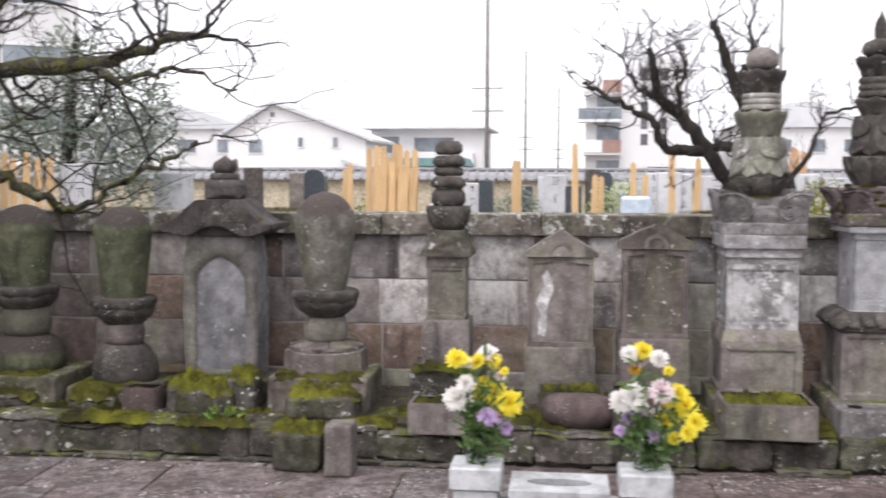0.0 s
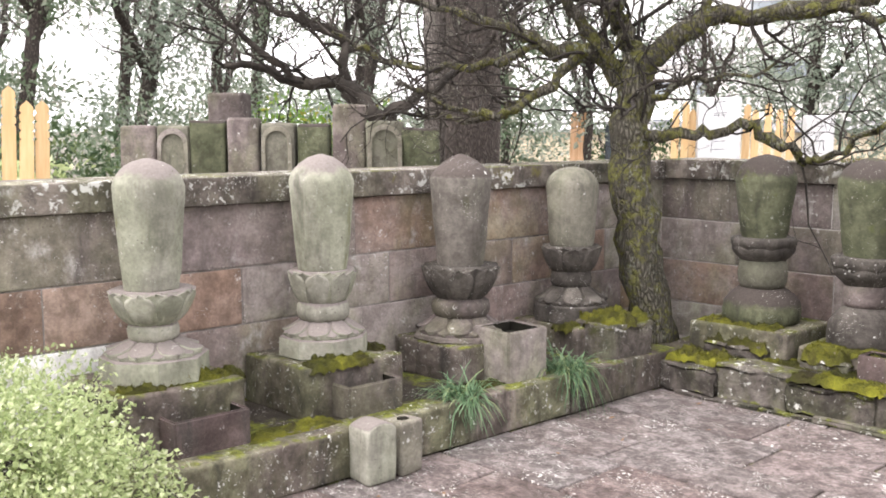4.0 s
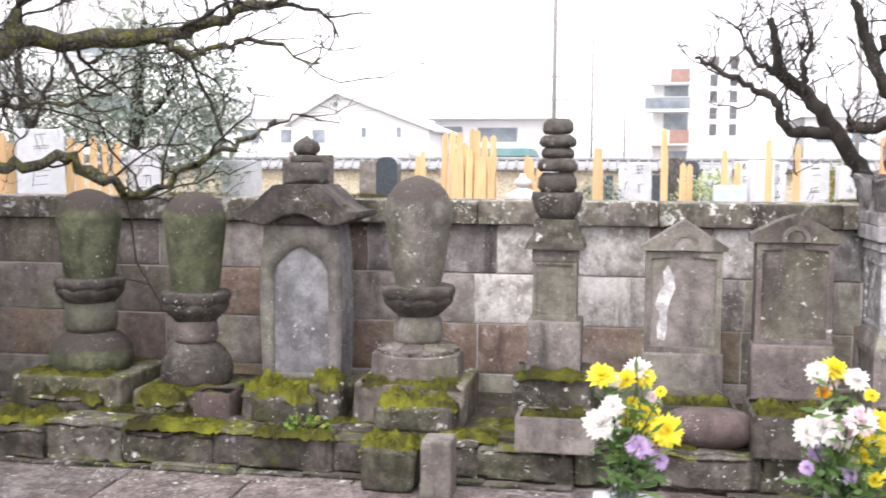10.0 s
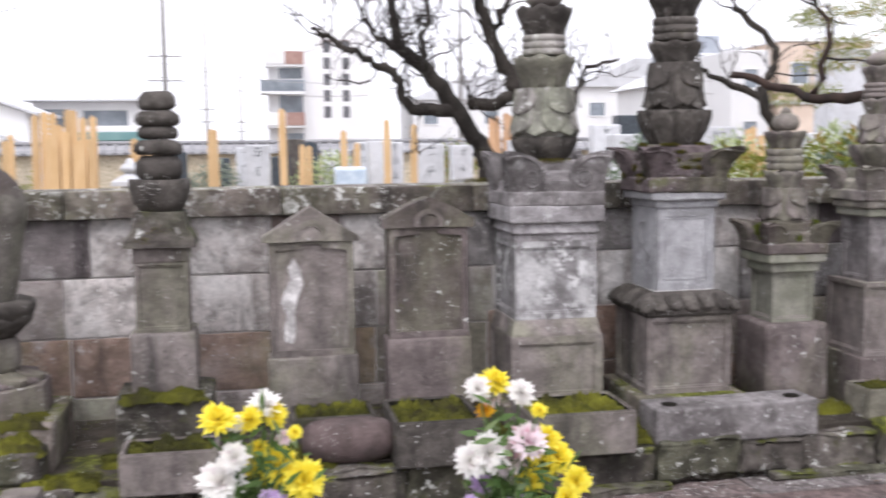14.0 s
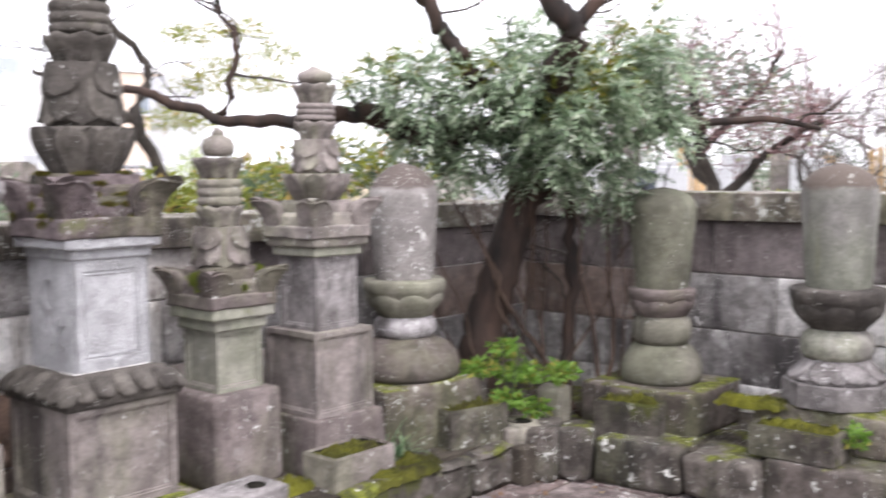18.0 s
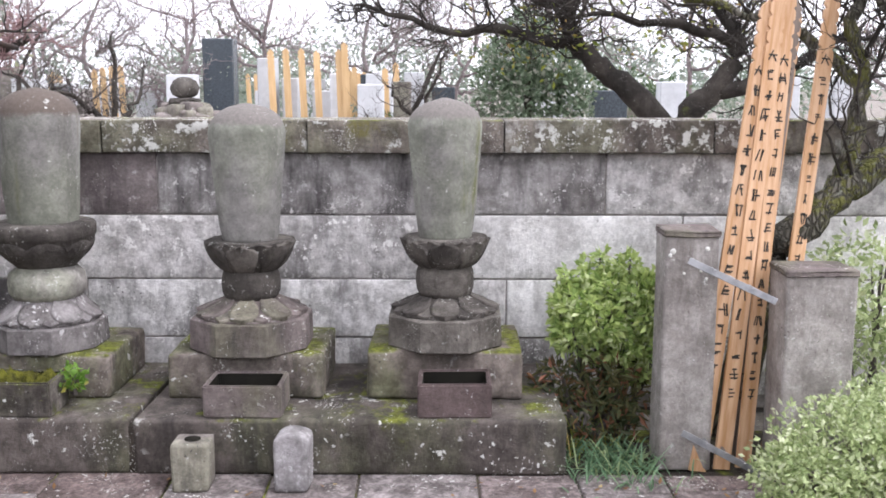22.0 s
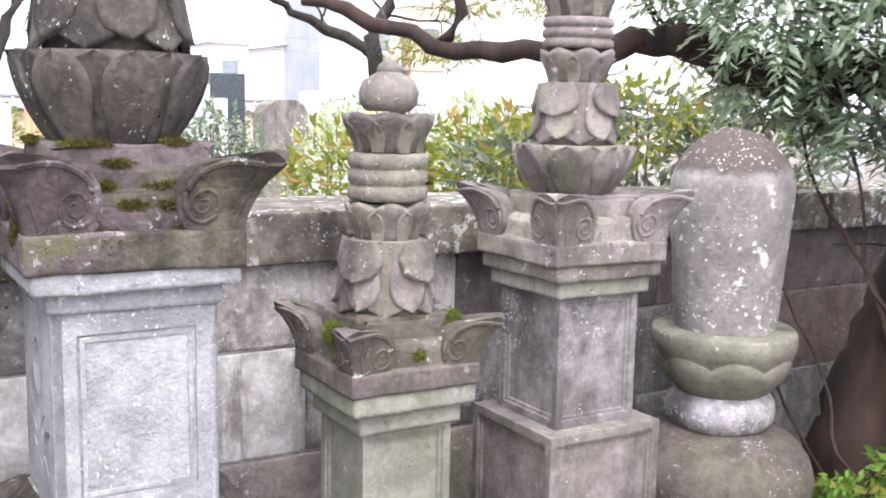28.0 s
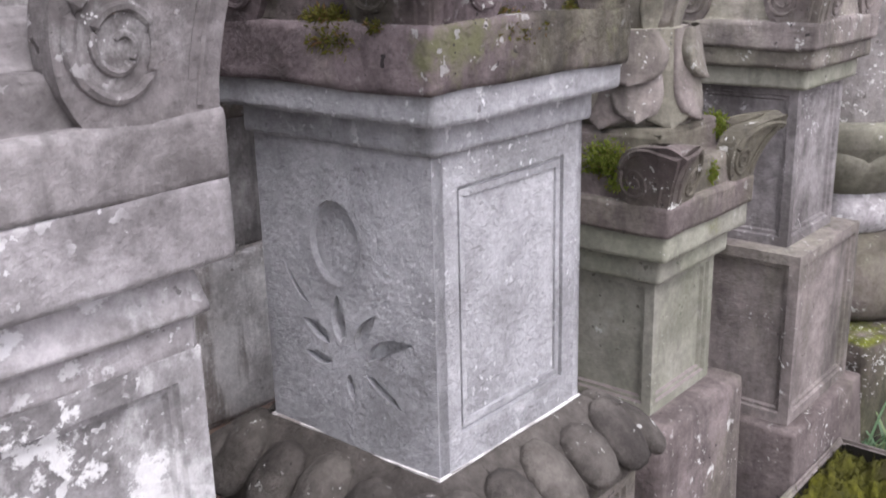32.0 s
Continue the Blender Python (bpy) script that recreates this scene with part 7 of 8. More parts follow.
# pine-like shrub and small trees behind the towers
pn = bare_tree("small pine with yellowish needle clumps behind the towers", (
    ([(3.95, 8.4, 0), (3.9, 8.4, 1.2), (3.6, 8.4, 1.8), (3.75, 8.45, 2.2), (3.4, 8.5, 2.5)], .06, .02),
    ([(3.6, 8.4, 1.8), (3.2, 8.4, 2.0), (2.9, 8.4, 2.1)], .03, .012)), 51, M_BARK, M_BARK, 8, .4, .008, 2, .2, .03, "pine_tree", "pine tree")
crown(pn, [(0.10, 0.00, 2.43, .26, .24, .07), (0.59, 0.00, 2.50, .26, .24, .07), (0.85, 0.00, 2.35, .26, .24, .07), (0.34, 0.00, 2.23, .26, .24, .07), (0.18, 0.00, 2.09, .26, .24, .07), (0.71, 0.00, 2.13, .26, .24, .07), (0, 0, 1.85, .3, .3, .08)], 3600, .06, 3, L_YELL, .14, .2, "needles")
shrub(pose(4.1, 8.0, 0), "yellowing shrub behind the wall", [(0, 0, 1.2, .5, .4, .35), (.6, .3, 1.25, .4, .4, .3), (-.6, .3, 1.15, .4, .4, .3)], 2600, .07, 61, L_YELL, .4)
hdg = shrub(pose(4.35, 7.2, 0), "leafy yellow-green hedge bush behind the corner of the wall", [(0, 0, 1.35, .35, .3, .3), (.5, -.3, 1.45, .4, .3, .3), (-.45, .25, 1.25, .35, .3, .25)], 2200, .07, 63, L_EVER, .35)
crown(hdg, [(-.2, -.1, 1.5, .4, .3, .2), (.3, -.3, 1.6, .4, .3, .2), (-.5, .1, 1.35, .3, .3, .2)], 900, .07, 64, L_YELL, .35, .4, "yellowing_foliage")
# nandina at the foot of the evergreen
nd = thing("nandina", pose(3.74, 5.42, .19), "bright green nandina with feathery leaves at the tree's foot", "shrub", "shrubs")
crown(nd, [(-.12, .05, .34, .12, .09, .04), (.02, 0, .42, .09, .08, .04), (.06, -.05, .30, .13, .10, .04), (.2, -.2, .30, .10, .09, .04), (-.02, -.05, .18, .1, .08, .04), (.14, -.1, .12, .08, .08, .04)], 1250, .036, 8, L_FERN, .5, .2, "leaves", .1)
V, F = [], []
for k in range(7):
    V, F = [], []
    tube(V, F, [(0, 0, 0), (rnd.uniform(-.06, .12), rnd.uniform(-.1, .05), .2), (rnd.uniform(-.15, .2), rnd.uniform(-.18, .08), .45)], .005, .003, 5)
    o = new("stem", raw_mesh("stem", V, F, M_TWIG))
    o.parent = nd
# hedges and bushes in the court
shrub(pose(-3.32, 1.16, 0), "clipped pale green azalea hedge", [(0, 0, .35, .48, .52, .36), (-.4, .15, .38, .4, .5, .34), (-.08, .42, .2, .34, .30, .19), (-.1, -.6, .4, .55, .5, .36), (.2, .25, .16, .26, .26, .16)], 30000, .023, 71, L_AZAL, .6, "azalea_hedge")
shrub(pose(4.55, 1.675, -.04), "bright green azalea bush beside the plinth", [(0, .16, .62, .10, .10, .08), (-.02, .19, .50, .10, .08, .08), (.02, .02, .68, .11, .09, .07), (-.04, .07, .55, .12, .12, .10), (0, -.10, .66, .09, .08, .09), (-.04, -.16, .56, .09, .09, .09), (-.05, -.04, .45, .10, .10, .07), (.02, .13, .74, .03, .03, .07), (.01, -.06, .78, .04, .05, .06), (.0, -.18, .70, .05, .05, .06), (-.06, -.17, .42, .08, .08, .08), (.03, .05, .79, .03, .03, .05), (-.02, .25, .62, .04, .03, .05), (-.06, -.10, .33, .06, .07, .05), (0, .21, .72, .025, .025, .05), (-.02, .08, .40, .06, .05, .04)], 4700, .040, 72, L_BUSH, .5, "azalea_bush", 16)
shrub(pose(4.42, 1.80, 0), "dark low undergrowth with dry reddish leaves under the azalea", [(0, 0, .13, .16, .22, .12), (.05, -.15, .2, .12, .12, .12), (.06, .10, .24, .10, .14, .10), (.04, -.12, .30, .08, .10, .08)], 1000, .055, 77, L_UNDER, .3, "undergrowth", 6)
shrub(pose(3.60, .98, 0), "low pale green azalea bush before the concrete post", [(0, 0, .24, .28, .32, .19), (.15, -.25, .30, .3, .3, .18), (-.05, .2, .17, .2, .18, .14), (-.1, -.4, .26, .35, .35, .2)], 15000, .024, 73, L_AZAL, .55, "azalea_bush")
shrub(pose(4.55, .55, 0), "green bush behind the concrete post", [(0, 0, .6, .35, .3, .3), (.05, .1, .35, .35, .3, .3)], 2600, .04, 74, L_AZAL, .5, "azalea_bush")
tuft(pose(-3.50, 3.42, .20), "blue-green grass tuft hanging over the kerb", 260, .21, 1, L_GRASS, fall=1.25, spread=.10)
tuft(pose(-3.50, 4.20, .20), "blue-green grass tuft hanging over the kerb", 300, .24, 2, L_GRASS, fall=1.4, spread=.10)
tuft(pose(3.05, 5.50, .2), "dark green grass tuft between the towers", 130, .17, 3, L_GRASS)
tuft(pose(4.15, 1.72, 0), "low tuft of lilyturf on the earth", 320, .15, 4, L_GRASS, spread=.22)
tuft(pose(4.35, 1.86, 0), "dry leaf tuft beside the plinth", 60, .16, 5, L_YELL, spread=.1)
shrub(pose(4.22, 3.90, .262), "small bright weed growing by the trough", [(0, 0, .07, .06, .05, .05)], 120, .03, 75, L_FERN, .7, "weed", 2)
shrub(pose(-1.75, 5.06, .2), "small bright weed growing in the kerb", [(0, 0, .03, .12, .05, .03)], 120, .03, 76, L_FERN, .7, "weed", 2)
# plum beside the grave boards
bare_tree("mossy plum tree leaning beside the grave boards", (
    ([(4.52, 1.16, 0), (4.54, 1.08, .5), (4.55, .97, .82), (4.55, .80, 1.0), (4.58, .62, 1.14), (4.62, .35, 1.3), (4.6, .1, 1.6)], .085, .05),
    ([(4.56, .72, 1.06), (4.55, .70, 1.3), (4.57, .66, 1.5), (4.58, .72, 1.75), (4.6, .6, 2.1), (4.7, .8, 2.4)], .042, .015),
    ([(4.57, .66, 1.5), (4.75, .95, 1.75), (5.0, 1.3, 1.9), (5.1, 1.7, 2.05)], .028, .01),
    ([(4.62, .35, 1.3), (4.5, .5, 1.6), (4.45, .75, 1.95), (4.5, 1.1, 2.15)], .03, .01)), 81, M_BARKM, M_BARK, 14, .5, .009, 3, .2, .02, "plum_tree", "plum tree", sides=12, rough=.15)
pe1 = bare_tree("old plum tree leaning above the east wall", (
    ([(7.95, .70, 0), (7.92, .78, 1.1), (7.95, 1.12, 1.52), (7.98, 1.43, 1.77), (8.0, 1.50, 2.1), (8.0, 1.3, 2.5)], .12, .04),
    ([(7.98, 1.43, 1.77), (8, 2.0, 1.9), (8, 2.6, 1.95), (8, 3.1, 2.1)], .05, .012),
    ([(8.0, 1.5, 2.05), (8, 2.1, 2.25), (8, 2.7, 2.4)], .045, .012)), 82, M_BARK, M_BARK, 24, .6, .009, 3, .05, .035, "plum_tree", "plum tree")
bare_tree("forked plum tree above the east wall", (
    ([(7.62, .80, 0), (7.62, .72, 1.2), (7.66, .48, 1.47), (7.71, .32, 1.79), (7.74, .48, 2.1)], .12, .04),
    ([(7.66, .48, 1.47), (7.6, .0, 1.6), (7.6, -.5, 1.9)], .07, .02),
    ([(7.71, .32, 1.8), (7.7, .9, 1.95), (7.7, 1.6, 2.0)], .05, .012)), 83, M_BARK, M_BARK, 24, .6, .009, 3, .05, .035, "plum_tree", "plum tree")
crown(pe1, [(0, .9, 1.9, .5, 1.0, .4), (0, -.3, 2.0, .5, .8, .4)], 500, .05, 340, L_YELL, .45, .1, "young_leaves")

# ---- beyond the walls ----
M_WHITE = stone("pale_grave_granite", (0.56, 0.57, 0.59), (0.66, 0.67, 0.69), dark=(0.36, 0.36, 0.37), stain=0.1, lichen=0, bloom=0, contrast=.12, speckle=.15, grain=160, rough=.5, bumps=.1)
M_SLATE = plain("dark_polished_granite", (0.045, 0.055, 0.065), (0.08, 0.095, 0.11), 60, .25, bumps=.02)
M_CREAM = stone("cream_plaster_wall", (0.60, 0.52, 0.38), (0.68, 0.60, 0.46), stain=0.1, lichen=0)
M_TILE = plain("grey_roof_tile", (0.22, 0.22, 0.23), (0.36, 0.36, 0.37), 9, .6)
M_HOUSE = plain("white_house_wall", (0.80, 0.80, 0.80), (0.86, 0.86, 0.86), .6, .8, bumps=0)
M_ROOFL = plain("pale_grey_roof", (0.62, 0.63, 0.65), (0.72, 0.73, 0.75), .8, .7, bumps=0)
M_PANE = plain("window_glass", (0.16, 0.19, 0.22), (0.30, 0.34, 0.38), .7, .12, spec=.8, bumps=0)
M_RAIL = plain("red_brown_balcony", (0.33, 0.20, 0.17), (0.40, 0.26, 0.22), 2, .7)
M_SLIT = plain("brown_window_frame", (0.20, 0.165, 0.155), (0.27, 0.23, 0.22), 3, .7)
M_SLITP = plain("dull_window_glass", (0.10, 0.10, 0.11), (0.16, 0.16, 0.17), 1, .35, bumps=0)
M_TEAL = plain("teal_sheet_roof", (0.10, 0.22, 0.22), (0.16, 0.29, 0.28), 1, .6)
M_POLE = plain("concrete_pole", (0.28, 0.27, 0.26), (0.36, 0.35, 0.34), 5, .8)


def gravestone(at, w, h, d, mat, label, head="flat", steps=2, writing=True, seed=0):
    t = thing("gravestone", at, label, "gravestone", "family gravestones")
    z = 0.0
    for k in range(steps):
        s = 1.9 - k * .38
        hh = .30 if k == 0 else .26
        part("step", block(w * s, d * s, hh, z, .01), mat, t)
        z += hh
    if head == "round":
        b = plate([(-w / 2, z), (w / 2, z), (w / 2, h - w * .3), (w * .38, h - w * .1), (w * .18, h), (-w * .18, h), (-w * .38, h - w * .1), (-w / 2, h - w * .3)], [], -d / 2, d / 2)
    else:
        b = block(w, d, h - z, z, .012)
    part("headstone", b, mat, t)
    if writing:
        tagged(part("inscription", brush_column(min(h - z - .1, 3 * w), h - w * .3, seed, w * .5, -d / 2 - .003, False, 3), M_SLATE if mat is not M_SLATE else M_WHITE, t), "column of incised characters", kind="stuff")
    return t


def board_group(x, y, n, h, spread, turn, seed, mat=None):
    rnd = random.Random(seed)
    for k in range(n):
        hh = h * rnd.uniform(.94, 1.04)
        f = Vector((x + (k - n / 2) * spread * math.cos(radians(turn)), y + (k - n / 2) * spread * math.sin(radians(turn)), 0))
        grave_board(lean(f, f + Vector((rnd.uniform(-.03, .03), .06, hh)), turn), .085, hh, mat or M_WOODP, "pale wooden grave board standing behind a grave", seed * 9 + k, writing=False)


# north side
gravestone(pose(-6.12, 14.9, 0), .50, 1.54, .4, M_WHITE, "white granite family gravestone with incised characters", seed=1)
gravestone(pose(-3.58, 13.9, 0), .30, 1.59, .22, M_SLATE, "dark polished round-headed gravestone", "round", writing=False, seed=2)
gravestone(pose(-.22, 14.95, 0), .33, 1.53, .3, M_WHITE, "tall pale granite gravestone", seed=3)
gravestone(pose(.52, 15.95, 0), .24, 1.57, .2, M_SLATE, "dark grey round-headed gravestone", "round", writing=False, seed=4)
gravestone(pose(1.42, 14.95, 0), .33, 1.57, .3, M_WHITE, "pale plain granite gravestone", writing=False, seed=5)
gravestone(pose(1.94, 13.95, 0), .34, 1.52, .3, M_WHITE, "white granite gravestone with three incised characters", seed=6)
gravestone(pose(1.0, 16.5, 0), .30, 1.45, .3, M_WHITE, "pale grey gravestone among others", seed=7)
gravestone(pose(-.75, 16.2, 0), .26, 1.35, .3, M_SLATE, "low dark polished gravestone", writing=False, seed=8)
gravestone(pose(2.6, 15.2, 0), .3, 1.5, .3, M_WHITE, "pale grey gravestone behind the plum", seed=9)
gravestone(pose(3.6, 14.2, 0), .32, 1.5, .3, M_WHITE, "white gravestone among others", seed=10)
gravestone(pose(-1.5, 15.5, 0), .26, 1.4, .3, M_WHITE, "pale gravestone beside the boards", seed=11)
gravestone(pose(-5.0, 14.0, 0), .22, 1.55, .2, M_BARKG, "old brown weathered gravestone", writing=False, seed=12)
gravestone(pose(-4.6, 14.2, 0), .24, 1.62, .2, M_BARKG, "old brown weathered gravestone", writing=False, seed=13)
gravestone(pose(8.7, 15.6, 0), .7, 2.9, .45, M_WHITE, "tall pale memorial slab", writing=False, seed=15)
gravestone(pose(5.6, 13.5, 0), .5, 1.7, .35, M_WHITE, "broad pale granite gravestone", seed=16)
gravestone(pose(4.7, 12.5, 0), .42, 1.6, .3, M_GREY, "grey pointed weathered gravestone", "round", writing=False, seed=17)
tp = thing("wrapped_gravestone", pose(.84, 12.95, 0), "low gravestone wrapped in clear bluish plastic sheet", "gravestone")
part("stone_block", block(.32, .3, 1.2, 0, .02), M_WHITE, tp)
part("plastic_sheet", block(.37, .34, .26, 1.0, .04, .012, 4, 2), plain("bluish_plastic", (0.45, 0.55, 0.66), (0.66, 0.74, 0.80), 8, .15, spec=.8), tp, "crumpled bluish plastic wrap")
ln = thing("stone_lantern", pose(-1.74, 13.9, 0), "small pale stone lantern with a wide roof", "stone lantern")
part("pillar", lathe([(0, .12), (.95, .10)], 8, sides=8), M_WHITE, ln)
part("fire_box", block(.2, .2, .16, .95, .01), M_WHITE, ln)
part("roof", lathe([(1.05, .22), (1.10, .21), (1.17, .1), (1.2, .06)], 6, sides=6, shade=False), M_WHITE, ln)
part("finial", lathe([(1.2, .05), (1.24, .12), (1.28, .11), (1.33, .05), (1.38, .03)], 20), M_WHITE, ln)
board_group(-2.28, 12.95, 8, 1.88, .088, 3, 5)
board_group(-2.20, 12.80, 6, 1.66, .092, 3, 25)
board_group(-1.58, 13.9, 3, 1.6, .085, 5, 6)
board_group(.14, 12.9, 1, 2.0, .1, 0, 7)
board_group(.42, 14.2, 2, 1.6, .1, 0, 8)
board_group(1.62, 13.2, 2, 1.85, .3, 0, 9)
board_group(3.0, 14.0, 5, 1.88, .09, 10, 10, M_WOOD)
board_group(-4.75, 13.8, 2, 1.7, .2, 5, 11, M_WOODG)
board_group(6.1, 13.2, 3, 1.7, .09, -20, 12)
# north-west graves
gravestone(pose(-6.87, 10.85, 0, 0, 0, 38), .50, 1.86, .3, M_WHITE, "white gravestone with black characters beside wooden boards", seed=21)
gravestone(pose(-6.27, 12.15, 0, 0, 0, 38), .34, 1.65, .25, M_WHITE, "pale gravestone beside others", seed=22)
gravestone(pose(-7.9, 10.2, 0, 0, 0, 38), .26, 1.55, .2, M_SLATE, "small dark polished gravestone", writing=False, seed=23)
board_group(-7.15, 10.6, 3, 1.80, .11, 40, 13)
board_group(-6.45, 11.2, 6, 1.78, .13, 40, 14)
board_group(-8.1, 9.8, 3, 1.65, .08, 40, 15, M_WOOD)
# row of old slabs beyond the west wall
rnd = random.Random(17)
for k in range(9):
    u = k / 8
    sx, sy = -7.50 + 1.55 * u, 3.75 + 1.55 * u
    h = (1.52, 1.52, 1.56, 1.58, 1.54, 1.53, 1.68, 1.55, 1.50)[k]
    gs = thing("old_grave_slab", pose(sx, sy, 0, 0, 0, 45 + rnd.uniform(-4, 4)), "old mossy brown stone grave slab in a row", "gravestone", "row of old grave slabs")
    wd = .24 + .05 * rnd.random()
    part("slab", block(wd, .16, h, 0, .025, .01, 4, k), (M_BROWN, M_OLIVE, M_DKGREEN)[k % 3], gs)
    if k in (1, 4, 7):
        part("niche_frame", plate(arch(wd * .46, .9, h - .02), [arch(wd * .34, .92, h - .06)], -.10, -.075), M_GREY, gs)
tagged(part("old_grave_block", block(.3, .28, 1.8, 0, .03, .01, 4, 9), M_BROWN, None, at=pose(-7.75, 4.7, 0, 0, 0, 40)), "tall square old gravestone behind the slab row", "gravestone")
# large trunks and woods to the west
for k, (px, py, h) in enumerate(((-8.9, 9.0, 3.6), (-8.2, 9.9, 3.9), (-9.6, 9.9, 4.2), (-7.7, 11.8, 3.6))):
    bt = bare_tree("twiggy brownish tree behind the plum", (
        ([(px, py, 0), (px + .1, py, h * .4), (px - .1, py + .1, h * .7), (px, py, h)], .07, .02),
        ([(px, py, h * .4), (px - .5, py + .4, h * .6), (px - .7, py + .5, h * .85)], .04, .015),
        ([(px, py, h * .45), (px + .5, py - .3, h * .65), (px + .8, py - .4, h * .8)], .04, .015)), 300 + k, M_BARKD, M_TWIG, 18, .75, .010, 3, .2, .03, "thicket_tree", "tree")
    crown(bt, [(0, 0, h * .45, .6, .6, .5), (.3, .2, h * .65, .6, .6, .4), (-.4, 0, h * .8, .6, .6, .4)], 1500, .09, 310 + k, L_FAR if k % 2 else L_EVER, .4, .2)
for nm, px, py, r, seed, m in (("dark", -6.75, 6.62, .27, 1, M_BARKD), ("grey", -7.17, 6.6, .17, 2, M_BARKG)):
    bare_tree("tall straight tree trunk rising behind the wall", (([(px, py, 0), (px, py, 1.5), (px - .05, py + .05, 3.5), (px, py, 6)], r, r * .8),), 90 + seed, m, M_TWIG, 4, .8, .02, 2, name="tall_tree", category="tree", sides=14)
bare_tree("low plum tree with a net of bare branches", (
    ([(-6.35, 5.6, 0), (-6.4, 5.5, 1.2), (-6.53, 5.34, 1.57), (-6.74, 5.17, 1.85), (-6.98, 4.9, 1.86), (-7.24, 4.65, 2.0), (-7.36, 4.4, 2.0)], .10, .02),
    ([(-6.44, 5.44, 1.55), (-6.70, 5.19, 1.8), (-6.76, 5.19, 2.24), (-6.64, 5.38, 2.7)], .07, .02),
    ([(-6.98, 4.9, 1.86), (-7.1, 4.5, 2.2), (-7.3, 4.2, 2.5)], .04, .012),
    ([(-6.76, 5.19, 2.2), (-7.1, 4.9, 2.4), (-7.5, 4.6, 2.6)], .045, .012),
    ([(-6.5, 5.4, 1.6), (-6.1, 5.7, 1.9), (-5.8, 6.0, 2.2)], .05, .015)), 95, M_BARK, M_BARK, 10, .8, .017, 3, .1, .03, "plum_tree", "plum tree")
for k, (px, py, h, lean_x) in enumerate(((-11.4, 4.2, 5.5, .3), (-12.2, 6.0, 4.5, -.3), (-14.5, 9.0, 6, .3), (-11.0, 8.6, 5, .1), (-16, 5, 6, 0))):
    bt = bare_tree("leaning tree with thin leaves in the grove beyond the wall", (
        ([(px, py, 0), (px + lean_x * .3, py + .1, h * .35), (px + lean_x, py + .4, h * .7), (px + lean_x * 1.5, py + .5, h)], .11, .03),
        ([(px + lean_x * .3, py + .1, h * .38), (px - .6, py + .7, h * .6), (px - .9, py + 1.2, h * .8)], .08, .03),
        ([(px + lean_x * .5, py + .2, h * .5), (px + .5, py - .5, h * .7), (px + .9, py - .9, h * .85)], .07, .02)), 100 + k, M_BARKD, M_TWIG, 12, .9, .014, 3, .3, .05, "grove_tree", "tree")
    crown(bt, [(.2, .3, h * .55, .8, .8, .5), (-.6, .8, h * .7, .8, .8, .6), (.6, -.4, h * .75, .8, .8, .5), (0, 0, h * .35, .8, .8, .4)], 3400, .085, 110 + k, L_FAR if k % 2 else L_EVER, .4, .2)
for k, (px, py, h, lx) in enumerate(((-12.4, 1.9, 6.0, .9), (-13.2, 3.2, 5.0, -.2), (-14.0, 4.6, 5.6, .4), (-12.8, 7.4, 4.8, -.3), (-15.5, 7.2, 6.0, .2), (-13.6, 10.4, 5.2, .3), (-11.6, 11.4, 5.0, -.2), (-17, 3, 6.2, .1), (-17.5, 10, 6.4, 0))):
    gt = bare_tree("thin grey tree with sparse leaves in the grove", (
        ([(px, py, 0), (px + lx * .2, py + .1, h * .3), (px + lx * .6, py + .2, h * .62), (px + lx, py + .3, h)], .13, .035),
        ([(px + lx * .25, py + .1, h * .36), (px - .4, py + .6, h * .55), (px - .6, py + .9, h * .8)], .06, .02),
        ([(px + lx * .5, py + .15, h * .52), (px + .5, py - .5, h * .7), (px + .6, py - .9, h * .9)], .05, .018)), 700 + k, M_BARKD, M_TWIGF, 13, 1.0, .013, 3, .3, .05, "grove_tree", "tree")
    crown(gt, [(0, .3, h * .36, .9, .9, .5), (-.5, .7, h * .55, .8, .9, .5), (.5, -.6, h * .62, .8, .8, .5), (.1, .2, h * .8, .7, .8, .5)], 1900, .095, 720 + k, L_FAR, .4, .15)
for k, (px, py, s, m) in enumerate(((-8.6, 3.1, 1.0, L_DARK), (-9.2, 4.2, .9, L_EVER), (-9.5, 6.2, 1.0, L_DARK), (-10.4, 7.6, 1.0, L_DARK), (-9.8, 9.6, 1.1, L_EVER), (-8.6, 11.5, 1.0, L_DARK), (-9.6, 6.9, 1.15, L_FERN), (-8.4, 2.0, 1.0, L_AZAL), (-7.9, 2.6, .8, L_AZAL), (-10.5, 5.6, 1.2, L_EVER))):
    shrub(pose(px, py, 0), "rounded evergreen shrub between the graves", [(0, 0, .85 * s, .75 * s, .75 * s, .7 * s), (.4, .3, 1.1 * s, .6 * s, .6 * s, .5 * s), (-.4, -.2, 1.2 * s, .5 * s, .5 * s, .45 * s)], 2600, .07, 120 + k, m, .45)
bt = bare_tree("dense evergreen tree standing behind the graves", (([(-7.6, 14.5, 0), (-7.6, 14.5, 2.2), (-7.5, 14.6, 3.6)], .16, .05), ([(-7.6, 14.5, 2), (-6.9, 14.3, 2.6)], .07, .03)), 131, M_BARK, M_TWIG, 6, .8, .015, 2, name="evergreen_tree", category="tree")
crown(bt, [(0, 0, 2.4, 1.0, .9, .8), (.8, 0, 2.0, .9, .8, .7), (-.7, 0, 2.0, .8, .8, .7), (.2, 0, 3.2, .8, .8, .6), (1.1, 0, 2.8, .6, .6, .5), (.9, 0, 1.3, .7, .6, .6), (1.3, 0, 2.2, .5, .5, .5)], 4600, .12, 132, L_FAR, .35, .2)
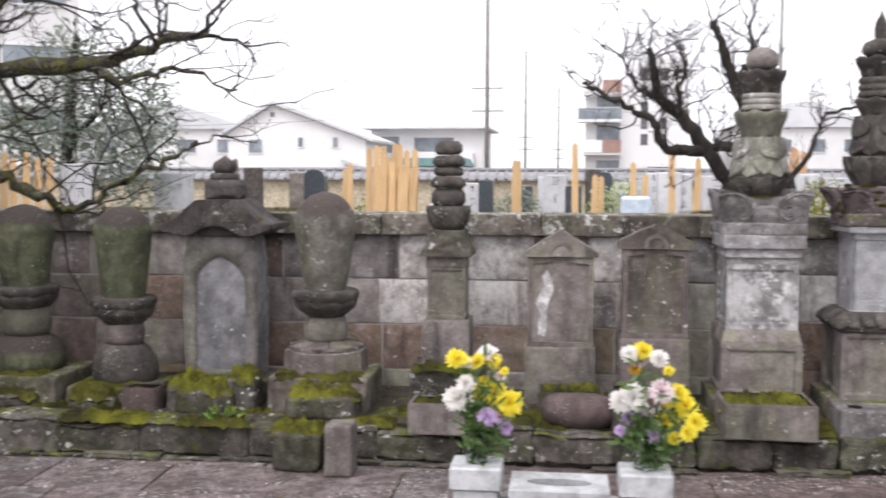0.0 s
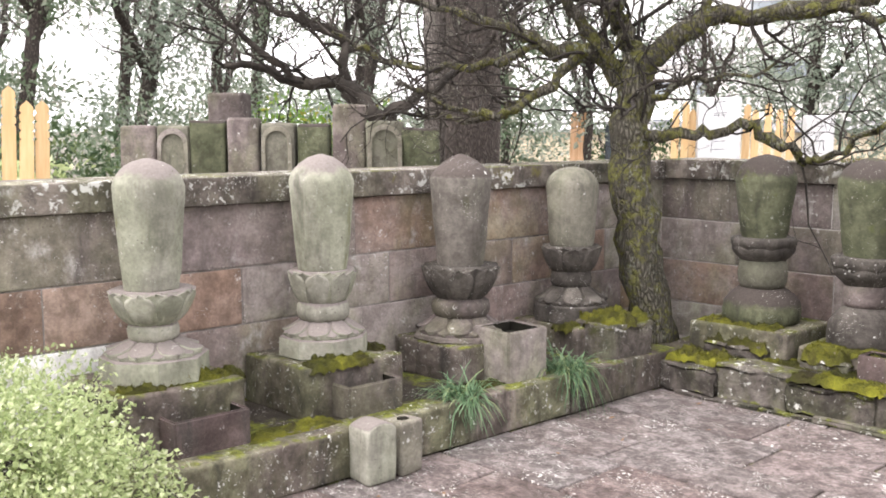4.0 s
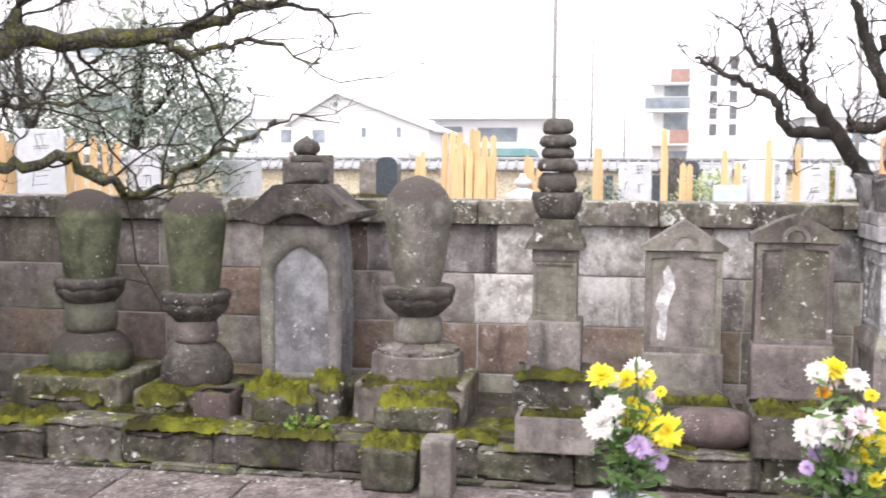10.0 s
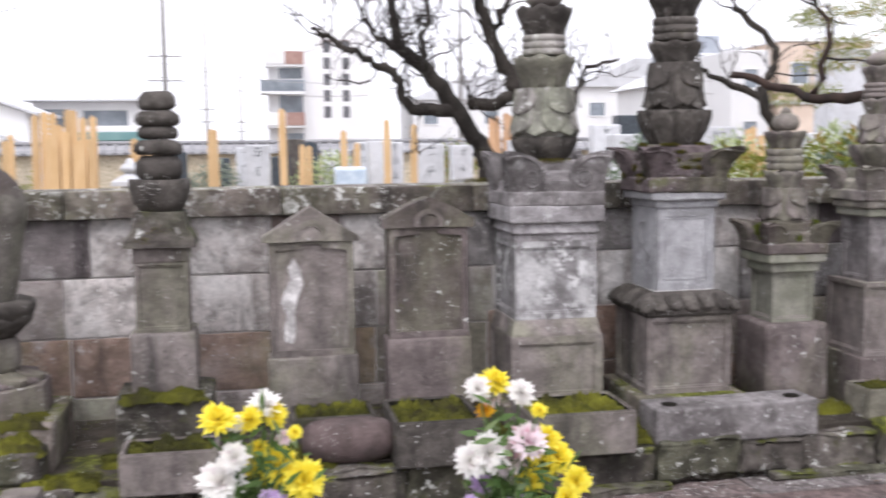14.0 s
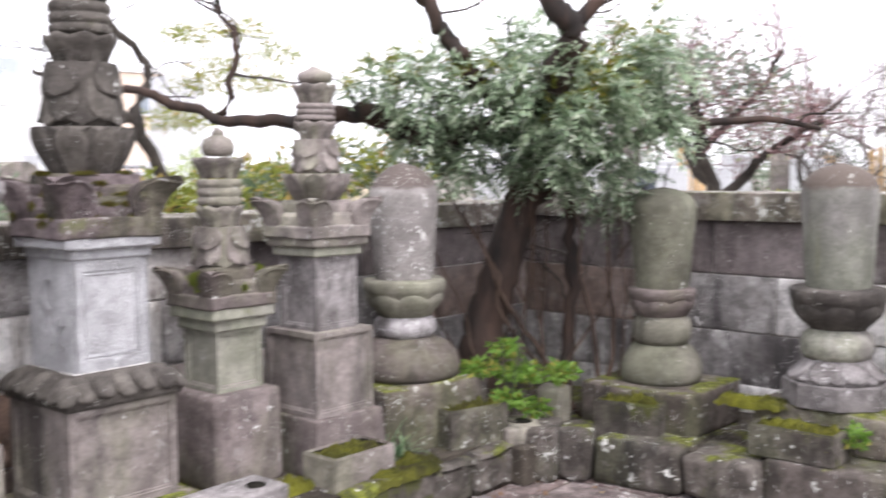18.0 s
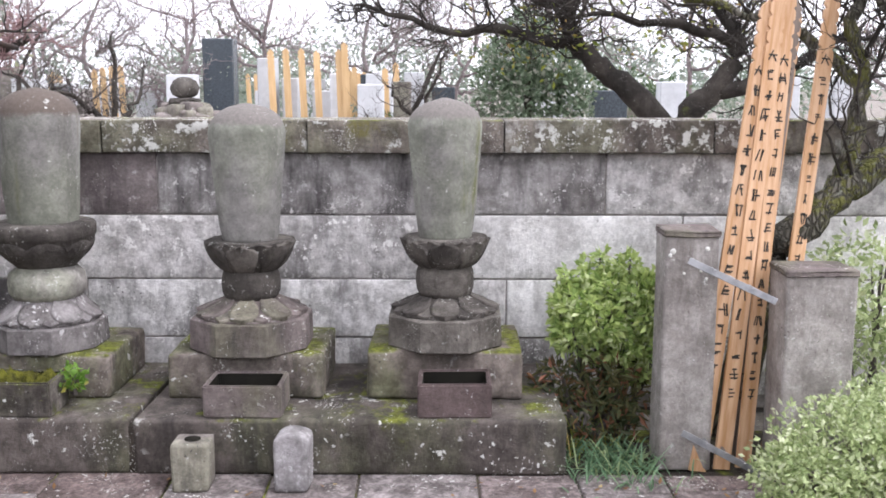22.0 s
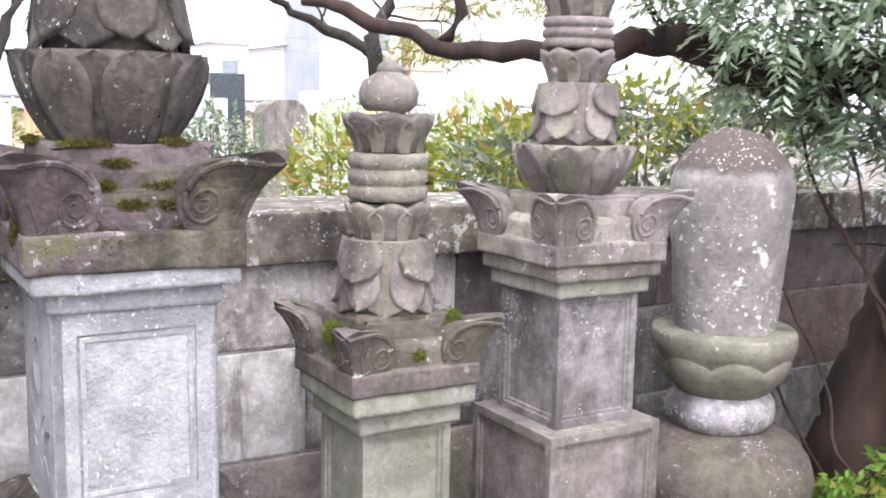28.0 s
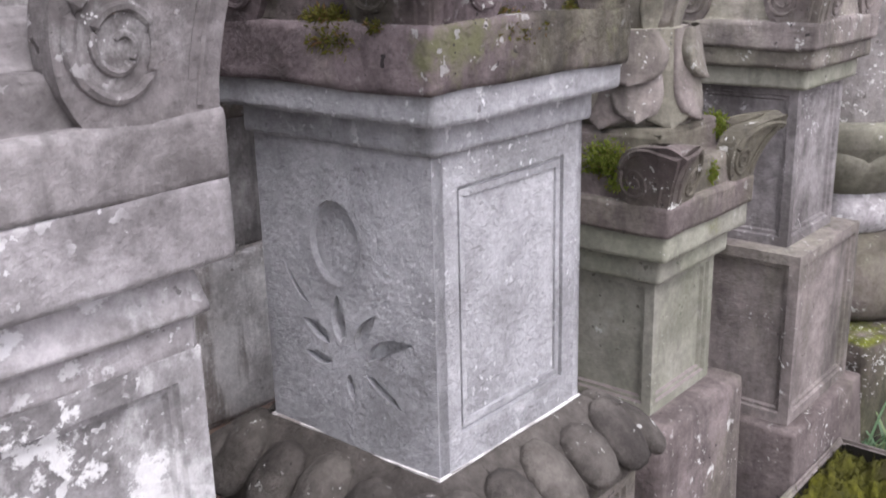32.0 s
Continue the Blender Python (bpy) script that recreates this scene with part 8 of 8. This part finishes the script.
# east side
gravestone(pose(13.42, 5.36, 0, 0, 0, -90), .39, 2.09, .3, M_SLATE, "tall dark polished gravestone slab", writing=False, seed=31)
for k, (px, py, w, h, m) in enumerate(((13.42, 4.75, .23, 1.85, M_WHITE), (12.42, 3.35, .3, 1.52, M_WHITE), (12.92, 3.8, .17, 1.65, M_WHITE), (12.6, -2.3, .3, 1.6, M_WHITE), (14.3, 8.2, .4, 1.6, M_WHITE), (13.4, 4.45, .2, 1.6, M_WHITE), (13.0, 3.0, .22, 1.55, M_GREY),
                                      (14.5, 7.2, .3, 1.5, M_WHITE), (13.8, 6.4, .3, 1.45, M_WHITE), (12.2, 9.2, .35, 1.5, M_WHITE), (14.0, 10.2, .4, 1.6, M_WHITE), (12.0, .6, .4, 1.45, M_SLATE), (12.4, -.2, .3, 1.55, M_WHITE), (11.5, -1.2, .35, 1.6, M_WHITE), (13.5, 11.5, .4, 1.6, M_WHITE), (10.5, 11.0, .4, 1.5, M_WHITE))):
    gravestone(pose(px, py, 0, 0, 0, -90), w, h, .28, m, "pale granite gravestone among others" if m is M_WHITE else "darker gravestone among others", writing=False, seed=40 + k)
re_ = random.Random(909)
for k in range(26):
    px, py = re_.uniform(11.5, 19), re_.uniform(-3.5, 12.5)
    m = re_.choice((M_WHITE, M_WHITE, M_WHITE, M_SLATE, M_GREY))
    gravestone(pose(px, py, 0, 0, 0, -90), re_.uniform(.2, .4), re_.uniform(1.4, 1.75), .26, m, "pale gravestone in the eastern rows" if m is M_WHITE else "dark weathered gravestone in the eastern rows", writing=False, seed=600 + k)
    if k % 4 == 0:
        board_group(px + .5, py + .2, 2, 1.8, .14, -90, 620 + k)
pl = thing("stone_mound", pose(9.36, 4.76, 0), "mound of rough stones with a round boulder on top", "stone mound")
rnd = random.Random(77)
for k in range(34):
    zz = 1.0 + .3 * (k / 34)
    a = k * 2.4
    rr = .42 * (1 - k / 48)
    part("stone", block(.16, .14, .12, 0, .03, .02, 2, k), M_GREY, pl, at=pose(rr * math.cos(a), rr * math.sin(a), zz - .05, 0, 0, k * 37))
part("core", lathe([(0, .46), (1.1, .42), (1.32, .15)], 12), M_GREY, pl)
part("flat_stone", block(.24, .24, .06, 1.33, .02, .01, 3, 3), M_DARK, pl)
part("boulder", lathe([(1.39, .06), (1.42, .11), (1.48, .13), (1.54, .10), (1.57, .05)], 16, .012, 4), M_DARK, pl)
board_group(13.0, 4.2, 4, 2.0, .19, -90, 16)
board_group(12.6, 3.62, 2, 1.95, .07, -90, 17)
board_group(14.0, 6.9, 4, 1.8, .12, -90, 18)
board_group(13.5, 9.5, 4, 1.8, .12, -90, 19)
hd = bare_tree("broad evergreen shrub above the east wall", (([(11.5, 1.55, 0), (11.5, 1.55, 1.9)], .06, .03),), 141, M_BARK, M_TWIG, 3, .3, .008, 2, name="evergreen_tree", category="tree")
crown(hd, [(0, .1, 1.35, .42, .55, .5), (0, -.25, 1.75, .38, .38, .36), (0, .25, 1.72, .38, .32, .34), (0, -.5, 1.35, .3, .25, .4), (0, .02, 2.1, .28, .28, .22)], 5200, .075, 142, L_EVER, .5, .35)
for k, (px, py, h) in enumerate(((10.3, 5.85, 2.2), (10.45, 2.55, 2.1), (15, 7.5, 3.4), (17, 5.5, 4), (16, 3.6, 3.6), (18, 9.5, 4), (16.5, 1.0, 3.8), (17, -1.5, 4.2), (15, 11.5, 3.6), (20, 7.5, 4.6), (20, 3.5, 4.4), (12.5, 7.4, 2.4), (21, 0.5, 5), (14, -3.5, 4), (13.6, 5.9, 2.6), (18.5, 2.2, 3.8))):
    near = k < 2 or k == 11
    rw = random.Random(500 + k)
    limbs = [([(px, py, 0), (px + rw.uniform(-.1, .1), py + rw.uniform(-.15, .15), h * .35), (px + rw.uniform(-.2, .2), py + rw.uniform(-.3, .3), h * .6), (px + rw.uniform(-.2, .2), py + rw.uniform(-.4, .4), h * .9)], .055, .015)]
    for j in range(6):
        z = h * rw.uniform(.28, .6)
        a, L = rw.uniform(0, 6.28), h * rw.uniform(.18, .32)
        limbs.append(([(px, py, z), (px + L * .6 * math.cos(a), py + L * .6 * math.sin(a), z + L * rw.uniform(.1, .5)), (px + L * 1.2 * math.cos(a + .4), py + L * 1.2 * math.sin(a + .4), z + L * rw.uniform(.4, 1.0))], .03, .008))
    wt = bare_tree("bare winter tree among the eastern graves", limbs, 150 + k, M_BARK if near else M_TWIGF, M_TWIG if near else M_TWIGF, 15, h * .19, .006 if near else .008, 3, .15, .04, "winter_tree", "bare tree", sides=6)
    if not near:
        # loose pale flecks added to blur the far twigs into a haze
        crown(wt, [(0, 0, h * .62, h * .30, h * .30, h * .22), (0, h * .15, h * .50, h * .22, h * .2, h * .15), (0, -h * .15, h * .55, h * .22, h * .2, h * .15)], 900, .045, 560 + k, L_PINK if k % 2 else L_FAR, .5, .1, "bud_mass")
for k, (px, py, s, m) in enumerate(((13.5, 7.9, .7, L_FERN), (12.8, 2.3, .6, L_YELL), (13.3, 2.7, .7, L_DARK), (14.5, 4.0, .9, L_FAR), (15, 5.8, .9, L_FAR), (15.5, 8.6, 1.0, L_FAR), (15, -.5, 1.1, L_DARK), (14.5, -2.4, 1.1, L_EVER), (16.5, 10, 1.1, L_EVER))):
    shrub(pose(px, py, 0), "garden shrub among the eastern graves", [(0, 0, .9 * s, .7 * s, .7 * s, .6 * s), (.2, .4, 1.25 * s, .5 * s, .5 * s, .45 * s)], 900, .09, 170 + k, m, .45)
M_PINKT = plain("reddish_budding_twigs", (0.16, 0.09, 0.09), (0.30, 0.19, 0.19), 30, .8)
pr = bare_tree("pink-tinged budding tree beyond the north-east corner", (
    ([(7.0, 5.95, 0), (6.95, 5.95, 1.2), (6.8, 6.0, 1.75), (6.9, 6.15, 2.3)], .075, .03), ([(6.95, 5.95, 1.2), (7.0, 5.5, 1.6), (6.9, 5.1, 1.8)], .045, .02),
    ([(6.95, 5.95, 1.3), (7.15, 6.4, 1.8), (7.1, 6.9, 2.3)], .045, .02), ([(6.85, 5.98, 1.6), (6.95, 5.6, 2.0), (6.9, 5.4, 2.3)], .035, .015)), 191, M_BARK, M_PINKT, 20, .5, .008, 3, .2, .03, "plum_tree", "plum tree")
crown(pr, [(-.05, .1, 2.1, .5, .55, .45), (0, -.45, 1.85, .4, .4, .35), (.1, .7, 2.0, .45, .5, .45)], 1800, .04, 192, L_PINK, .6, .1, "bud_mass")
crown(pr, [(-.1, .1, 2.15, .5, .6, .4), (0, -.35, 2.0, .35, .35, .3)], 1100, .06, 193, L_FAR, .45, .2, "young_leaves")

for k, (px, py, s, m) in enumerate(((.55, 14.6, 1.0, L_AZAL), (2.45, 15.6, 1.1, L_YELL), (2.9, 12.6, 1.05, L_YELL), (-2.9, 15.2, .95, L_YELL), (-.95, 15.4, .9, L_FAR), (4.6, 11.2, 1.15, L_AZAL), (5.2, 10.2, 1.2, L_AZAL), (3.3, 10.4, 1.1, L_EVER))):
    shrub(pose(px, py, 0), "low garden shrub between the northern graves", [(0, 0, .85 * s, .42, .42, .5 * s), (.2, .1, 1.15 * s, .3, .3, .3)], 1300, .06, 330 + k, m, .45)
for k, (px, py, w, h, m) in enumerate(((.05, 13.6, .22, 1.38, M_SLATE), (.35, 16.9, .26, 1.62, M_BARKG), (1.25, 15.6, .24, 1.56, M_WHITE), (1.62, 15.0, .24, 1.55, M_WHITE), (-2.75, 14.6, .28, 1.5, M_WHITE), (-4.2, 15.2, .26, 1.55, M_GREY), (.75, 15.2, .2, 1.42, M_WHITE), (-1.2, 14.4, .2, 1.45, M_SLATE), (-.4, 16.8, .3, 1.5, M_WHITE),
                                      (3.0, 13.4, .3, 1.55, M_WHITE), (3.9, 12.2, .34, 1.6, M_WHITE), (4.3, 14.0, .36, 1.75, M_WHITE), (5.0, 15.0, .4, 1.9, M_SLATE), (6.4, 12.4, .36, 1.6, M_WHITE))):
    gravestone(pose(px, py, 0), w, h, .24, m, "pale granite gravestone in the northern rows" if m is M_WHITE else "dark gravestone in the northern rows", writing=m is M_WHITE, seed=70 + k)
board_group(-3.35, 15.0, 2, 1.7, .09, 0, 21)
board_group(1.0, 14.0, 2, 1.65, .12, 0, 22)
board_group(-.75, 14.9, 2, 1.7, .10, 0, 23)
board_group(-6.60, 2.54, 3, 1.75, .10, 60, 24)
# boundary wall with a tiled top
bw = thing("boundary_wall", pose(-2, 31.0, 0, 0, 0, .7), "cream plastered boundary wall with a grey tiled top", "wall", kind="structure")
part("plaster", block(60, .3, 1.35, 0, .02), M_CREAM, bw)
part("ridge", block(60, .25, .12, 1.62, .04), M_TILE, bw)
part("tile_slope", lathe([(1.35, .38), (1.40, .38), (1.62, .12)], 4, sides=4, shade=False), M_TILE, bw, at=Matrix.Diagonal((80, 1, 1, 1)))
V, F = [], []
for k in range(150):
    x = -22 + k * .3
    tube(V, F, [(x, -.42, 1.39), (x, -.06, 1.66)], .05, .05, 6)
o = new("tile_ribs", raw_mesh("tile_ribs", V, F, M_TILE))
o.parent = bw


def window(parent, x, z, w, h, y, sill=True):
    f = part("window", plate([(x - w / 2, z), (x + w / 2, z), (x + w / 2, z + h), (x - w / 2, z + h)], [[(x - w / 2 + .08, z + .08), (x + w / 2 - .08, z + .08), (x + w / 2 - .08, z + h - .08), (x - w / 2 + .08, z + h - .08)]], y - .08, y + .02), M_HOUSE, parent)
    part("pane", plate([(x - w / 2 + .07, z + .07), (x + w / 2 - .07, z + .07), (x + w / 2 - .07, z + h - .07), (x - w / 2 + .07, z + h - .07)], [], y - .03, y - .01), M_PANE, f)
    return f


# gabled white house
h1 = thing("white_house", pose(-20.6, 71.4, 0), "white two-storey house with a pale gabled roof", "house")
part("wall", plate([(-4.9, 0), (5.4, 0), (5.4, 4.0), (-1.4, 6.55), (-4.9, 4.5)], [], 0, 8), M_HOUSE, h1)
part("roof", plate([(-5.4, 4.25), (-1.4, 6.6), (6.0, 3.85), (6.0, 4.05), (-1.4, 6.85), (-5.4, 4.5)], [], -.5, 8.5), M_ROOFL, h1)
for x, z, w, h in ((-2.8, 3.0, 1.15, 1.1), (.6, 3.4, .5, .85), (3.2, 3.4, .5, .85), (-1.5, 5.6, .5, .5), (-3, .8, 1.6, 1.2)):
    window(h1, x, z, w, h, 0)
part("porch_roof", plate([(3.8, 2.4), (6.6, 1.6), (6.6, 1.75), (3.8, 2.6)], [], -.8, 3), M_ROOFL, h1)
# hip-roofed house with balconies
h2 = thing("pale_house", pose(-12.3, 81.6, 0), "pale two-storey house with a low grey roof", "house")
part("wall", block(9.2, 8, 5.2, 0, .03, cy=4), M_HOUSE, h2)
part("roof", lathe([(5.2, 5.2), (5.35, 5.2), (6.2, 1.0), (6.25, .5)], 4, sides=4, shade=False), M_ROOFL, h2, at=pose(0, 4, 0))
for x, z, w, h in ((-3.2, 3.2, 2.0, 1.5), (.6, 3.3, 3.4, 1.3), (-3.2, .6, 2, 1.6), (2.2, .6, 2.6, 1.8)):
    window(h2, x, z, w, h, 0)
part("balcony", block(5.0, 1.0, 1.0, 2.3, .03, cx=1.4, cy=-.6), M_HOUSE, h2)
h3 = thing("low_shed", pose(-8.8, 60, 0), "low building with a teal sheet roof", "house")
part("wall", block(4.5, 3, 2.0, 0, .02), M_HOUSE, h3)
part("roof", block(5.0, 3.6, .5, 2.0, .05, taper=.1), M_TEAL, h3)
# apartment block
ap = thing("apartment_block", pose(3.9, 82, 0), "white four-storey apartment block with red-brown balconies", "apartment building")
part("wall", block(8.0, 9, 9.4, 0, .05, cx=.6, cy=5), M_HOUSE, ap)
part("stair_tower", block(4.2, 6, 10.9, 0, .05, cx=2.5, cy=3.6), M_HOUSE, ap)
for z in (3.3, 8.0):
    bc = part("balcony", block(3.0, 1.6, .25, z - .2, .03, cx=-2.1, cy=-.2), M_HOUSE, ap)
    part("parapet", block(1.5, .12, 1.0, z, .02, cx=-2.85, cy=-1.0), M_HOUSE, bc)
    part("railing", block(1.45, .1, 1.0, z, .02, cx=-1.35, cy=-1.0), M_RAIL, bc)
bc = part("balcony", block(3.4, 1.9, .25, 5.7, .03, cx=-2.3, cy=-.2), M_HOUSE, ap)
part("railing", block(3.4, .1, .9, 5.9, .02, cx=-2.3, cy=-1.1), M_PANE, bc)
for x in (1.25, 2.75):
    for k in range(5):
        fr = part("slit_window", block(.80, .14, 1.14, 3.8 + 1.28 * k, .02, cx=x, cy=.58), M_SLIT, ap)
        part("pane", block(.56, .04, .9, 3.92 + 1.28 * k, .01, cx=x, cy=.50), M_SLITP, fr)
for z in (1.2, 4.2, 6.9):
    window(ap, -1.6, z, 2.0, 1.6, .48)
window(ap, 2.4, 1.2, 1.6, 1.0, .58)
for k, (px, py, w, h, d) in enumerate(((-33, 78, 14, 7, 8), (18, 86, 11, 7.5, 8), (31, 80, 12, 8.5, 8), (-48, 70, 16, 9, 8), (26, 55, 9, 6.5, 6))):
    hb = thing("far_house", pose(px, py, 0), "pale two-storey house in the distance", "house", "distant houses")
    part("wall", block(w, d, h * .75, 0, .03, cy=d / 2), M_HOUSE, hb)
    part("roof", plate([(-w / 2 - .4, h * .73), (w / 2 + .4, h * .73), (w * .1, h), (-w * .1, h)], [], -.4, d + .4), M_ROOFL, hb)
    for j in range(4):
        window(hb, -w * .36 + j * w * .24, h * .45, w * .12, 1.2, 0)
        window(hb, -w * .36 + j * w * .24, h * .12, w * .12, 1.2, 0)
# tan building over the graves
M_TANW = plain("tan_tiled_wall", (0.62, 0.50, 0.41), (0.72, 0.60, 0.50), .8, .8, bumps=0)
tb = thing("tan_building", pose(26.0, 45, 0), "flat-roofed tan building with pale bands beyond the graves", "building")
part("wall", block(4.6, 6, 6.2, 0, .05, cy=3.2), M_TANW, tb)
for z in (3.3, 6.2):
    part("floor_band", block(4.8, 6.2, .2, z, .02, cy=3.2), M_HOUSE, tb)
for x in (-1.3, .6):
    window(tb, x, 4.2, 1.0, 1.1, .2)
wb = thing("pale_building", pose(22.2, 45, 0), "pale narrow three-storey building beyond the graves", "building")
part("wall", block(1.9, 5, 5.8, 0, .05, cy=2.6), M_HOUSE, wb)
for z in (1.6, 4.0):
    window(wb, 0, z, .8, 1.0, .1)
# narrow blue-fronted block
M_BLUEW = plain("blue_grey_panel_wall", (0.30, 0.335, 0.38), (0.38, 0.41, 0.46), .8, .5, bumps=0)
bb = thing("blue_block", pose(22.2, 50, 0), "narrow three-storey block with a blue-grey frame and pale glazing", "building")
part("wall", block(1.7, 5, 7.0, 0, .04, cy=2.6), M_BLUEW, bb)
for z in (1.0, 2.9, 4.6):
    window(bb, .15, z, 1.2, 1.5, .1)
# utility poles and wires
for k, (px, py, h, r) in enumerate(((-4.15, 46.5, 13, .085), (-3.2, 61.7, 9, .07), (9.5, 50, 11, .085), (-1.5, 75, 8, .07))):
    up_ = thing("utility_pole", pose(px, py, 0), "grey concrete utility pole with crossarms", "utility pole", "utility poles")
    part("pole", lathe([(0, r * 1.3), (h, r)], 10), M_POLE, up_)
    for z in (h * .34, h * .42):
        part("crossarm", block(1.5 if k == 0 else 1.0, .06, .06, z, .01), M_POLE, up_)
for z, y0 in ((4.6, 46.5), (5.2, 46.6), (11.5, 46.5)):
    for xa, xb in ((-40, -4.15), (-4.15, 9.5), (9.5, 45)):
        V, F = [], []
        line = [(xa + (xb - xa) * q / 8, y0 + (1.5 if xb > 0 else 0) * q / 8, z - .8 * 4 * (q / 8) * (1 - q / 8)) for q in range(9)]
        tube(V, F, line, .012, .012, 4)
        tagged(new("power_line", raw_mesh("power_line", V, F, M_POLE)), "thin overhead power line between the poles", "wire", "power lines")
# grey building behind the grove
gb = thing("office_block", pose(-22.6, 40, 0, 0, 0, 30), "pale office block far behind the trees", "building")
part("wall", block(3.4, 4, 13, 0, .05), M_HOUSE, gb)
for j in range(5):
    window(gb, 0, 1 + j * 2.4, 2.6, .9, -2.0)
# belt of far trees on the horizon to the west and east
for side, (cx, cy, ex, ey) in enumerate(((-26, 12, 4, 18), (30, 3, 4, 20))):
    ob = thing("far_wood", pose(cx, cy, 0), "hazy belt of trees far off", "trees", kind="stuff")
    rng = np.random.default_rng(side + 3)
    bl = [(rng.uniform(-ex, ex), rng.uniform(-ey, ey), rng.uniform(.8, 2.2), rng.uniform(1, 2), rng.uniform(1, 2.2), rng.uniform(.8, 1.6)) for _ in range(34)]
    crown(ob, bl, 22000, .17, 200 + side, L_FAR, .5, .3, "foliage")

# moss and lichen fringes growing on the roofs of the towers
L_MOSS = leafy("roof_moss_blades", (0.055, 0.055, 0.012), (0.15, 0.145, 0.022), (0.15, 0.085, 0.035), .8)
L_MOSSB = leafy("fresh_moss_blades", (0.08, 0.11, 0.012), (0.19, 0.24, 0.03), (0.15, 0.13, 0.03), .8)
for i, (tx, ty, tz, sx, sy, sz, n) in enumerate((
        (1.685, 5.521, 1.327, .045, .008, .008, 260), (1.815, 5.519, 1.324, .030, .008, .010, 240), (1.735, 5.526, 1.366, .030, .008, .012, 260), (1.795, 5.528, 1.362, .016, .007, .018, 240), (1.69, 5.538, 1.403, .020, .008, .008, 140), (1.80, 5.54, 1.402, .045, .008, .006, 200), (1.715, 5.55, 1.441, .030, .008, .006, 150), (1.66, 5.55, 1.475, .05, .010, .004, 200), (1.82, 5.56, 1.476, .03, .010, .005, 160),
        (1.565, 5.66, 1.328, .008, .04, .010, 260), (1.569, 5.75, 1.364, .008, .025, .016, 240), (1.582, 5.67, 1.403, .008, .03, .008, 180), (1.60, 5.72, 1.476, .010, .06, .004, 200), (1.565, 5.575, 1.322, .02, .015, .008, 160), (1.895, 5.525, 1.320, .02, .012, .010, 160), (1.558, 5.84, 1.33, .02, .02, .02, 260), (1.70, 5.508, 1.305, .06, .005, .014, 220), (1.557, 5.64, 1.305, .005, .05, .016, 240),
        (2.19, 5.70, 1.060, .016, .045, .030, 620), (2.44, 5.64, 1.085, .028, .020, .022, 520), (2.335, 5.592, 1.025, .025, .012, .018, 300), (2.185, 5.66, 1.03, .014, .03, .02, 260),
        (2.74, 5.60, 1.28, .03, .016, .02, 300), (2.84, 5.60, 1.262, .04, .012, .014, 260), (1.14, 5.66, 1.405, .10, .03, .010, 500), (-.60, 5.50, 1.13, .08, .03, .03, 500), (-.66, 5.48, 1.10, .04, .03, .02, 300), (-1.80, 5.49, 1.268, .06, .05, .02, 400), (-1.72, 5.52, 1.262, .05, .05, .02, 300),
        (-1.70, 5.98, 1.31, .2, .04, .014, 500), (-2.75, 6.0, 1.305, .3, .05, .014, 700), (.9, 6.03, 1.31, .2, .03, .010, 400), (3.9, 6.08, 1.31, .3, .05, .014, 500))):
    v, f = leaf_cloud([(0, 0, 0, sx, sy, sz)], n * 3, .008, 400 + i, .35, .1, .3)
    me = bpy.data.meshes.new("moss_tuft")
    me.from_pydata(v.tolist(), [], f.tolist())
    me.materials.append(L_MOSSB if 2.1 < tx < 2.5 else L_MOSS)
    mo = new("moss_tuft", me)
    mo.matrix_basis = pose(tx, ty, tz, 0, 0, NTURN)
    tagged(mo, "tuft of moss growing on weathered stone", "moss", "moss tufts")

# fallen leaves on the court
rng = np.random.default_rng(5)
V, F = [], []
for k in range(170):
    if k < 80:
        x, y = rng.uniform(3.2, 4.0), rng.uniform(1.3, 4.6)
    elif k < 140:
        x = rng.uniform(2.4, 3.8)
        y = kerb_y(x) - rng.uniform(.03, .5)
    else:
        x, y = rng.uniform(-3.3, 1.5), rng.uniform(2.2, 4.9)
    c, d = Vector((x, y, .006)), Vector((rng.uniform(-1, 1), rng.uniform(-1, 1), rng.uniform(-.1, .3))).normalized()
    w = Vector((-d.y, d.x, rng.uniform(-.2, .2))) * .008
    L = rng.uniform(.018, .04)
    b = len(V)
    V += [tuple(c), tuple(c + d * L * .5 + w), tuple(c + d * L + Vector((0, 0, .004))), tuple(c + d * L * .5 - w)]
    F.append((b, b + 1, b + 2, b + 3))
L_FALL = leafy("fallen_leaves", (0.16, 0.085, 0.04), (0.27, 0.16, 0.07), (0.40, 0.31, 0.16), .8)
tagged(new("fallen_leaf_litter", raw_mesh("fallen_leaf_litter", V, F, L_FALL)), "scattered brown fallen leaves on the paving", "leaf litter", kind="stuff")
